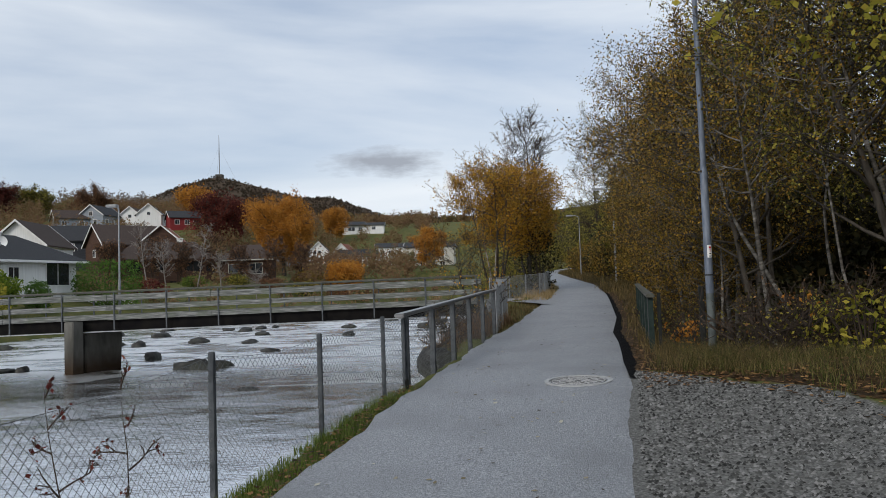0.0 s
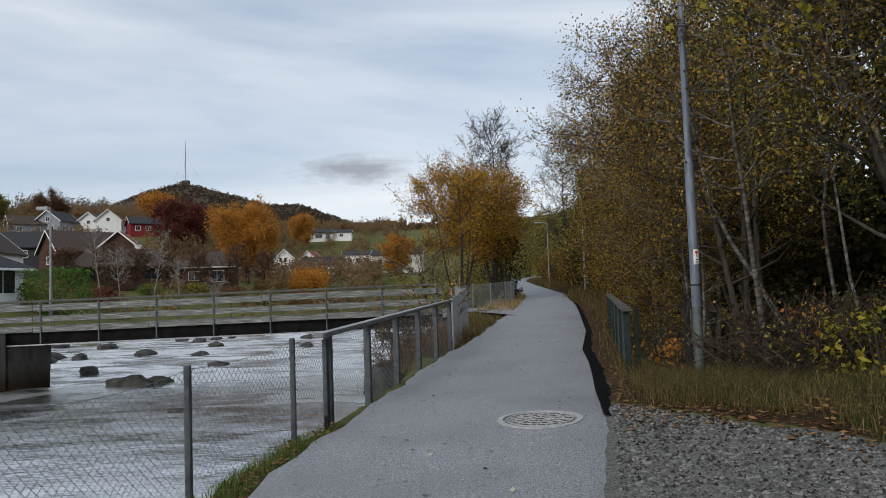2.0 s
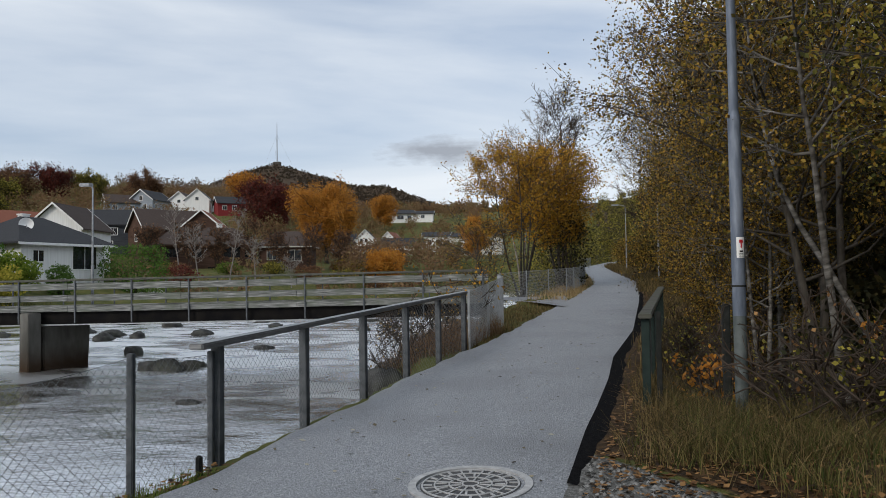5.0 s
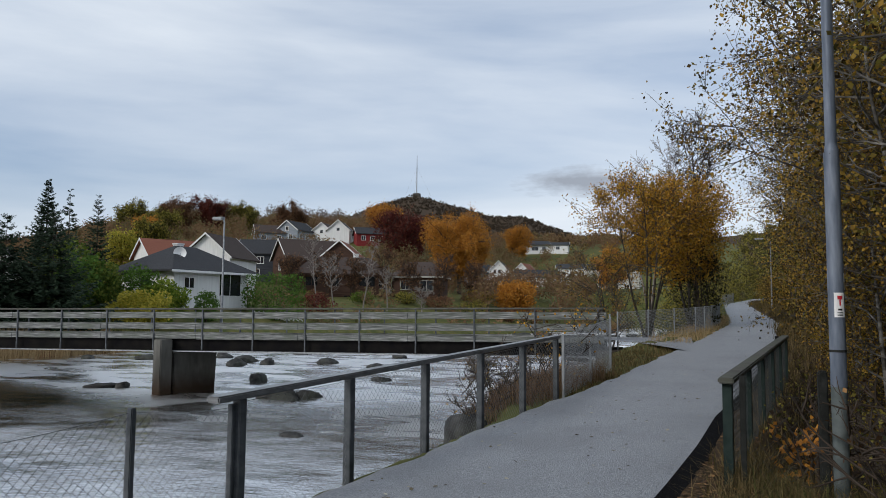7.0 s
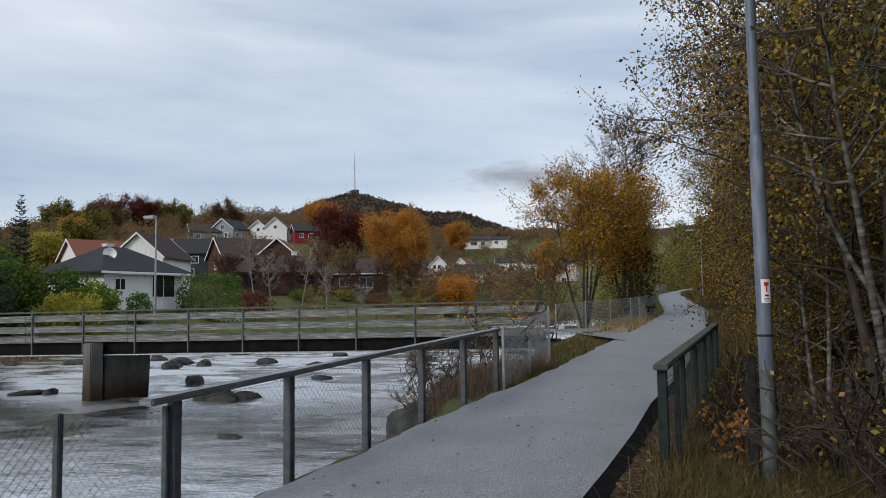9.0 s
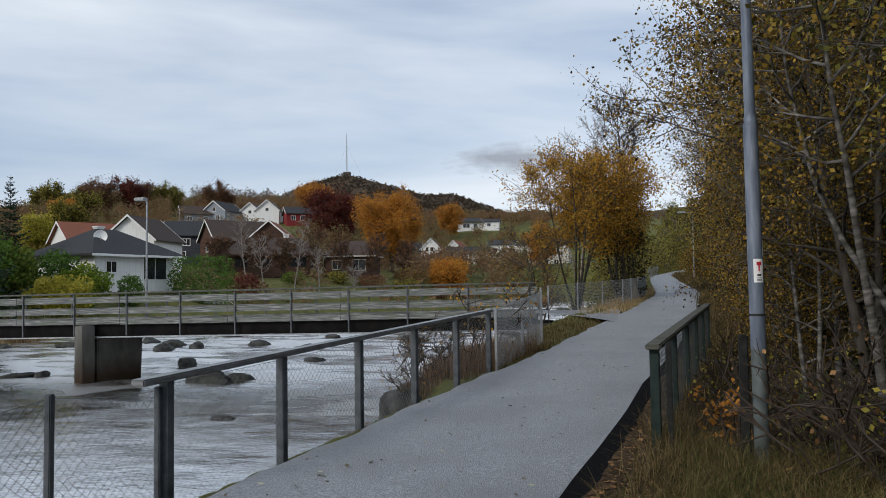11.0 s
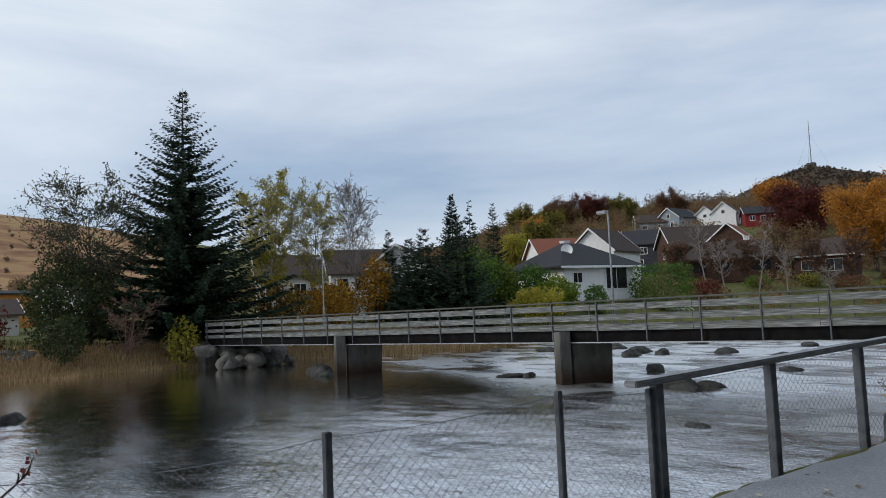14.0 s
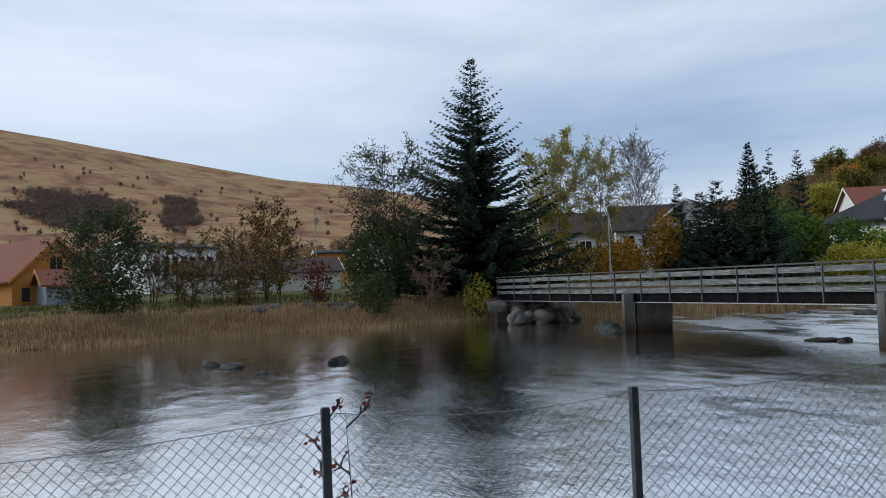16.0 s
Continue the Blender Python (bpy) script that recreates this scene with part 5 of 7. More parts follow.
def house(name, x, y, z, turn, w, d, wall, roof, wallmat, roofmat, label, windows=(), hip=0.0, chimney=None, over=0.45, trimmat=None):
    """turn: degrees by which the long front turns off facing the path (90: the gable faces it). windows: (side, along, sill, width, height); side s, n, e, w."""
    face = math.degrees(math.atan2(CAM0[1] - y, CAM0[0] - x)) + 90
    Hs = empty(name, x, y, z, face + turn)
    hw, hd = w / 2, d / 2
    v = [(-hw, -hd, -2.5), (hw, -hd, -2.5), (hw, hd, -2.5), (-hw, hd, -2.5), (-hw, -hd, wall), (hw, -hd, wall), (hw, hd, wall), (-hw, hd, wall)]
    f = [(0, 1, 5, 4), (2, 3, 7, 6)]
    if hip:
        f += [(1, 2, 6, 5), (3, 0, 4, 7), (4, 5, 6, 7)]
    else:
        v += [(-hw, 0, wall + roof), (hw, 0, wall + roof)]
        f += [(1, 2, 6, 9, 5), (3, 0, 4, 8, 7)]
    mesh_ob("wall", v, f, wallmat, Hs)
    e = roof / hd
    zo = wall - over * e
    X, Y = hw + over, hd + over
    t = 0.2
    r = hw - hip if hip else hw + over
    top = [(-X, -Y, zo), (X, -Y, zo), (X, Y, zo), (-X, Y, zo), (-r, 0, wall + roof), (r, 0, wall + roof)]
    v = [(a, b, c + 0.03) for a, b, c in top] + [(a, b, c + t) for a, b, c in top]
    sides = [(0, 1, 5, 4), (2, 3, 4, 5)] + ([(1, 2, 5), (3, 0, 4)] if hip else [])
    f = [tuple(i + 6 for i in s) for s in sides] + [tuple(reversed(s)) for s in sides] + [(0, 6, 7, 1), (2, 8, 9, 3)]
    f += [(1, 7, 8, 2), (3, 9, 6, 0)] if hip else [(1, 7, 11, 5), (5, 11, 8, 2), (3, 9, 10, 4), (4, 10, 6, 0)]
    mesh_ob("roof", v, f, roofmat, Hs)
    tm = trimmat or TRIM
    if not hip:
        for sx in (-1, 1):
            for sy in (-1, 1):
                xx = sx * (X + 0.03)
                a, b = (xx, sy * Y, zo - 0.05), (xx, 0, wall + roof - 0.05)
                vv = [(xx + o * 0.03, p[1], p[2] + h) for o in (-1, 1) for p in (a, b) for h in (0, 0.28)]
                mesh_ob("bargeboard", vv, [(0, 1, 3, 2), (4, 6, 7, 5), (0, 4, 5, 1), (2, 3, 7, 6), (0, 2, 6, 4), (1, 5, 7, 3)], tm, Hs)
    else:
        bm = box(bmesh.new(), -X - 0.03, X + 0.03, -Y - 0.04, -Y + 0.0, zo - 0.06, zo + 0.16)
        part("fascia", bm, tm, Hs)
        bm = box(bmesh.new(), X + 0.0, X + 0.04, -Y, Y, zo - 0.06, zo + 0.16)
        part("fascia", bm, tm, Hs)
    for side, u, sill, ww, hh in windows:
        W = new("window"); W.parent = Hs
        ang = {"s": 0, "e": 90, "n": 180, "w": 270}[side]
        off = hd if side in "sn" else hw
        W.matrix_basis = Matrix.Rotation(radians(ang), 4, "Z") @ Matrix.Translation((u, -off, sill))
        bm = bmesh.new()
        for a, b, c, g in ((-ww / 2 - 0.1, ww / 2 + 0.1, -0.1, 0.0), (-ww / 2 - 0.1, ww / 2 + 0.1, hh, hh + 0.1), (-ww / 2 - 0.1, -ww / 2, 0, hh), (ww / 2, ww / 2 + 0.1, 0, hh)):
            box(bm, a, b, -0.07, -0.003, c, g)
        if ww > 0.9:
            box(bm, -0.03, 0.03, -0.06, -0.003, 0, hh)
        part("window_frame", bm, tm, W)
        part("pane", box(bmesh.new(), -ww / 2, ww / 2, -0.035, -0.004, 0, hh), GLASS, W)
    for cx, cy, ch, cm in (chimney or ()):
        bm = box(bmesh.new(), cx - 0.4, cx + 0.4, cy - 0.35, cy + 0.35, wall, wall + roof + ch)
        box(bm, cx - 0.47, cx + 0.47, cy - 0.42, cy + 0.42, wall + roof + ch, wall + roof + ch + 0.12)
        part("chimney", bm, cm, Hs)
    if math.hypot(x, y) > 150:
        Hs.scale = (0.86, 0.86, 0.86)
    tagged(Hs, label, "house")
    return Hs


house("bungalow", -47.7, 71.2, 1.7, 38, 9.4, 9.0, 3.9, 2.3, PAINT_WHITE, ROOF_DARK, "white single-storey bungalow with a dark hipped roof",
      [("s", -2.9, 1.9, 1.1, 1.0), ("s", 2.3, 1.2, 2.8, 2.2), ("w", 0, 1.9, 1.4, 1.1)], hip=3.4, chimney=[(-0.4, 0.6, 0.4, TRIM)], over=0.9)
house("house", -59.0, 94.5, 5.4, 62, 8.0, 7.0, 3.2, 3.0, PAINT_WHITE, ROOF_BROWN, "white wooden house with a steep gable behind the bungalow", [("e", 0, 0.8, 0.9, 1.0), ("w", 0, 1.2, 0.9, 1.0)])
house("house", -66.0, 93.6, 5.6, 20, 9.0, 7.0, 3.0, 2.4, PAINT_WHITE, ROOF_RED, "white house with a faded red tiled roof", [("s", -2, 1, 1.2, 1.1), ("s", 2, 1, 1.2, 1.1)])
house("house", -93.5, 179.6, 19.0, 55, 9.5, 7.5, 3.4, 2.8, PAINT_GREY, ROOF_DARK, "blue-grey wooden house with white trim on the slope", [("w", -1.3, 0.6, 1.0, 1.4), ("w", 1.3, 0.6, 1.0, 1.4), ("w", 0, 3.2, 1.0, 1.2), ("s", 0, 0.8, 1.2, 1.3), ("s", -3, 0.8, 1.2, 1.3), ("s", 3, 0.8, 1.2, 1.3), ("e", 0, 0.8, 1.2, 1.3)])
house("house", -99.0, 176.0, 18.5, 8, 9.5, 7.5, 3.0, 2.4, PAINT_GREY, ROOF_BROWN, "grey house with a brown roof on the slope", [("s", -2.5, 0.9, 1.2, 1.2), ("s", 2.0, 0.9, 1.2, 1.2)])
house("house", -68.7, 124.7, 7.0, -12, 10.5, 8.0, 4.4, 2.6, PAINT_DARK, ROOF_DARK, "dark stained two-storey house with a slate roof", [("s", -3.5, 2.6, 1.1, 1.1), ("s", -1, 2.6, 1.1, 1.1), ("s", 2.4, 2.6, 1.1, 1.1), ("s", -2, 0.3, 1.6, 1.2), ("s", 3, 0.3, 1.6, 1.2)])
house("house", -59.2, 121.0, 5.6, 20, 10.0, 8.0, 4.6, 3.2, PAINT_BROWN, ROOF_BROWN, "dark brown wooden house with a brown tiled roof", [("s", -3, 0.6, 1.0, 1.2), ("s", 0, 3.0, 1.0, 1.0), ("s", 3, 0.6, 1.0, 1.2), ("w", 0, 2.6, 1.0, 1.1)])
house("house", -52.6, 121.5, 6.0, 78, 7.0, 5.6, 4.6, 2.4, PAINT_BROWN, ROOF_RED, "small brown house with a white-edged gable", [("e", 0, 2.6, 1.0, 1.1), ("w", 0, 3.2, 0.9, 1.0)])
house("house", -83.0, 184.9, 19.6, 78, 9.0, 7.0, 3.0, 3.0, PAINT_WHITE, ROOF_DARK, "white wooden house with a steep gable on the slope", [("w", 0, 2.8, 0.9, 0.9), ("s", 0, 0.8, 1.2, 1.2)])
house("house", -88.0, 186.0, 19.6, 70, 8.0, 6.4, 3.0, 2.6, PAINT_WHITE, ROOF_BROWN, "white house beside the grey one on the slope", [("w", 0, 2.4, 0.9, 0.9)])
house("house", -74.2, 183.4, 18.6, 10, 8.6, 7.0, 2.8, 2.0, PAINT_RED, ROOF_DARK, "red wooden house with white window frames", [("s", -2.4, 0.8, 1.2, 1.2), ("s", 0.4, 0.8, 1.2, 1.2), ("s", 2.8, 0.8, 1.2, 1.2)])
house("house", -49.7, 114.4, 3.6, 6, 15.0, 8.0, 3.6, 2.6, PAINT_BROWN, ROOF_BROWN, "long low brown house with a broad brown roof", [("s", -5, 1.6, 1.8, 1.3), ("s", -1.5, 1.6, 1.4, 1.3), ("s", 3.6, 1.6, 2.6, 1.5), ("s", -3.2, -0.6, 1.0, 0.7), ("s", 6.2, 1.6, 1.2, 1.3), ("s", 3.4, -0.6, 1.0, 0.7), ("s", 0.6, -0.6, 1.0, 0.7)], hip=3.0, chimney=[(2.4, 0.4, 0.7, TRIM)], trimmat=PAINT_BROWN)
house("house", -37.8, 119.4, 3.2, -10, 8.0, 7.0, 3.8, 2.2, PAINT_BROWN, ROOF_BROWN, "brown house with a veranda facing the river", [("s", -1.8, 1.6, 1.6, 1.3), ("s", 1.6, 1.4, 2.0, 1.6)], hip=2.2, trimmat=RENDER)
house("house", -44.2, 205.7, 9.0, 82, 8.0, 6.4, 3.8, 3.2, PAINT_WHITE, ROOF_DARK, "white wooden house with a tall gable and balcony", [("w", -1.2, 3.0, 0.8, 1.2), ("w", 0.3, 3.0, 0.8, 1.2), ("w", 0, 0.4, 2.4, 1.6)])
house("house", -50.4, 203.4, 9.0, 15, 8.0, 7.0, 3.0, 2.8, PAINT_GREY, ROOF_DARK, "pale blue house wing with a dark slate roof", [("s", -1.8, 0.8, 1.2, 1.2)])
house("house", -37.4, 207.0, 9.2, 70, 7.0, 5.0, 3.6, 2.4, PAINT_WHITE, ROOF_RED, "white house with a red tiled roof", [("w", 0, 2.0, 1.0, 1.0)])
house("house", -33.0, 199.4, 7.4, 6, 13.0, 7.0, 3.4, 2.2, PAINT_WHITE, ROOF_DARK, "white row house with a grey roof and long balcony", [("s", x, 0.6, 1.2, 1.4) for x in (-4.8, -2.4, 0, 2.4, 4.8)])
house("house", -23.0, 204.6, 7.6, 0, 12.0, 8.0, 6.0, 1.4, PAINT_WHITE, ROOF_DARK, "plain white two-storey block with a low roof", [("s", x, s, 1.2, 1.3) for x in (-4, -1.4, 1.4, 4) for s in (0.6, 3.6)])
house("house", -45.5, 257.5, 21.4, 10, 13.5, 9.0, 3.0, 1.6, PAINT_WHITE, ROOF_DARK, "white modern bungalow with a large chimney on the slope", [("s", -3.6, 0.6, 2.6, 1.5), ("s", 1.0, 0.6, 2.6, 1.5), ("s", 4.6, 0.6, 1.4, 1.5)], chimney=[(-0.4, -0.8, 1.3, TRIM)], over=0.8)
house("house", -36.0, 259.0, 21.6, -5, 8.0, 7.0, 2.6, 1.2, PAINT_WHITE, ROOF_DARK, "small white house beside the modern bungalow", [("s", 0, 0.8, 1.4, 1.2)])
house("house", -12.6, 196.0, 5.6, -6, 15.0, 10.0, 7.4, 1.6, RENDER, ROOF_DARK, "pale rendered two-storey building behind the golden trees", [("s", x, s, 1.3, 1.4) for x in (-5, -2, 1, 4) for s in (1.4, 4.6)])
house("house", -65.8, 56.2, 2.4, 10, 8.6, 7.0, 3.4, 2.6, PAINT_WHITE, ROOF_BROWN, "white house with brown roof behind the bare trees", [("s", x, 1.4, 1.1, 1.3) for x in (-3, -1, 1, 3)])
house("house", -62.6, 59.4, 2.4, 78, 7.0, 6.6, 3.6, 2.6, PAINT_WHITE, ROOF_BROWN, "white gabled house among bare trees", [("w", -1.4, 1.8, 0.8, 1.3), ("w", 0, 1.8, 0.8, 1.3), ("w", 1.4, 1.8, 0.8, 1.3)])
house("house", -71.0, 50.6, 2.2, 5, 9.0, 7.0, 3.6, 2.2, RENDER, ROOF_BROWN, "pale house with long brown roof behind the trees", [("s", x, 1.4, 1.3, 1.2) for x in (-3, 0, 3)])
# west side
house("house", -76.1, -5.8, 0.2, -66, 10.0, 7.4, 2.5, 3.4, PAINT_ORANGE, ROOF_RED, "orange-yellow wooden house with a red tiled gable roof", [("e", 0.0, 2.6, 1.1, 1.7), ("e", -2.6, 0.5, 0.7, 1.2)], trimmat=PAINT_ORANGE)
house("garage", -69.6, -2.0, -0.1, 12, 4.4, 4.0, 2.2, 1.1, PAINT_GREY, ROOF_RED, "grey lean-to with a red tiled roof", [], trimmat=PAINT_ORANGE)
house("school_block", -94.0, 6.0, 0.6, 40, 10.0, 8.0, 5.4, 0.7, PAINT_WHITE, ROOF_DARK, "white modern block with tall window bands", [("s", x, 2.2, 0.9, 2.2) for x in (-4, -2.7, -1.4, -0.1, 1.2, 2.5, 3.8)])
house("workshop", -86.0, 16.6, 0.3, 4, 17.0, 8.0, 2.3, 1.5, RENDER, ROOF_BROWN, "long low pale workshop with a brown flat roof", [("s", -5, 0.9, 1.6, 0.9), ("s", 0, 0.9, 1.6, 0.9)])
house("shed", -110.0, 31.4, 1.6, 5, 6.0, 5.0, 4.0, 0.4, PAINT_ORANGE, ROOF_DARK, "orange flat-roofed shed by the road", [])
house("house", -95.0, 33.6, 1.8, 60, 5.0, 4.0, 3.0, 1.6, PAINT_WHITE, ROOF_DARK, "small white house by the road", [("w", 0, 1.2, 0.8, 1.2)])
boxpart("garden_wall", None, RENDER, (-79.0, -78.6, 8.0, 24.0, -1.0, 1.9))
tagged(bpy.data.objects["garden_wall"], "low pale concrete garden wall", "wall")

# ---- woods on the hills ----


def far_woods(name, seed, n, az, rmin, rmax, h, material, label, quads=46, size=1.6, keep=None):
    rng = np.random.default_rng(seed)
    a = np.radians(rng.uniform(az[0], az[1], n)); r = np.sqrt(rng.uniform(rmin ** 2, rmax ** 2, n))
    x, y = CAM0[0] + r * np.sin(a), CAM0[1] + r * np.cos(a)
    if keep:
        ok = keep(x, y, r)
        x, y = x[ok], y[ok]
    z = ground(x, y)[0]
    n = len(x)
    hh = h * rng.uniform(0.55, 1.25, n)
    d = rng.normal(0, 1, (n, quads, 3)); d /= np.linalg.norm(d, axis=2, keepdims=True)
    rad = rng.uniform(0.25, 1.0, (n, quads, 1))
    p = np.stack([x, y, z + hh * 0.55], 1)[:, None, :] + d * rad * np.stack([hh * 0.42, hh * 0.42, hh * 0.5], 1)[:, None, :]
    v, q = leaf_quads(p.reshape(-1, 3), rng, n * quads, size, 0.2, droop=0.0)
    ob = fast_mesh(name, v, q, material)
    tagged(ob, label, "woods", kind="stuff")


# autumn mix, muted and lightened to put haze into the hillside's colour
WOODS_MIX = leaf_mat("woods_mix", [(0.08, 0.09, 0.045), (0.17, 0.10, 0.065), (0.23, 0.14, 0.07), (0.13, 0.145, 0.065), (0.28, 0.215, 0.12)], scale=0.035, share=0.25)
WOODS_DULL = leaf_mat("woods_dull", [(0.035, 0.03, 0.022), (0.07, 0.05, 0.035), (0.05, 0.055, 0.03)], scale=0.03, share=0.3)
# near-black leaf colour paints in the shaded gaps deep in the wood
WOODS_SHADED = leaf_mat("woods_shaded", [(0.010, 0.011, 0.007), (0.022, 0.020, 0.011), (0.04, 0.032, 0.016)], scale=0.2, share=0.5, through_light=0.1)
# grey of bare twigs, paled further to paint the haze along the ridge
WOODS_GREY = leaf_mat("woods_grey", [(0.15, 0.125, 0.11), (0.27, 0.235, 0.21)], scale=0.05, share=0.4)


WOODS_SCRUB = leaf_mat("woods_scrub", [(0.085, 0.062, 0.054), (0.14, 0.10, 0.082), (0.19, 0.135, 0.095)], scale=0.03, share=0.4)


def scrub_hollows(x, y, r):
    """Two thickets on the slope, ragged at the rim."""
    az = np.degrees(np.arctan2(x - CAM0[0], y - CAM0[1]))
    ragged = 0.6 * wob(x, y, 0.05, 1.0) + 0.45 * wob(x, y, 0.14)
    wide = ((az + 94.2) / 3.9) ** 2 + ((r - 620) / 100) ** 2
    small = ((az + 87.3) / 1.5) ** 2 + ((r - 630) / 105) ** 2
    return np.minimum(wide, small) + ragged < 0.85


def clear_of_houses(x, y, r):
    ok = np.ones(len(x), bool)
    for o in bpy.data.objects:
        if o.get("category") == "house":
            ux, uy = o.location.x - CAM0[0], o.location.y - CAM0[1]
            L = math.hypot(ux, uy)
            along = ((x - CAM0[0]) * ux + (y - CAM0[1]) * uy) / L
            off = np.abs((x - CAM0[0]) * uy - (y - CAM0[1]) * ux) / L
            ok &= ~((along > L - 9) & (along < L + 6) & (off < 6.5)) & ~((along > L - 30) & (along < L) & (off < 3.0))
    return ok


bpy.context.view_layer.update()
far_woods("garden_trees", 5, 900, (-52, -4), 112, 290, 5.4, WOODS_MIX, "autumn trees and hedges among the hillside houses", quads=260, size=0.42, keep=clear_of_houses)
far_woods("low_shrubs", 6, 700, (-50, -4), 92, 250, 2.4, WOODS_MIX, "low garden shrubs on the hillside", quads=40, size=0.5, keep=clear_of_houses)
far_woods("garden_shrubs", 16, 520, (-46, -12), 80, 135, 1.7, WOODS_MIX, "low dark shrubs in the far gardens", quads=46, size=0.3, keep=lambda x, y, r: clear_of_houses(x, y, r) & (x < np.interp(y, SHORE_Y, SHORE_X) - 3))
far_woods("hill_woods", 7, 2600, (-50, 3), 285, 640, 4.8, WOODS_MIX, "autumn woods on the hillside", quads=150, size=0.95)
far_woods("hill_woods", 8, 6000, (-50, 3), 620, 1090, 2.6, WOODS_DULL, "bare brown woods on the hill top", quads=30, size=1.3)
far_woods("ridge_trees", 9, 110, (-38, -22), 285, 330, 7.5, WOODS_GREY, "bare grey trees along the ridge", quads=330, size=0.75)
far_woods("moor_scrub", 10, 7000, (-102, -82), 500, 740, 5.0, WOODS_SCRUB, "dark leafless scrub in the hollows of the moor", quads=26, size=1.1, keep=scrub_hollows)
far_woods("moor_scrub", 12, 110, (-100, -66), 430, 900, 5.0, WOODS_SCRUB, "scattered bushes on the moor", quads=110, size=1.0)
far_woods("west_trees", 11, 260, (-100, -52), 105, 300, 6.0, WOODS_MIX, "autumn trees behind the western houses", quads=150, size=0.6, keep=clear_of_houses)
far_woods("east_wood", 13, 420, (2, 175), 20, 150, 9.0, WOODS_SHADED, "dense wood rising east of the path, coloured near black for its shade", quads=150, size=0.5, keep=lambda x, y, r: x - np.interp(y, PATH_Y, PATH_X) > 13)

# ---- lamps, mast and posts ----


def street_lamp(name, x, y, z, h, aim, label, arm=0.7, r=0.06, head=0.55):
    L = empty(name, x, y, z, aim)
    v, q = tubes([(0, 0, -0.3, 0, 0, h * 0.35, r, r), (0, 0, h * 0.35, 0, 0, h - 0.15, r * 0.72, r * 0.6), (0, 0, h - 0.15, arm * 0.4, 0, h, r * 0.6, r * 0.5), (arm * 0.4, 0, h, arm, 0, h + 0.04, r * 0.5, r * 0.5)], 8)
    fast_mesh("pole", v, q, GALV, L)
    part("lamp_head", box(bmesh.new(), arm - 0.1, arm + head, -0.13, 0.13, h - 0.03, h + 0.1, 0.03), GALV, L, "flat grey lamp head")
    tagged(L, label, "street lamp")
    return L


street_lamp("street_lamp", 8.28, 45.6, gz(8.28, 45.6), 6.0, 170, "slim galvanised street lamp beside the path")
street_lamp("street_lamp", 9.9, 73.0, gz(9.9, 73.0), 6.0, 170, "distant galvanised street lamp beside the path")
street_lamp("street_lamp", -16.4, 31.5, 0.45, 5.0, 175, "galvanised street lamp on the footbridge", arm=0.15, head=0.42)
street_lamp("street_lamp", -36.6, 30.4, 0.35, 4.6, 175, "galvanised street lamp near the end of the footbridge", arm=0.15, head=0.42)
street_lamp("street_lamp", -90.9, 24.2, 1.0, 9.6, 0, "tall street lamp by the western road", arm=0.5, r=0.1)
street_lamp("street_lamp", -65.1, 24.0, 0.0, 6.4, 190, "street lamp behind the far bank", arm=0.9, head=0.7)

SLEEVE = mat("black_sleeve", [(0.012, 0.013, 0.012), (0.03, 0.032, 0.03)], scale=12, rough=0.8, bump=0.3)
SIGN_WHITE = mat("sign_white", [(0.70, 0.70, 0.69), (0.78, 0.78, 0.77)], scale=9, rough=0.5)
SIGN_RED = mat("sign_red", [(0.42, 0.02, 0.03), (0.50, 0.03, 0.04)], scale=9, rough=0.5)
POLE_BLUE = mat("pole_galvanised", [(0.085, 0.105, 0.14), (0.14, 0.165, 0.21), (0.22, 0.25, 0.30)], scale=6, rough=0.5, metal=0.2, stretch=(2, 2, 0.4), bump=0.05)


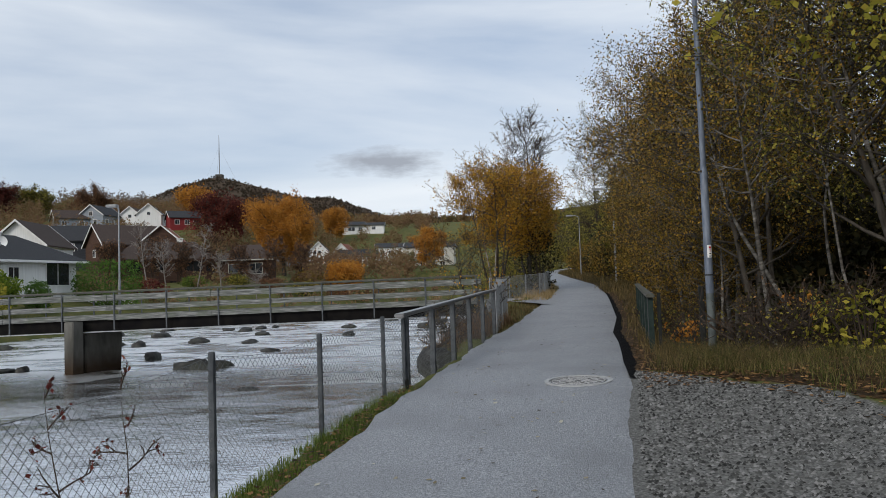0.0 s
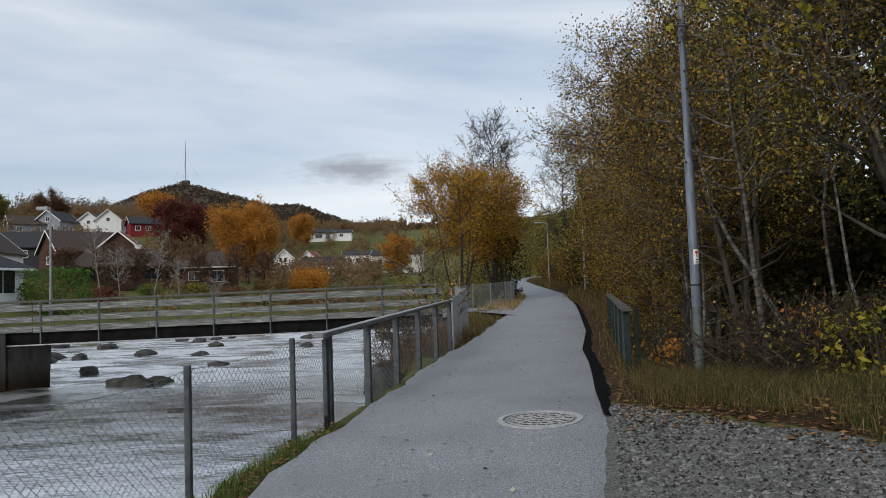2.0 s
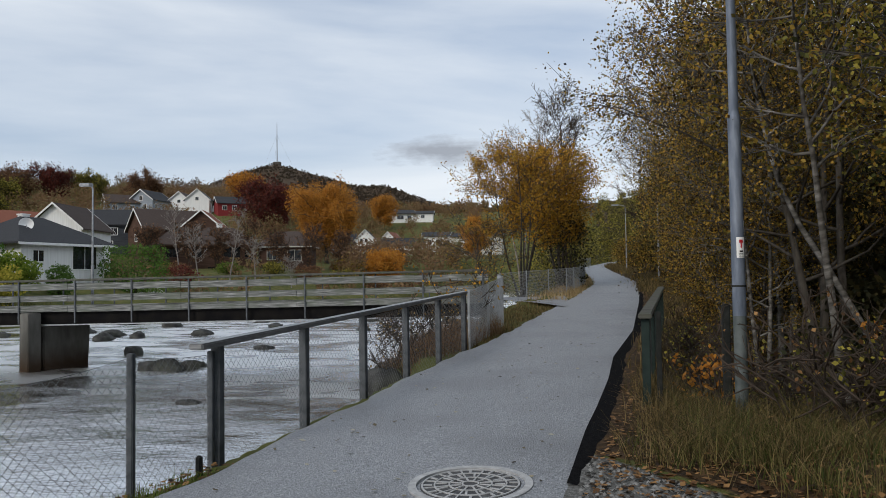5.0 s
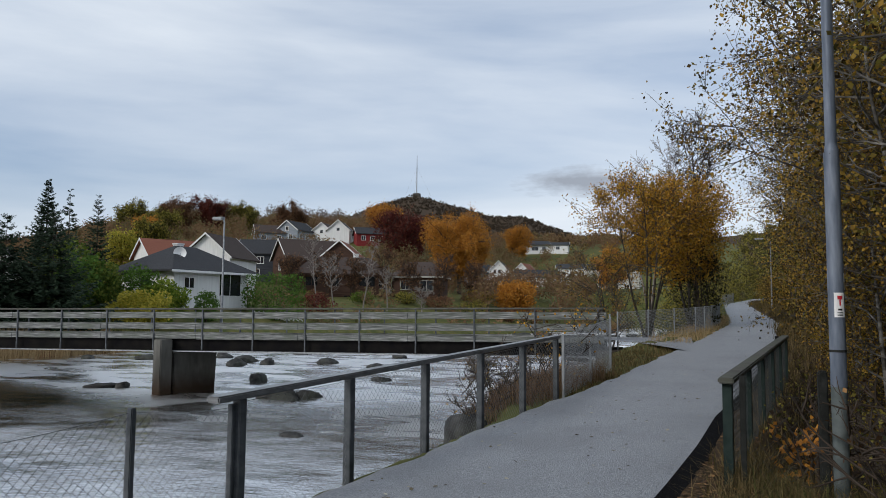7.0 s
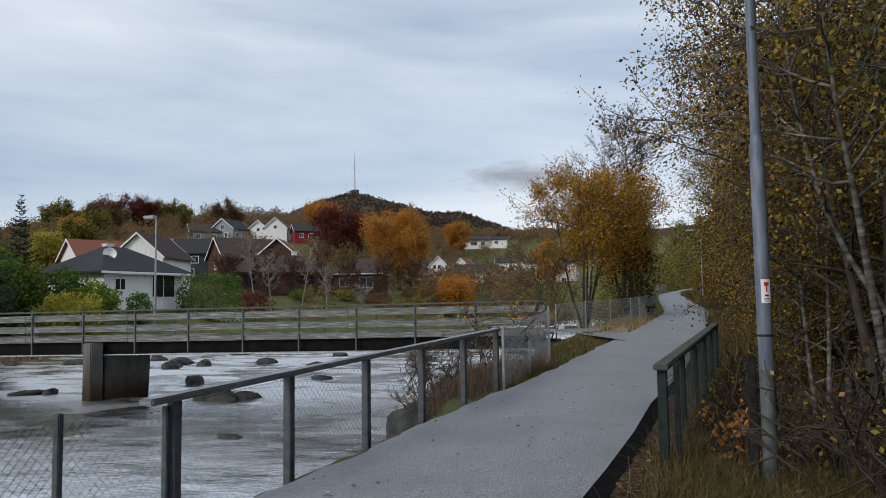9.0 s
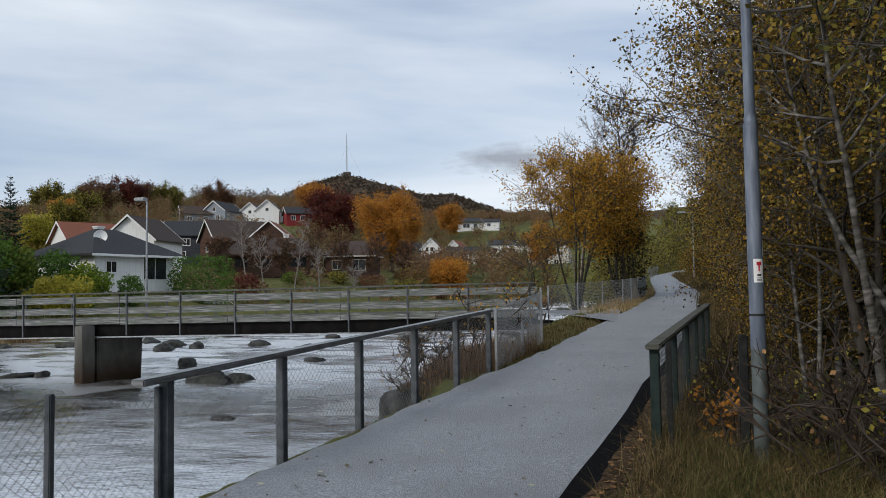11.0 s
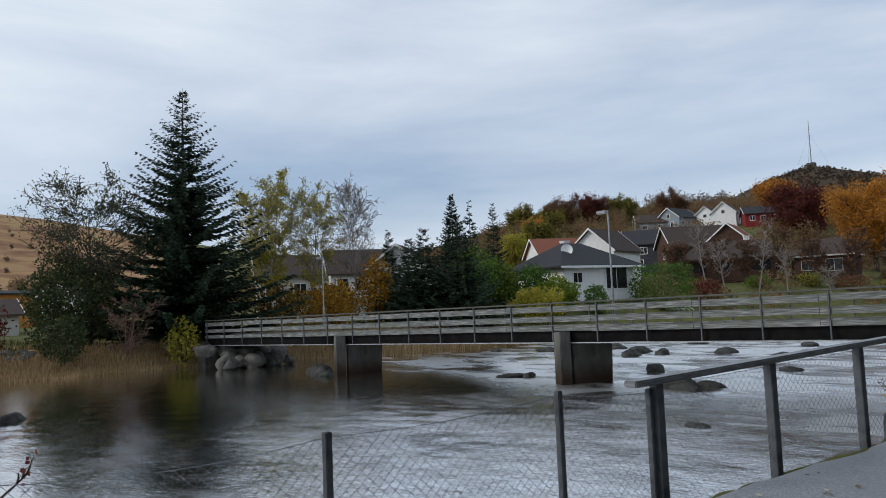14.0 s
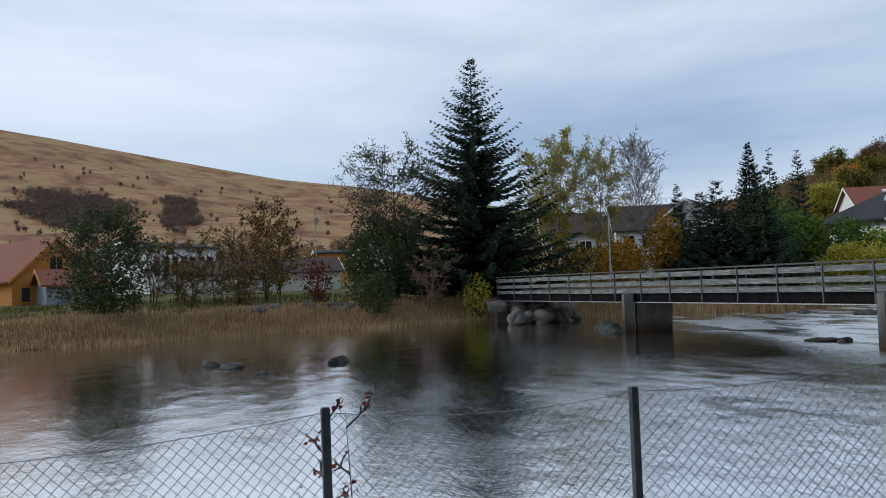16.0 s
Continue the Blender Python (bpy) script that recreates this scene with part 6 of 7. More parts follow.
def near_lamp():
    zb = gz(3.32, 10.75) - 0.05
    L = empty("street_lamp", 3.32, 10.75, zb)
    h0, h1, h2, h3 = 1.056 - zb, 3.0 - zb, 7.4 - zb, 1.45 - zb
    v, q = tubes([(0, 0, -0.3, 0, 0, h0, 0.062, 0.062)], 20)
    fast_mesh("lower_pole", v, q, mat("pole_weathered", [(0.06, 0.075, 0.075), (0.15, 0.17, 0.17)], scale=7, rough=0.6, metal=0.2, bump=0.2), L)
    v, q = tubes([(0, 0, h0, 0, 0, h1, 0.063, 0.06), (0, 0, h1, 0, 0, h1 + 0.06, 0.06, 0.046), (0, 0, h1 + 0.06, 0, 0, h2, 0.046, 0.036)], 20)
    fast_mesh("pole", v, q, POLE_BLUE, L)
    v, q = tubes([(0, 0, h2, 0.35, 0, h2 + 0.22, 0.034, 0.03), (0.35, 0, h2 + 0.22, 0.8, 0, h2 + 0.26, 0.03, 0.03)], 10)
    o = fast_mesh("arm", v, q, POLE_BLUE, L); o.rotation_euler = (0, 0, radians(180))
    o = part("lamp_head", box(bmesh.new(), 0.7, 1.35, -0.13, 0.13, h2 + 0.2, h2 + 0.32, 0.04), GALV, L); o.rotation_euler = (0, 0, radians(180))
    v, q = tubes([(0, 0, h0 + 0.28, 0, 0, h0 + 0.30, 0.066, 0.066)], 20)
    fast_mesh("band", v, q, SLEEVE, L)
    # the trail sticker, wrapped on the side that faces the path
    face = math.atan2(3.9 - 10.75, 2.05 - 3.32)
    S = new("sticker"); S.parent = L; S.location = (0, 0, 1.62 - zb)

    def wrap(name, a0, a1, z0, z1, rad, material):
        vv, n = [], 8
        for k in range(n + 1):
            a = face + a0 + (a1 - a0) * k / n
            for rr in (rad, rad + 0.0015):
                for zz in (z0, z1):
                    vv.append((rr * math.cos(a), rr * math.sin(a), zz))
        ff = []
        for k in range(n):
            b = k * 4
            ff += [(b + 2, b + 6, b + 7, b + 3), (b, b + 1, b + 5, b + 4), (b + 1, b + 3, b + 7, b + 5), (b, b + 4, b + 6, b + 2)]
        mesh_ob(name, vv, ff, material, S)
    wrap("backing", -0.25, 1.1, 0.0, 0.20, 0.0625, SIGN_WHITE)
    wrap("letter_bar", 0.15, 0.75, 0.145, 0.175, 0.0643, SIGN_RED)
    wrap("letter_stem", 0.36, 0.54, 0.095, 0.145, 0.0643, SIGN_RED)
    wrap("arrow", 0.2, 0.7, 0.055, 0.07, 0.0643, SLEEVE)
    for k in range(3):
        wrap("text_bar", 0.1, 0.8, 0.012 + 0.012 * k, 0.017 + 0.012 * k, 0.0643, GALV_DARK)
    wrap("pale_sticker", 1.2, 1.75, 0.22, 0.36, 0.0625, SIGN_WHITE)
    tagged(L, "tall galvanised lamp post with a trail sticker, beside the path", "street lamp")


near_lamp()


def stub(name, x, y, h, w, material, label, category="post"):
    o = part(name, box(bmesh.new(), -w / 2, w / 2, -w / 2, w / 2, -0.3, h, 0.012), material, None)
    o.location = (x, y, gz(x, y))
    tagged(o, label, category)


stub("wooden_post", 3.22, 10.88, 1.12, 0.075, SLEEVE, "black weathered wooden post beside the lamp post")
stub("wooden_post", 4.67, 10.55, 0.85, 0.09, SLEEVE, "old dark fence post half hidden by leaves")
stub("peg", -1.36, 8.95, 0.16, 0.05, SLEEVE, "short black peg at the edge of the asphalt")
wf = [(2.62, 11.2), (3.24, 10.97), (5.0, 10.75), (6.8, 10.6), (8.8, 10.5)]
chain_fence("wire_fence", [(x, y, gz(x, y) - 0.05) for x, y in wf], [1.0, 1.0, 1.05, 1.05, 1.05], SLEEVE, WIRE_DARK, "old sagging dark wire fence at the edge of the wood", cell=0.11, r=0.0012, sag=0.08)
gf = [(8.4, 33.0), (8.9, 36.0), (9.3, 39.0), (9.7, 42.0), (10.1, 45.0), (10.6, 49.0)]
GREEN_MESH = mat("green_net", [(0.01, 0.045, 0.04), (0.025, 0.075, 0.065)], scale=5, rough=0.7)
chain_fence("net_fence", [(x, y, gz(x, y) - 0.05) for x, y in gf], [1.6] * len(gf), GREEN_STEEL, GREEN_MESH, "dark green net fence beside the far path", cell=0.09, r=0.009, sag=0.0)


def mast():
    x, y = -363.4, 1041.0
    M = empty("radio_mast", x, y, gz(x, y) - 2)
    v, q = tubes([(0, 0, 0, 0, 0, 40, 0.75, 0.6), (0, 0, 40, 0, 0, 62, 0.6, 0.3)], 6)
    fast_mesh("mast_tower", v, q, GALV, M)
    for a in (0, 2.1, 4.2):
        v, q = tubes([(0, 0, 44, 22 * math.cos(a), 22 * math.sin(a), 0, 0.06, 0.06)], 4)
        fast_mesh("stay", v, q, GALV_DARK, M)
    boxpart("cabin", M, CONCRETE, (-5, 5, -4, 4, -2, 4.5), 0.1)
    tagged(M, "tall thin radio mast on the hill top", "mast")


mast()


def manhole():
    IRON = mat("cast_iron", [(0.30, 0.305, 0.31), (0.46, 0.465, 0.47)], scale=14, rough=0.55, metal=0.1, bump=0.3)
    IRON_DARK = mat("cast_iron_dark", [(0.05, 0.052, 0.055), (0.10, 0.10, 0.105)], scale=14, rough=0.7, metal=0.2, bump=0.3)
    zc = float(path_z(0.88, 8.3)) + 0.037
    M = empty("manhole_cover", 0.88, 8.3, zc)
    M.rotation_euler = (math.atan(0.02), -math.atan(0.03), 0.3)

    def ring(name, r0, r1, z, material, n=72):
        vv, ff = [], []
        for k in range(n):
            a = 2 * math.pi * k / n
            for rr, zz in ((r0, -0.01), (r0, z), (r1, z), (r1, -0.01)):
                vv.append((rr * math.cos(a), rr * math.sin(a), zz))
        for k in range(n):
            b, c = 4 * k, 4 * ((k + 1) % n)
            for i in range(3):
                ff.append((b + i, c + i, c + i + 1, b + i + 1))
        return mesh_ob(name, vv, ff, material, M)
    ring("frame", 0.372, 0.425, 0.010, IRON)
    ring("plate", 0.002, 0.345, 0.002, IRON_DARK)
    for r0 in (0.325, 0.24, 0.14, 0.05):
        ring("rib_ring", r0, r0 + 0.011, 0.009, IRON)
    for k in range(12):
        a = k * math.pi / 6
        o = part("rib", box(bmesh.new(), 0.066, 0.325, -0.005, 0.005, 0.0, 0.0085), IRON, M); o.rotation_euler = (0, 0, a)
    for k in range(12):
        o = part("stud_bar", box(bmesh.new(), 0.165, 0.235, -0.026, -0.012, 0.0, 0.008), IRON, M); o.rotation_euler = (0, 0, k * math.pi / 6 + 0.26)
        o = part("stud_bar", box(bmesh.new(), 0.262, 0.32, 0.022, 0.04, 0.0, 0.008), IRON, M); o.rotation_euler = (0, 0, k * math.pi / 6 + 0.2)
    tagged(M, "round cast-iron manhole cover with a ribbed pattern in the asphalt", "manhole cover")


manhole()


# ---- path edges and the branch to the bridge ----
def strip(name, ys, s0, s1, z0, z1, material, label, jag=0.05):
    v, q = [], []
    for y in ys:
        xl = float(np.interp(y, PATH_Y, PATH_X))
        e = jag * float(wob(3.0, y, 2.6)) + jag * 0.5 * float(wob(1.0, y, 7.3))
        w = float(path_w(y))
        a, b = xl + w - float(np.interp(y, [8, 10], [0.03, 0.09])), xl + w + e + float(np.interp(y, [-6, 8, 10, 14, 20, 34], [0.0, 0.02, 0.09, 0.10, 0.07, 0.04]))
        v += [(a, y, float(path_z(a, y)) + z0), (b, y, float(path_z(b, y)) + z1)]
    for k in range(len(ys) - 1):
        q.append((2 * k, 2 * k + 1, 2 * k + 3, 2 * k + 2))
    ob = fast_mesh(name, v, q, material)
    tagged(ob, label, "path edge", kind="structure")


strip("trim_edge", np.arange(8.3, 34, 0.2), WIDTH - 0.09, WIDTH, 0.041, 0.02, TAR, "black tarred edge of the asphalt path", 0.03)


def branch():
    v, q = [], []
    n = 14
    for k in range(n + 1):
        f = k / n
        x = 2.6 - 3.0 * f
        ya, yb = 26.2 + 3.3 * min(1, f * 1.25) ** 0.6, 33.6 - 1.6 * f ** 0.7
        for y in (ya, (ya + yb) / 2, yb):
            zz = float(path_z(2.2, y)) + 0.02
            v.append((x, y, zz * (1 - f) + 0.70 * f + 0.012))
    for k in range(n):
        for i in range(2):
            q.append((3 * k + i, 3 * k + i + 1, 3 * k + i + 4, 3 * k + i + 3))
    ob = fast_mesh("pavement", v, [t[::-1] for t in q], ASPHALT)
    tagged(ob, "asphalt branch turning onto the footbridge", "path", kind="structure")


branch()


# ---- stones ----
def stone(name, x, y, z, sx, sy, sz, material, label, seed, rz=0.0, category="rock"):
    bm = bmesh.new()
    bmesh.ops.create_icosphere(bm, subdivisions=3, radius=1)
    for v in bm.verts:
        n = noise.noise(v.co * 1.1 + Vector((seed * 3.1, 0, 0))) * 0.42 + noise.noise(v.co * 2.7 + Vector((0, seed * 1.7, 0))) * 0.16
        v.co *= 1 + n
        v.co = Vector((v.co.x * sx, v.co.y * sy, v.co.z * sz))
    for f in bm.faces:
        f.smooth = True
    ob = part(name, bm, material, None)
    ob.location, ob.rotation_euler = (x, y, z), (0, 0, rz)
    tagged(ob, label, category)
    return ob


WET = "dark wet rock standing in the river"
for k, (x, y, s, h) in enumerate([(-11.9, 28.6, 0.95, 0.42), (-11.0, 29.2, 0.55, 0.3), (-16.0, 33.9, 0.5, 0.42), (-27.0, 10.9, 0.55, 0.28), (-28.2, 6.9, 0.75, 0.2), (-29.3, 6.2, 0.5, 0.2), (-20.6, 29.4, 0.75, 0.2), (-19.7, 29.6, 0.42, 0.25),
                                  (-33.5, 42.7, 0.6, 0.3), (-29.9, 43.6, 0.8, 0.35), (-23.3, 44.4, 0.9, 0.4), (-22.0, 41.5, 0.7, 0.4), (-21.0, 43.2, 0.6, 0.4), (-11.0, 36.2, 0.6, 0.22), (-18.0, 45.0, 0.7, 0.35), (-14.2, 43.6, 0.6, 0.25),
                                  (-26.5, 47, 0.9, 0.4), (-31.6, 26.8, 0.75, 0.4), (-32.6, 27.2, 0.9, 0.45), (-30.2, 25.9, 0.5, 0.3), (-9.0, 48.0, 0.6, 0.3), (-16.0, 52.0, 0.8, 0.3), (-7.5, 21.5, 0.35, 0.12), (-25.3, 7.6, 0.3, 0.1)]):
    stone("rock", x, y, WATER_Z + h * 0.1, s * 0.9, s * 0.62, h * 0.8, ROCK, WET, k + 1, k * 0.7)
rng = random.Random(8)
for k in range(70):
    x, y = -14 + rng.uniform(-20, 14), rng.uniform(52, 120)
    if x < np.interp(y, SHORE_Y, SHORE_X) + 3:
        continue
    s = rng.uniform(0.25, 0.7)
    stone("rock", x, y, WATER_Z + 0.05, s * 1.5, s, s * 0.5, ROCK, "dark rock among the rapids upstream", 40 + k, rng.uniform(0, 3))
for k in range(58):
    f = rng.uniform(0, 1)
    if k < 34:
        x, y = -44.2 + rng.uniform(-0.4, 4.0), 26.0 + rng.uniform(-0.6, 4.6)
        z = -1.5 + max(0.0, (-41.6 - x)) * 0.42 + rng.uniform(0, 0.35)
        s = rng.uniform(0.3, 0.62)
    else:
        y = rng.uniform(8, 26); x = float(np.interp(y, SHORE_Y, SHORE_X)) - rng.uniform(2.5, 4.2)
        z = gz(x, y) + 0.1
        s = rng.uniform(0.2, 0.42)
    stone("boulder", x, y, z, s * 1.25, s, s * 0.8, ROCK_PALE, "pale boulder of the river bank below the footbridge", 120 + k, rng.uniform(0, 3), "boulder")
stone("boulder", -1.32, 16.5, -0.55, 0.42, 0.55, 0.42, ROCK, "mossy grey boulder on the bank behind the railing", 300, 0.4, "boulder")
stone("boulder", -1.3, 17.9, -0.6, 0.5, 0.6, 0.45, ROCK, "mossy grey boulder on the bank behind the railing", 301, 1.4, "boulder")
for k in range(16):
    y = 9.3 + k * 0.36
    x = float(np.interp(y, PATH_Y, PATH_X)) - 0.62 - 0.12 * (k % 3)
    stone("boulder", x, y, -1.35, 0.38, 0.34, 0.4, ROCK, "dark stone of the embankment under the railing", 310 + k, k, "boulder")

# whitewater upstream
FOAM = mat("foam", [(0.55, 0.57, 0.60), (0.78, 0.80, 0.82)], scale=3, rough=0.6, bump=0.6)
rng2 = np.random.default_rng(6)
fv, fq = [], []
for k in range(170):
    y = rng2.uniform(68, 128); x = rng2.uniform(-26, 2)
    if x < np.interp(y, SHORE_Y, SHORE_X) + 3 or x > np.interp(y, PATH_Y, PATH_X) - 6:
        continue
    L, w, n = rng2.uniform(0.5, 2.2), rng2.uniform(0.06, 0.22), 7
    b = len(fv)
    for i in range(n):
        f = i / (n - 1)
        ww = w * math.sin(math.pi * min(0.97, max(0.03, f))) * rng2.uniform(0.6, 1.2)
        zc = WATER_Z + 0.03 + 0.1 * math.sin(math.pi * f)
        cy = y + 0.3 * math.sin(f * 5 + k)
        fv += [(x + L * (f - 0.5), cy - ww, WATER_Z + 0.01), (x + L * (f - 0.5), cy, zc), (x + L * (f - 0.5), cy + ww, WATER_Z + 0.01)]
    for i in range(n - 1):
        for j in range(2):
            fq.append((b + 3 * i + j, b + 3 * i + 3 + j, b + 3 * i + 4 + j, b + 3 * i + 1 + j))
tagged(fast_mesh("whitewater", fv, fq, FOAM), "white foam on the rapids upstream", "foam", kind="stuff")

# ---- grass, reeds and fallen leaves ----
rg = np.random.default_rng(17)


def side_points(n, y0, y1, s0, s1):
    y = rg.uniform(y0, y1, n)
    s = rg.uniform(s0, s1, n)
    return np.interp(y, PATH_Y, PATH_X) + s - np.where(s > 1.4, WIDTH - path_w(y), 0), y


x, y = side_points(950, -4, 8.9, -0.6, 0.05)
blades("verge_grass", on_ground(x, y), 0.11, 14, GRASS_GREEN, "green grass along the foot of the chain-link fence", "grass", 2, 0.06, 0.004, 0.7)
x, y = side_points(230, 8.7, 12.2, WIDTH + 0.75, WIDTH + 4.5)
blades("tall_grass", on_ground(x, y), 0.30, 18, GRASS_BLADE, "long tangled grass at the edge of the wood", "grass", 3, 0.09, 0.003, 1.5)
x, y = side_points(620, 2, 9.6, WIDTH + 0.3, WIDTH + 6.0)
k = (x - np.interp(y, PATH_Y, PATH_X) - path_w(y)) > gravel_edge(y) + rg.uniform(0, 0.5, len(x))
blades("tall_grass", on_ground(x[k], y[k]), 0.22, 18, GRASS_BLADE, "long green grass beside the gravel", "grass", 4, 0.10, 0.004, 1.3)
x, y = side_points(520, 4, 9.6, WIDTH + 0.9, WIDTH + 6.0)
k = (x - np.interp(y, PATH_Y, PATH_X) - path_w(y)) > gravel_edge(y) + rg.uniform(0.1, 0.9, len(x))
blades("dry_grass", on_ground(x[k], y[k]), 0.26, 12, SEDGE, "bent yellowed grass beside the gravel", "grass", 14, 0.12, 0.003, 1.8)
x, y = side_points(420, 8.7, 12.4, WIDTH + 0.4, WIDTH + 2.2)
blades("dry_grass", on_ground(x, y), 0.28, 14, SEDGE, "yellowed dry grass around the lamp post", "grass", 5, 0.08, 0.0028, 1.8)
x, y = side_points(500, 12, 34, WIDTH + 0.3, WIDTH + 2.4)
blades("dry_grass", on_ground(x, y), 0.26, 12, SEDGE, "yellowed grass along the path", "grass", 6, 0.12, 0.006, 0.9)
x, y = side_points(900, 32, 100, WIDTH + 0.15, WIDTH + 4.5)
blades("tall_grass", on_ground(x, y), 0.42, 16, SEDGE, "rough yellowed grass beside the far path", "grass", 21, 0.2, 0.012, 0.8)
x, y = side_points(260, 16.3, 21.0, -1.7, -0.3)
blades("bank_grass", on_ground(x, y), 0.45, 16, SEDGE_BROWN, "brown dry grass on the bank behind the railing", "grass", 7, 0.10, 0.005, 0.5)
x, y = side_points(420, 18, 29, -1.4, -0.1)
blades("bank_grass", on_ground(x, y), 0.15, 10, SEDGE, "short grass between path and fence", "grass", 8, 0.12, 0.006, 0.7)
x, y = side_points(300, 30, 60, -1.6, -0.1)
blades("bank_grass", on_ground(x, y), 0.25, 14, DRY_GRASS, "dry grass below the far wire fence", "grass", 9, 0.15, 0.01, 0.7)
y = rg.uniform(-14, 27, 2600); x = np.interp(y, SHORE_Y, SHORE_X) - rg.uniform(-0.2, 3.4, 2600) + 0.5 * wob(np.full(2600, -43.0), y, 0.5)
blades("reeds", on_ground(x, y), 0.42, 18, DRY_GRASS, "tall tan reeds along the far shore", "reeds", 10, 0.2, 0.016, 0.35)
y = rg.uniform(31, 50, 1500); x = np.interp(y, SHORE_Y, SHORE_X) - rg.uniform(-0.2, 6, 1500)
blades("reeds", on_ground(x, y), 0.75, 16, DRY_GRASS, "tan reeds on the spit beyond the footbridge", "reeds", 11, 0.2, 0.018, 0.35)
y = rg.uniform(-20, 60, 1400); x = np.interp(y, SHORE_Y, SHORE_X) - rg.uniform(3.4, 14, 1400)
blades("meadow_grass", on_ground(x, y), 0.4, 14, GRASS_BLADE, "rough grass on the far bank", "grass", 12, 0.3, 0.02, 0.5)


def fallen(name, x, y, z, size, material, label, seed):
    r = np.random.default_rng(seed)
    n = len(x)
    a = r.uniform(0, 6.28, n)
    d = np.stack([np.cos(a), np.sin(a), r.uniform(-0.15, 0.3, n)], 1)
    s = np.stack([-np.sin(a), np.cos(a), r.uniform(-0.3, 0.3, n)], 1)
    L = (size * r.uniform(0.5, 1.3, n))[:, None]
    p = np.stack([x, y, z + 0.008], 1)
    v = np.stack([p, p + d * L * 0.5 + s * L * 0.34, p + d * L, p + d * L * 0.5 - s * L * 0.34], axis=1).reshape(-1, 3)
    tagged(fast_mesh(name, v, np.arange(4 * n).reshape(-1, 4), material), label, "leaves", kind="stuff")


x, y = side_points(1900, -4, 9.2, -0.32, 0.18)
fallen("fallen_leaves", x, y, np.maximum(ground(x, y)[0], path_z(x, y) - 0.04) + 0.02, 0.06, LITTER, "brown fallen leaves along the fence side of the path", 1)
x, y = side_points(2600, 7.6, 12.5, WIDTH + 0.1, WIDTH + 2.0)
fallen("fallen_leaves", x, y, ground(x, y)[0], 0.055, LITTER, "brown fallen leaves beside the tarred edge", 2)
x, y = side_points(5200, 1, 9.4, WIDTH + 0.1, WIDTH + 4.6)
k = np.abs(x - np.interp(y, PATH_Y, PATH_X) - path_w(y) - gravel_edge(y)) < 0.28
x, y = x[k], y[k]
fallen("fallen_leaves", x, y, ground(x, y)[0], 0.07, LITTER, "brown fallen leaves along the gravel", 3)
x, y = side_points(5200, 3, 10.5, WIDTH + 0.9, WIDTH + 6.0)
k = (x - np.interp(y, PATH_Y, PATH_X) - path_w(y)) > gravel_edge(y) + 0.1
fallen("fallen_leaves", x[k], y[k], ground(x[k], y[k])[0] + 0.03, 0.07, LITTER, "brown leaf litter under the trees", 7)
x, y = side_points(2400, 12.5, 40, WIDTH + 0.1, WIDTH + 2.6)
fallen("fallen_leaves", x, y, ground(x, y)[0], 0.08, LITTER, "brown fallen leaves at the edge of the wood", 4)
x, y = side_points(420, -1, 26, 0.15, WIDTH - 0.2)
PALE_LEAF = leaf_mat("pale_leaf", [(0.04, 0.03, 0.02), (0.22, 0.19, 0.12), (0.42, 0.40, 0.33)], through_light=0.05, share=0.95)
fallen("path_leaves", x, y, path_z(x, y) + 0.035, 0.055, PALE_LEAF, "scattered pale and dark leaves on the asphalt", 5)
x, y = side_points(900, 19, 30, -1.6, 0.05)
fallen("fallen_leaves", x, y, np.maximum(ground(x, y)[0], path_z(x, y) - 0.04), 0.08, LITTER, "fallen leaves on the grass by the bridge fence", 6)

# gravel lying loose on the shoulder
GRAVEL = mat("gravel", [(0.02, 0.02, 0.019), (0.08, 0.08, 0.076), (0.23, 0.228, 0.222)], scale=30, rough=0.9, island=0.85)
n = 30000
x, y = side_points(n, 1.0, 9.0, WIDTH + 0.05, WIDTH + 4.2)
k = (x - np.interp(y, PATH_Y, PATH_X) - path_w(y)) < gravel_edge(y)
x, y = x[k], y[k]
n = len(x)
z = ground(x, y)[0]
r = rg.uniform(0.006, 0.024, n)
oct_v = np.array([(1, 0, 0), (0, 1, 0), (-1, 0, 0), (0, -1, 0), (0, 0, 0.8), (0, 0, -0.8)])
jit = rg.uniform(0.6, 1.3, (n, 6, 1))
v = np.stack([x, y, z], 1)[:, None, :] + oct_v[None] * jit * r[:, None, None]
tri = np.array([(0, 1, 4), (1, 2, 4), (2, 3, 4), (3, 0, 4)])
f = (np.arange(n)[:, None, None] * 6 + tri[None]).reshape(-1, 3)
tagged(fast_mesh("gravel", v.reshape(-1, 3), f, GRAVEL), "loose grey gravel on the shoulder of the path", "gravel", kind="stuff")

# weeds and brush
leafy("maple_sapling", 3.30, 12.25, 0.85, LEAF_ORANGE, TWIG, "small maple sapling with orange leaves by the railing", seed=240, leaves=110, size=0.075, clear=0.4, spread=0.35, limbs=12, subs=3, twigs=2, r0=0.010, stems=2, fan=0.15, category="sapling", scatter=0.04)
leafy("maple_sapling", 4.57, 10.45, 1.0, LEAF_ORANGE, TWIG, "thin maple sapling with orange leaves by the old post", seed=241, leaves=40, size=0.10, clear=0.6, spread=0.3, limbs=10, subs=3, twigs=2, r0=0.010, stems=1, fan=0.1, category="sapling", scatter=0.04)
shrub("bush", 5.56, 11.01, (0.7, 0.5), 0.95, LEAF_LIME, "low bush with fresh broad green leaves by the verge", seed=242, leaves=380, size=0.10, hollow=0.5)
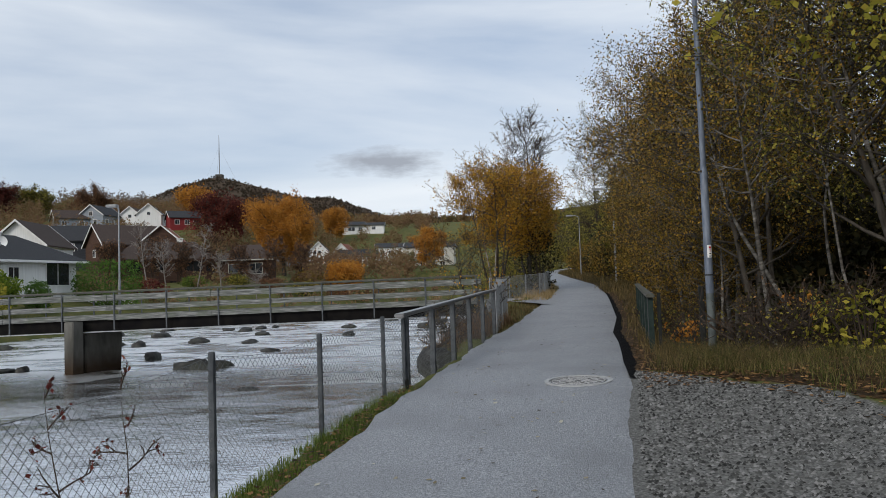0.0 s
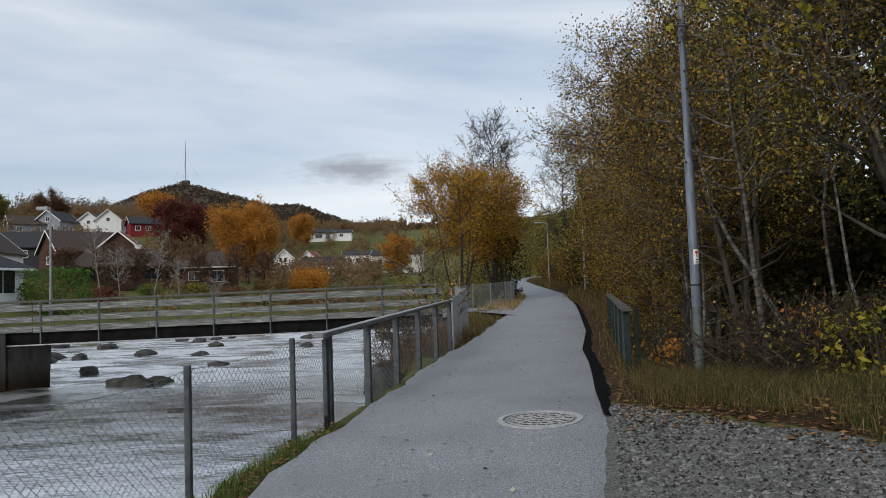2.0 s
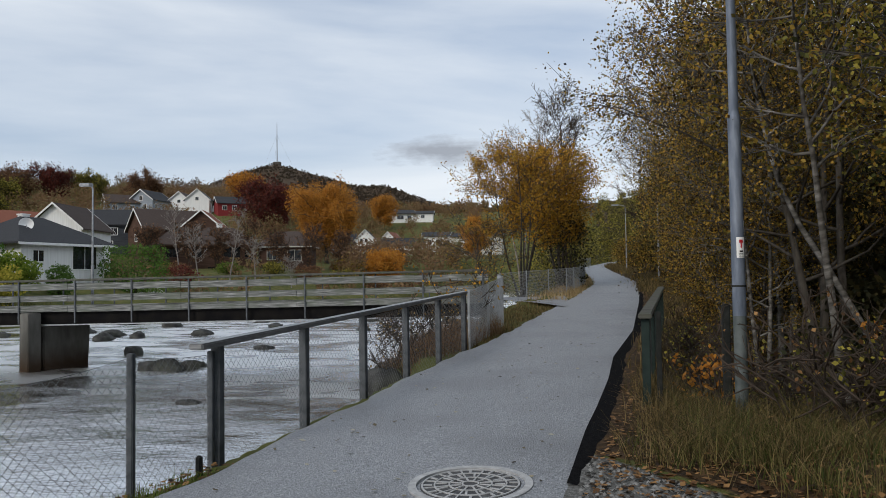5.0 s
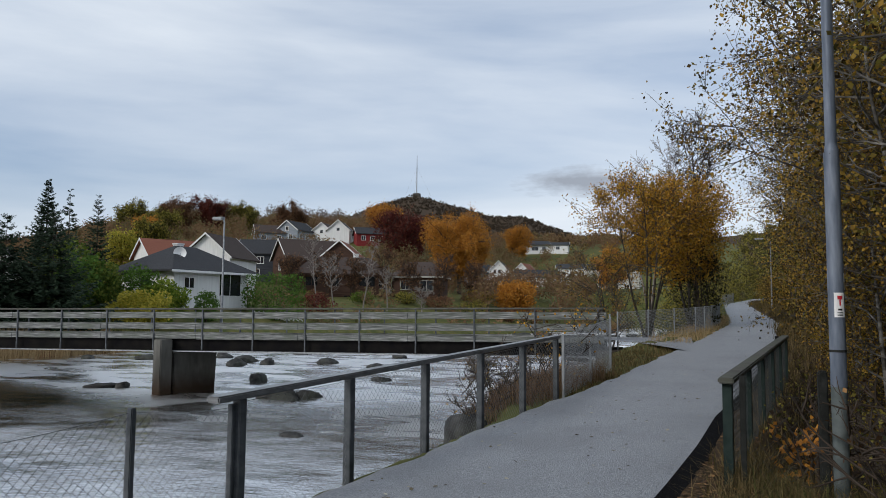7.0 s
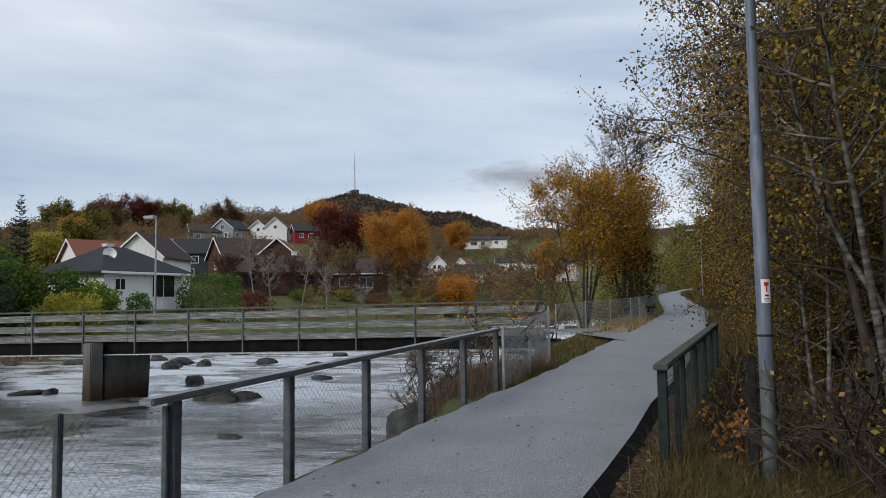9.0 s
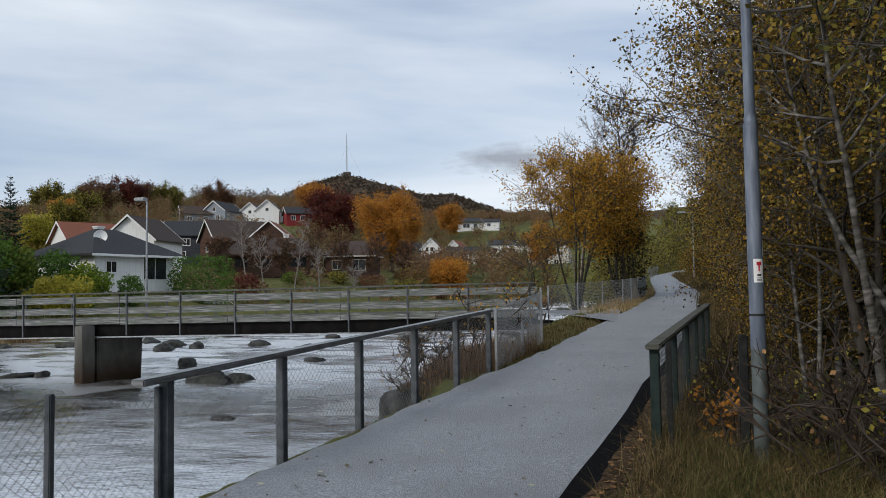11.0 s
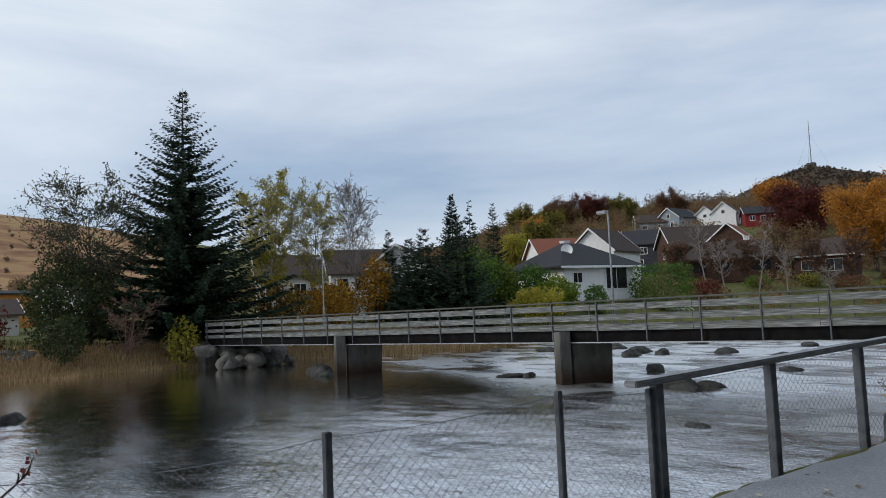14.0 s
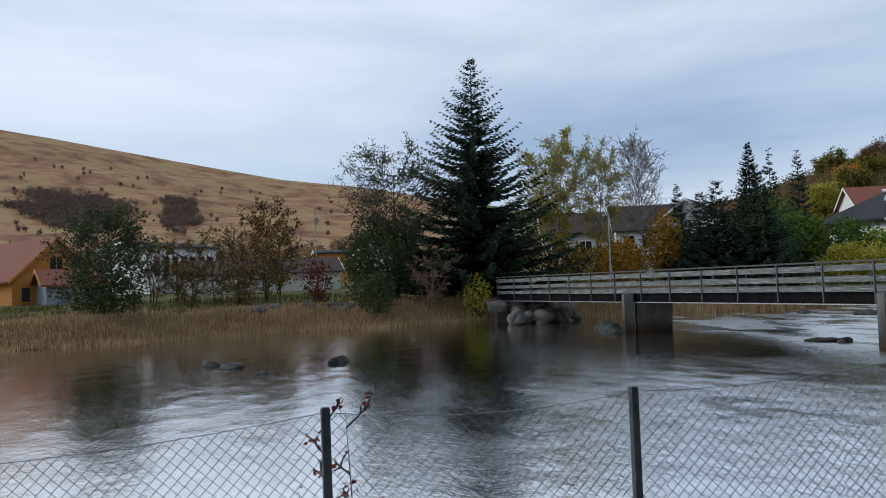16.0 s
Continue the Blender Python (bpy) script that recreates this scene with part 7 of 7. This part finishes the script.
leafy("rose_shrub", -3.5, 5.0, 2.25, LEAF_RED, TWIG, "thin leafless rose shrub with a few dark leaves at the fence", seed=201, leaves=130, size=0.05, clear=0.3, spread=0.28, limbs=14, subs=3, twigs=2, r0=0.013, stems=2, fan=0.06, z=-1.45, category="bush", scatter=0.02)
for k, (x, y, h) in enumerate([(-1.1, 16.6, 1.0), (-1.0, 17.4, 1.1), (-0.7, 18.2, 0.9), (-1.35, 17.6, 1.1)]):
    leafy("bramble", x, y, h, LEAF_OCHRE, TWIG, "brown leafless brushwood behind the railing", seed=210 + k, leaves=120, size=0.05, clear=0.05, spread=0.6, limbs=26, subs=4, twigs=3, r0=0.012, stems=6, fan=0.4, category="bush", scatter=0.03)
leafy("sapling", -0.25, 19.2, 1.7, LEAF_GOLD, TWIG, "small yellow-leaved sapling by the wire fence", seed=220, leaves=160, size=0.07, clear=0.15, spread=0.6, limbs=20, subs=4, twigs=2, r0=0.015, stems=2, fan=0.2, category="tree")
for k, (x, y, h) in enumerate([(3.9, 12.6, 1.0), (4.4, 11.8, 1.3), (5.4, 11.2, 1.2), (4.0, 14.2, 1.2), (6.6, 9.6, 1.3), (4.6, 10.2, 0.9), (7.4, 8.4, 1.2), (4.2, 16.5, 1.2), (4.8, 19, 1.2)]):
    leafy("bramble", x, y, h, LEAF_OLIVE, TWIG, "tangled bramble and bare stems at the wood's edge", seed=230 + k, leaves=420, size=0.055, clear=0.05, spread=0.8, limbs=30, subs=4, twigs=3, r0=0.012, stems=6, fan=0.5, category="bush", scatter=0.06)

for k, (x, y, h) in enumerate([(3.75, 10.1, 1.2), (4.2, 9.7, 1.0), (4.0, 11.6, 1.3), (4.9, 10.6, 1.5), (5.6, 9.9, 1.3), (4.1, 12.9, 1.4), (4.5, 13.4, 1.6)]):
    stems = leafy("dead_stems", x, y, h, LITTER, TWIG, "dead bent stems and bare twigs at the wood's edge", seed=250 + k, leaves=90, size=0.05, clear=0.05, spread=0.7, limbs=22, subs=4, twigs=2, r0=0.010, stems=7, fan=0.7, category="weeds", scatter=0.04)
    for c in stems.children:
        tagged(c, kind="stuff")
# a pale satellite dish on the bungalow
def dish():
    D = empty("satellite_dish", -45.9, 68.0, 6.9)
    v, q = tubes([(0, 0, -1.4, 0, 0, 0.2, 0.03, 0.03)], 8)
    fast_mesh("mast", v, q, GALV, D)
    bm = bmesh.new()
    bmesh.ops.create_uvsphere(bm, u_segments=20, v_segments=12, radius=0.9)
    bmesh.ops.delete(bm, geom=[p for p in bm.verts if p.co.z > -0.55], context="VERTS")
    bmesh.ops.solidify(bm, geom=bm.faces[:], thickness=0.02)
    o = part("bowl", bm, TRIM, D)
    o.matrix_basis = pose(0.2, -0.25, 0.45, 75, 0, 40)
    tagged(D, "pale satellite dish above the bungalow's roof", "satellite dish")


dish()

# garden things across the river
def goal():
    G = empty("football_goal", -46.8, 56.8, gz(-46.8, 56.8), 35)
    for a, b in (((-0.75, 0, 0), (-0.75, 0, 1.2)), ((0.75, 0, 0), (0.75, 0, 1.2)), ((-0.75, 0, 1.2), (0.75, 0, 1.2))):
        v, q = tubes([(*a, *b, 0.045, 0.045)], 8)
        fast_mesh("goal_post", v, q, TRIM, G)
    tagged(G, "small white football goal on the lawn", "goal")


goal()
lat = empty("lattice_fence", -38.0, 74.2, gz(-38.0, 74.2), 28)
for k in range(9):
    o = boxpart("slat", lat, TRIM, (-0.9, 0.9, -0.02, 0.02, -0.04, 0.04)); o.matrix_basis = pose(-1.8 + k * 0.45, 0, 0.42, 0, 35, 0)
for zz in (0.1, 0.75):
    boxpart("rail", lat, TRIM, (-2.4, 2.4, -0.055, -0.022, zz - 0.04, zz + 0.04))
tagged(lat, "white wooden lattice fence before the hedge", "fence")
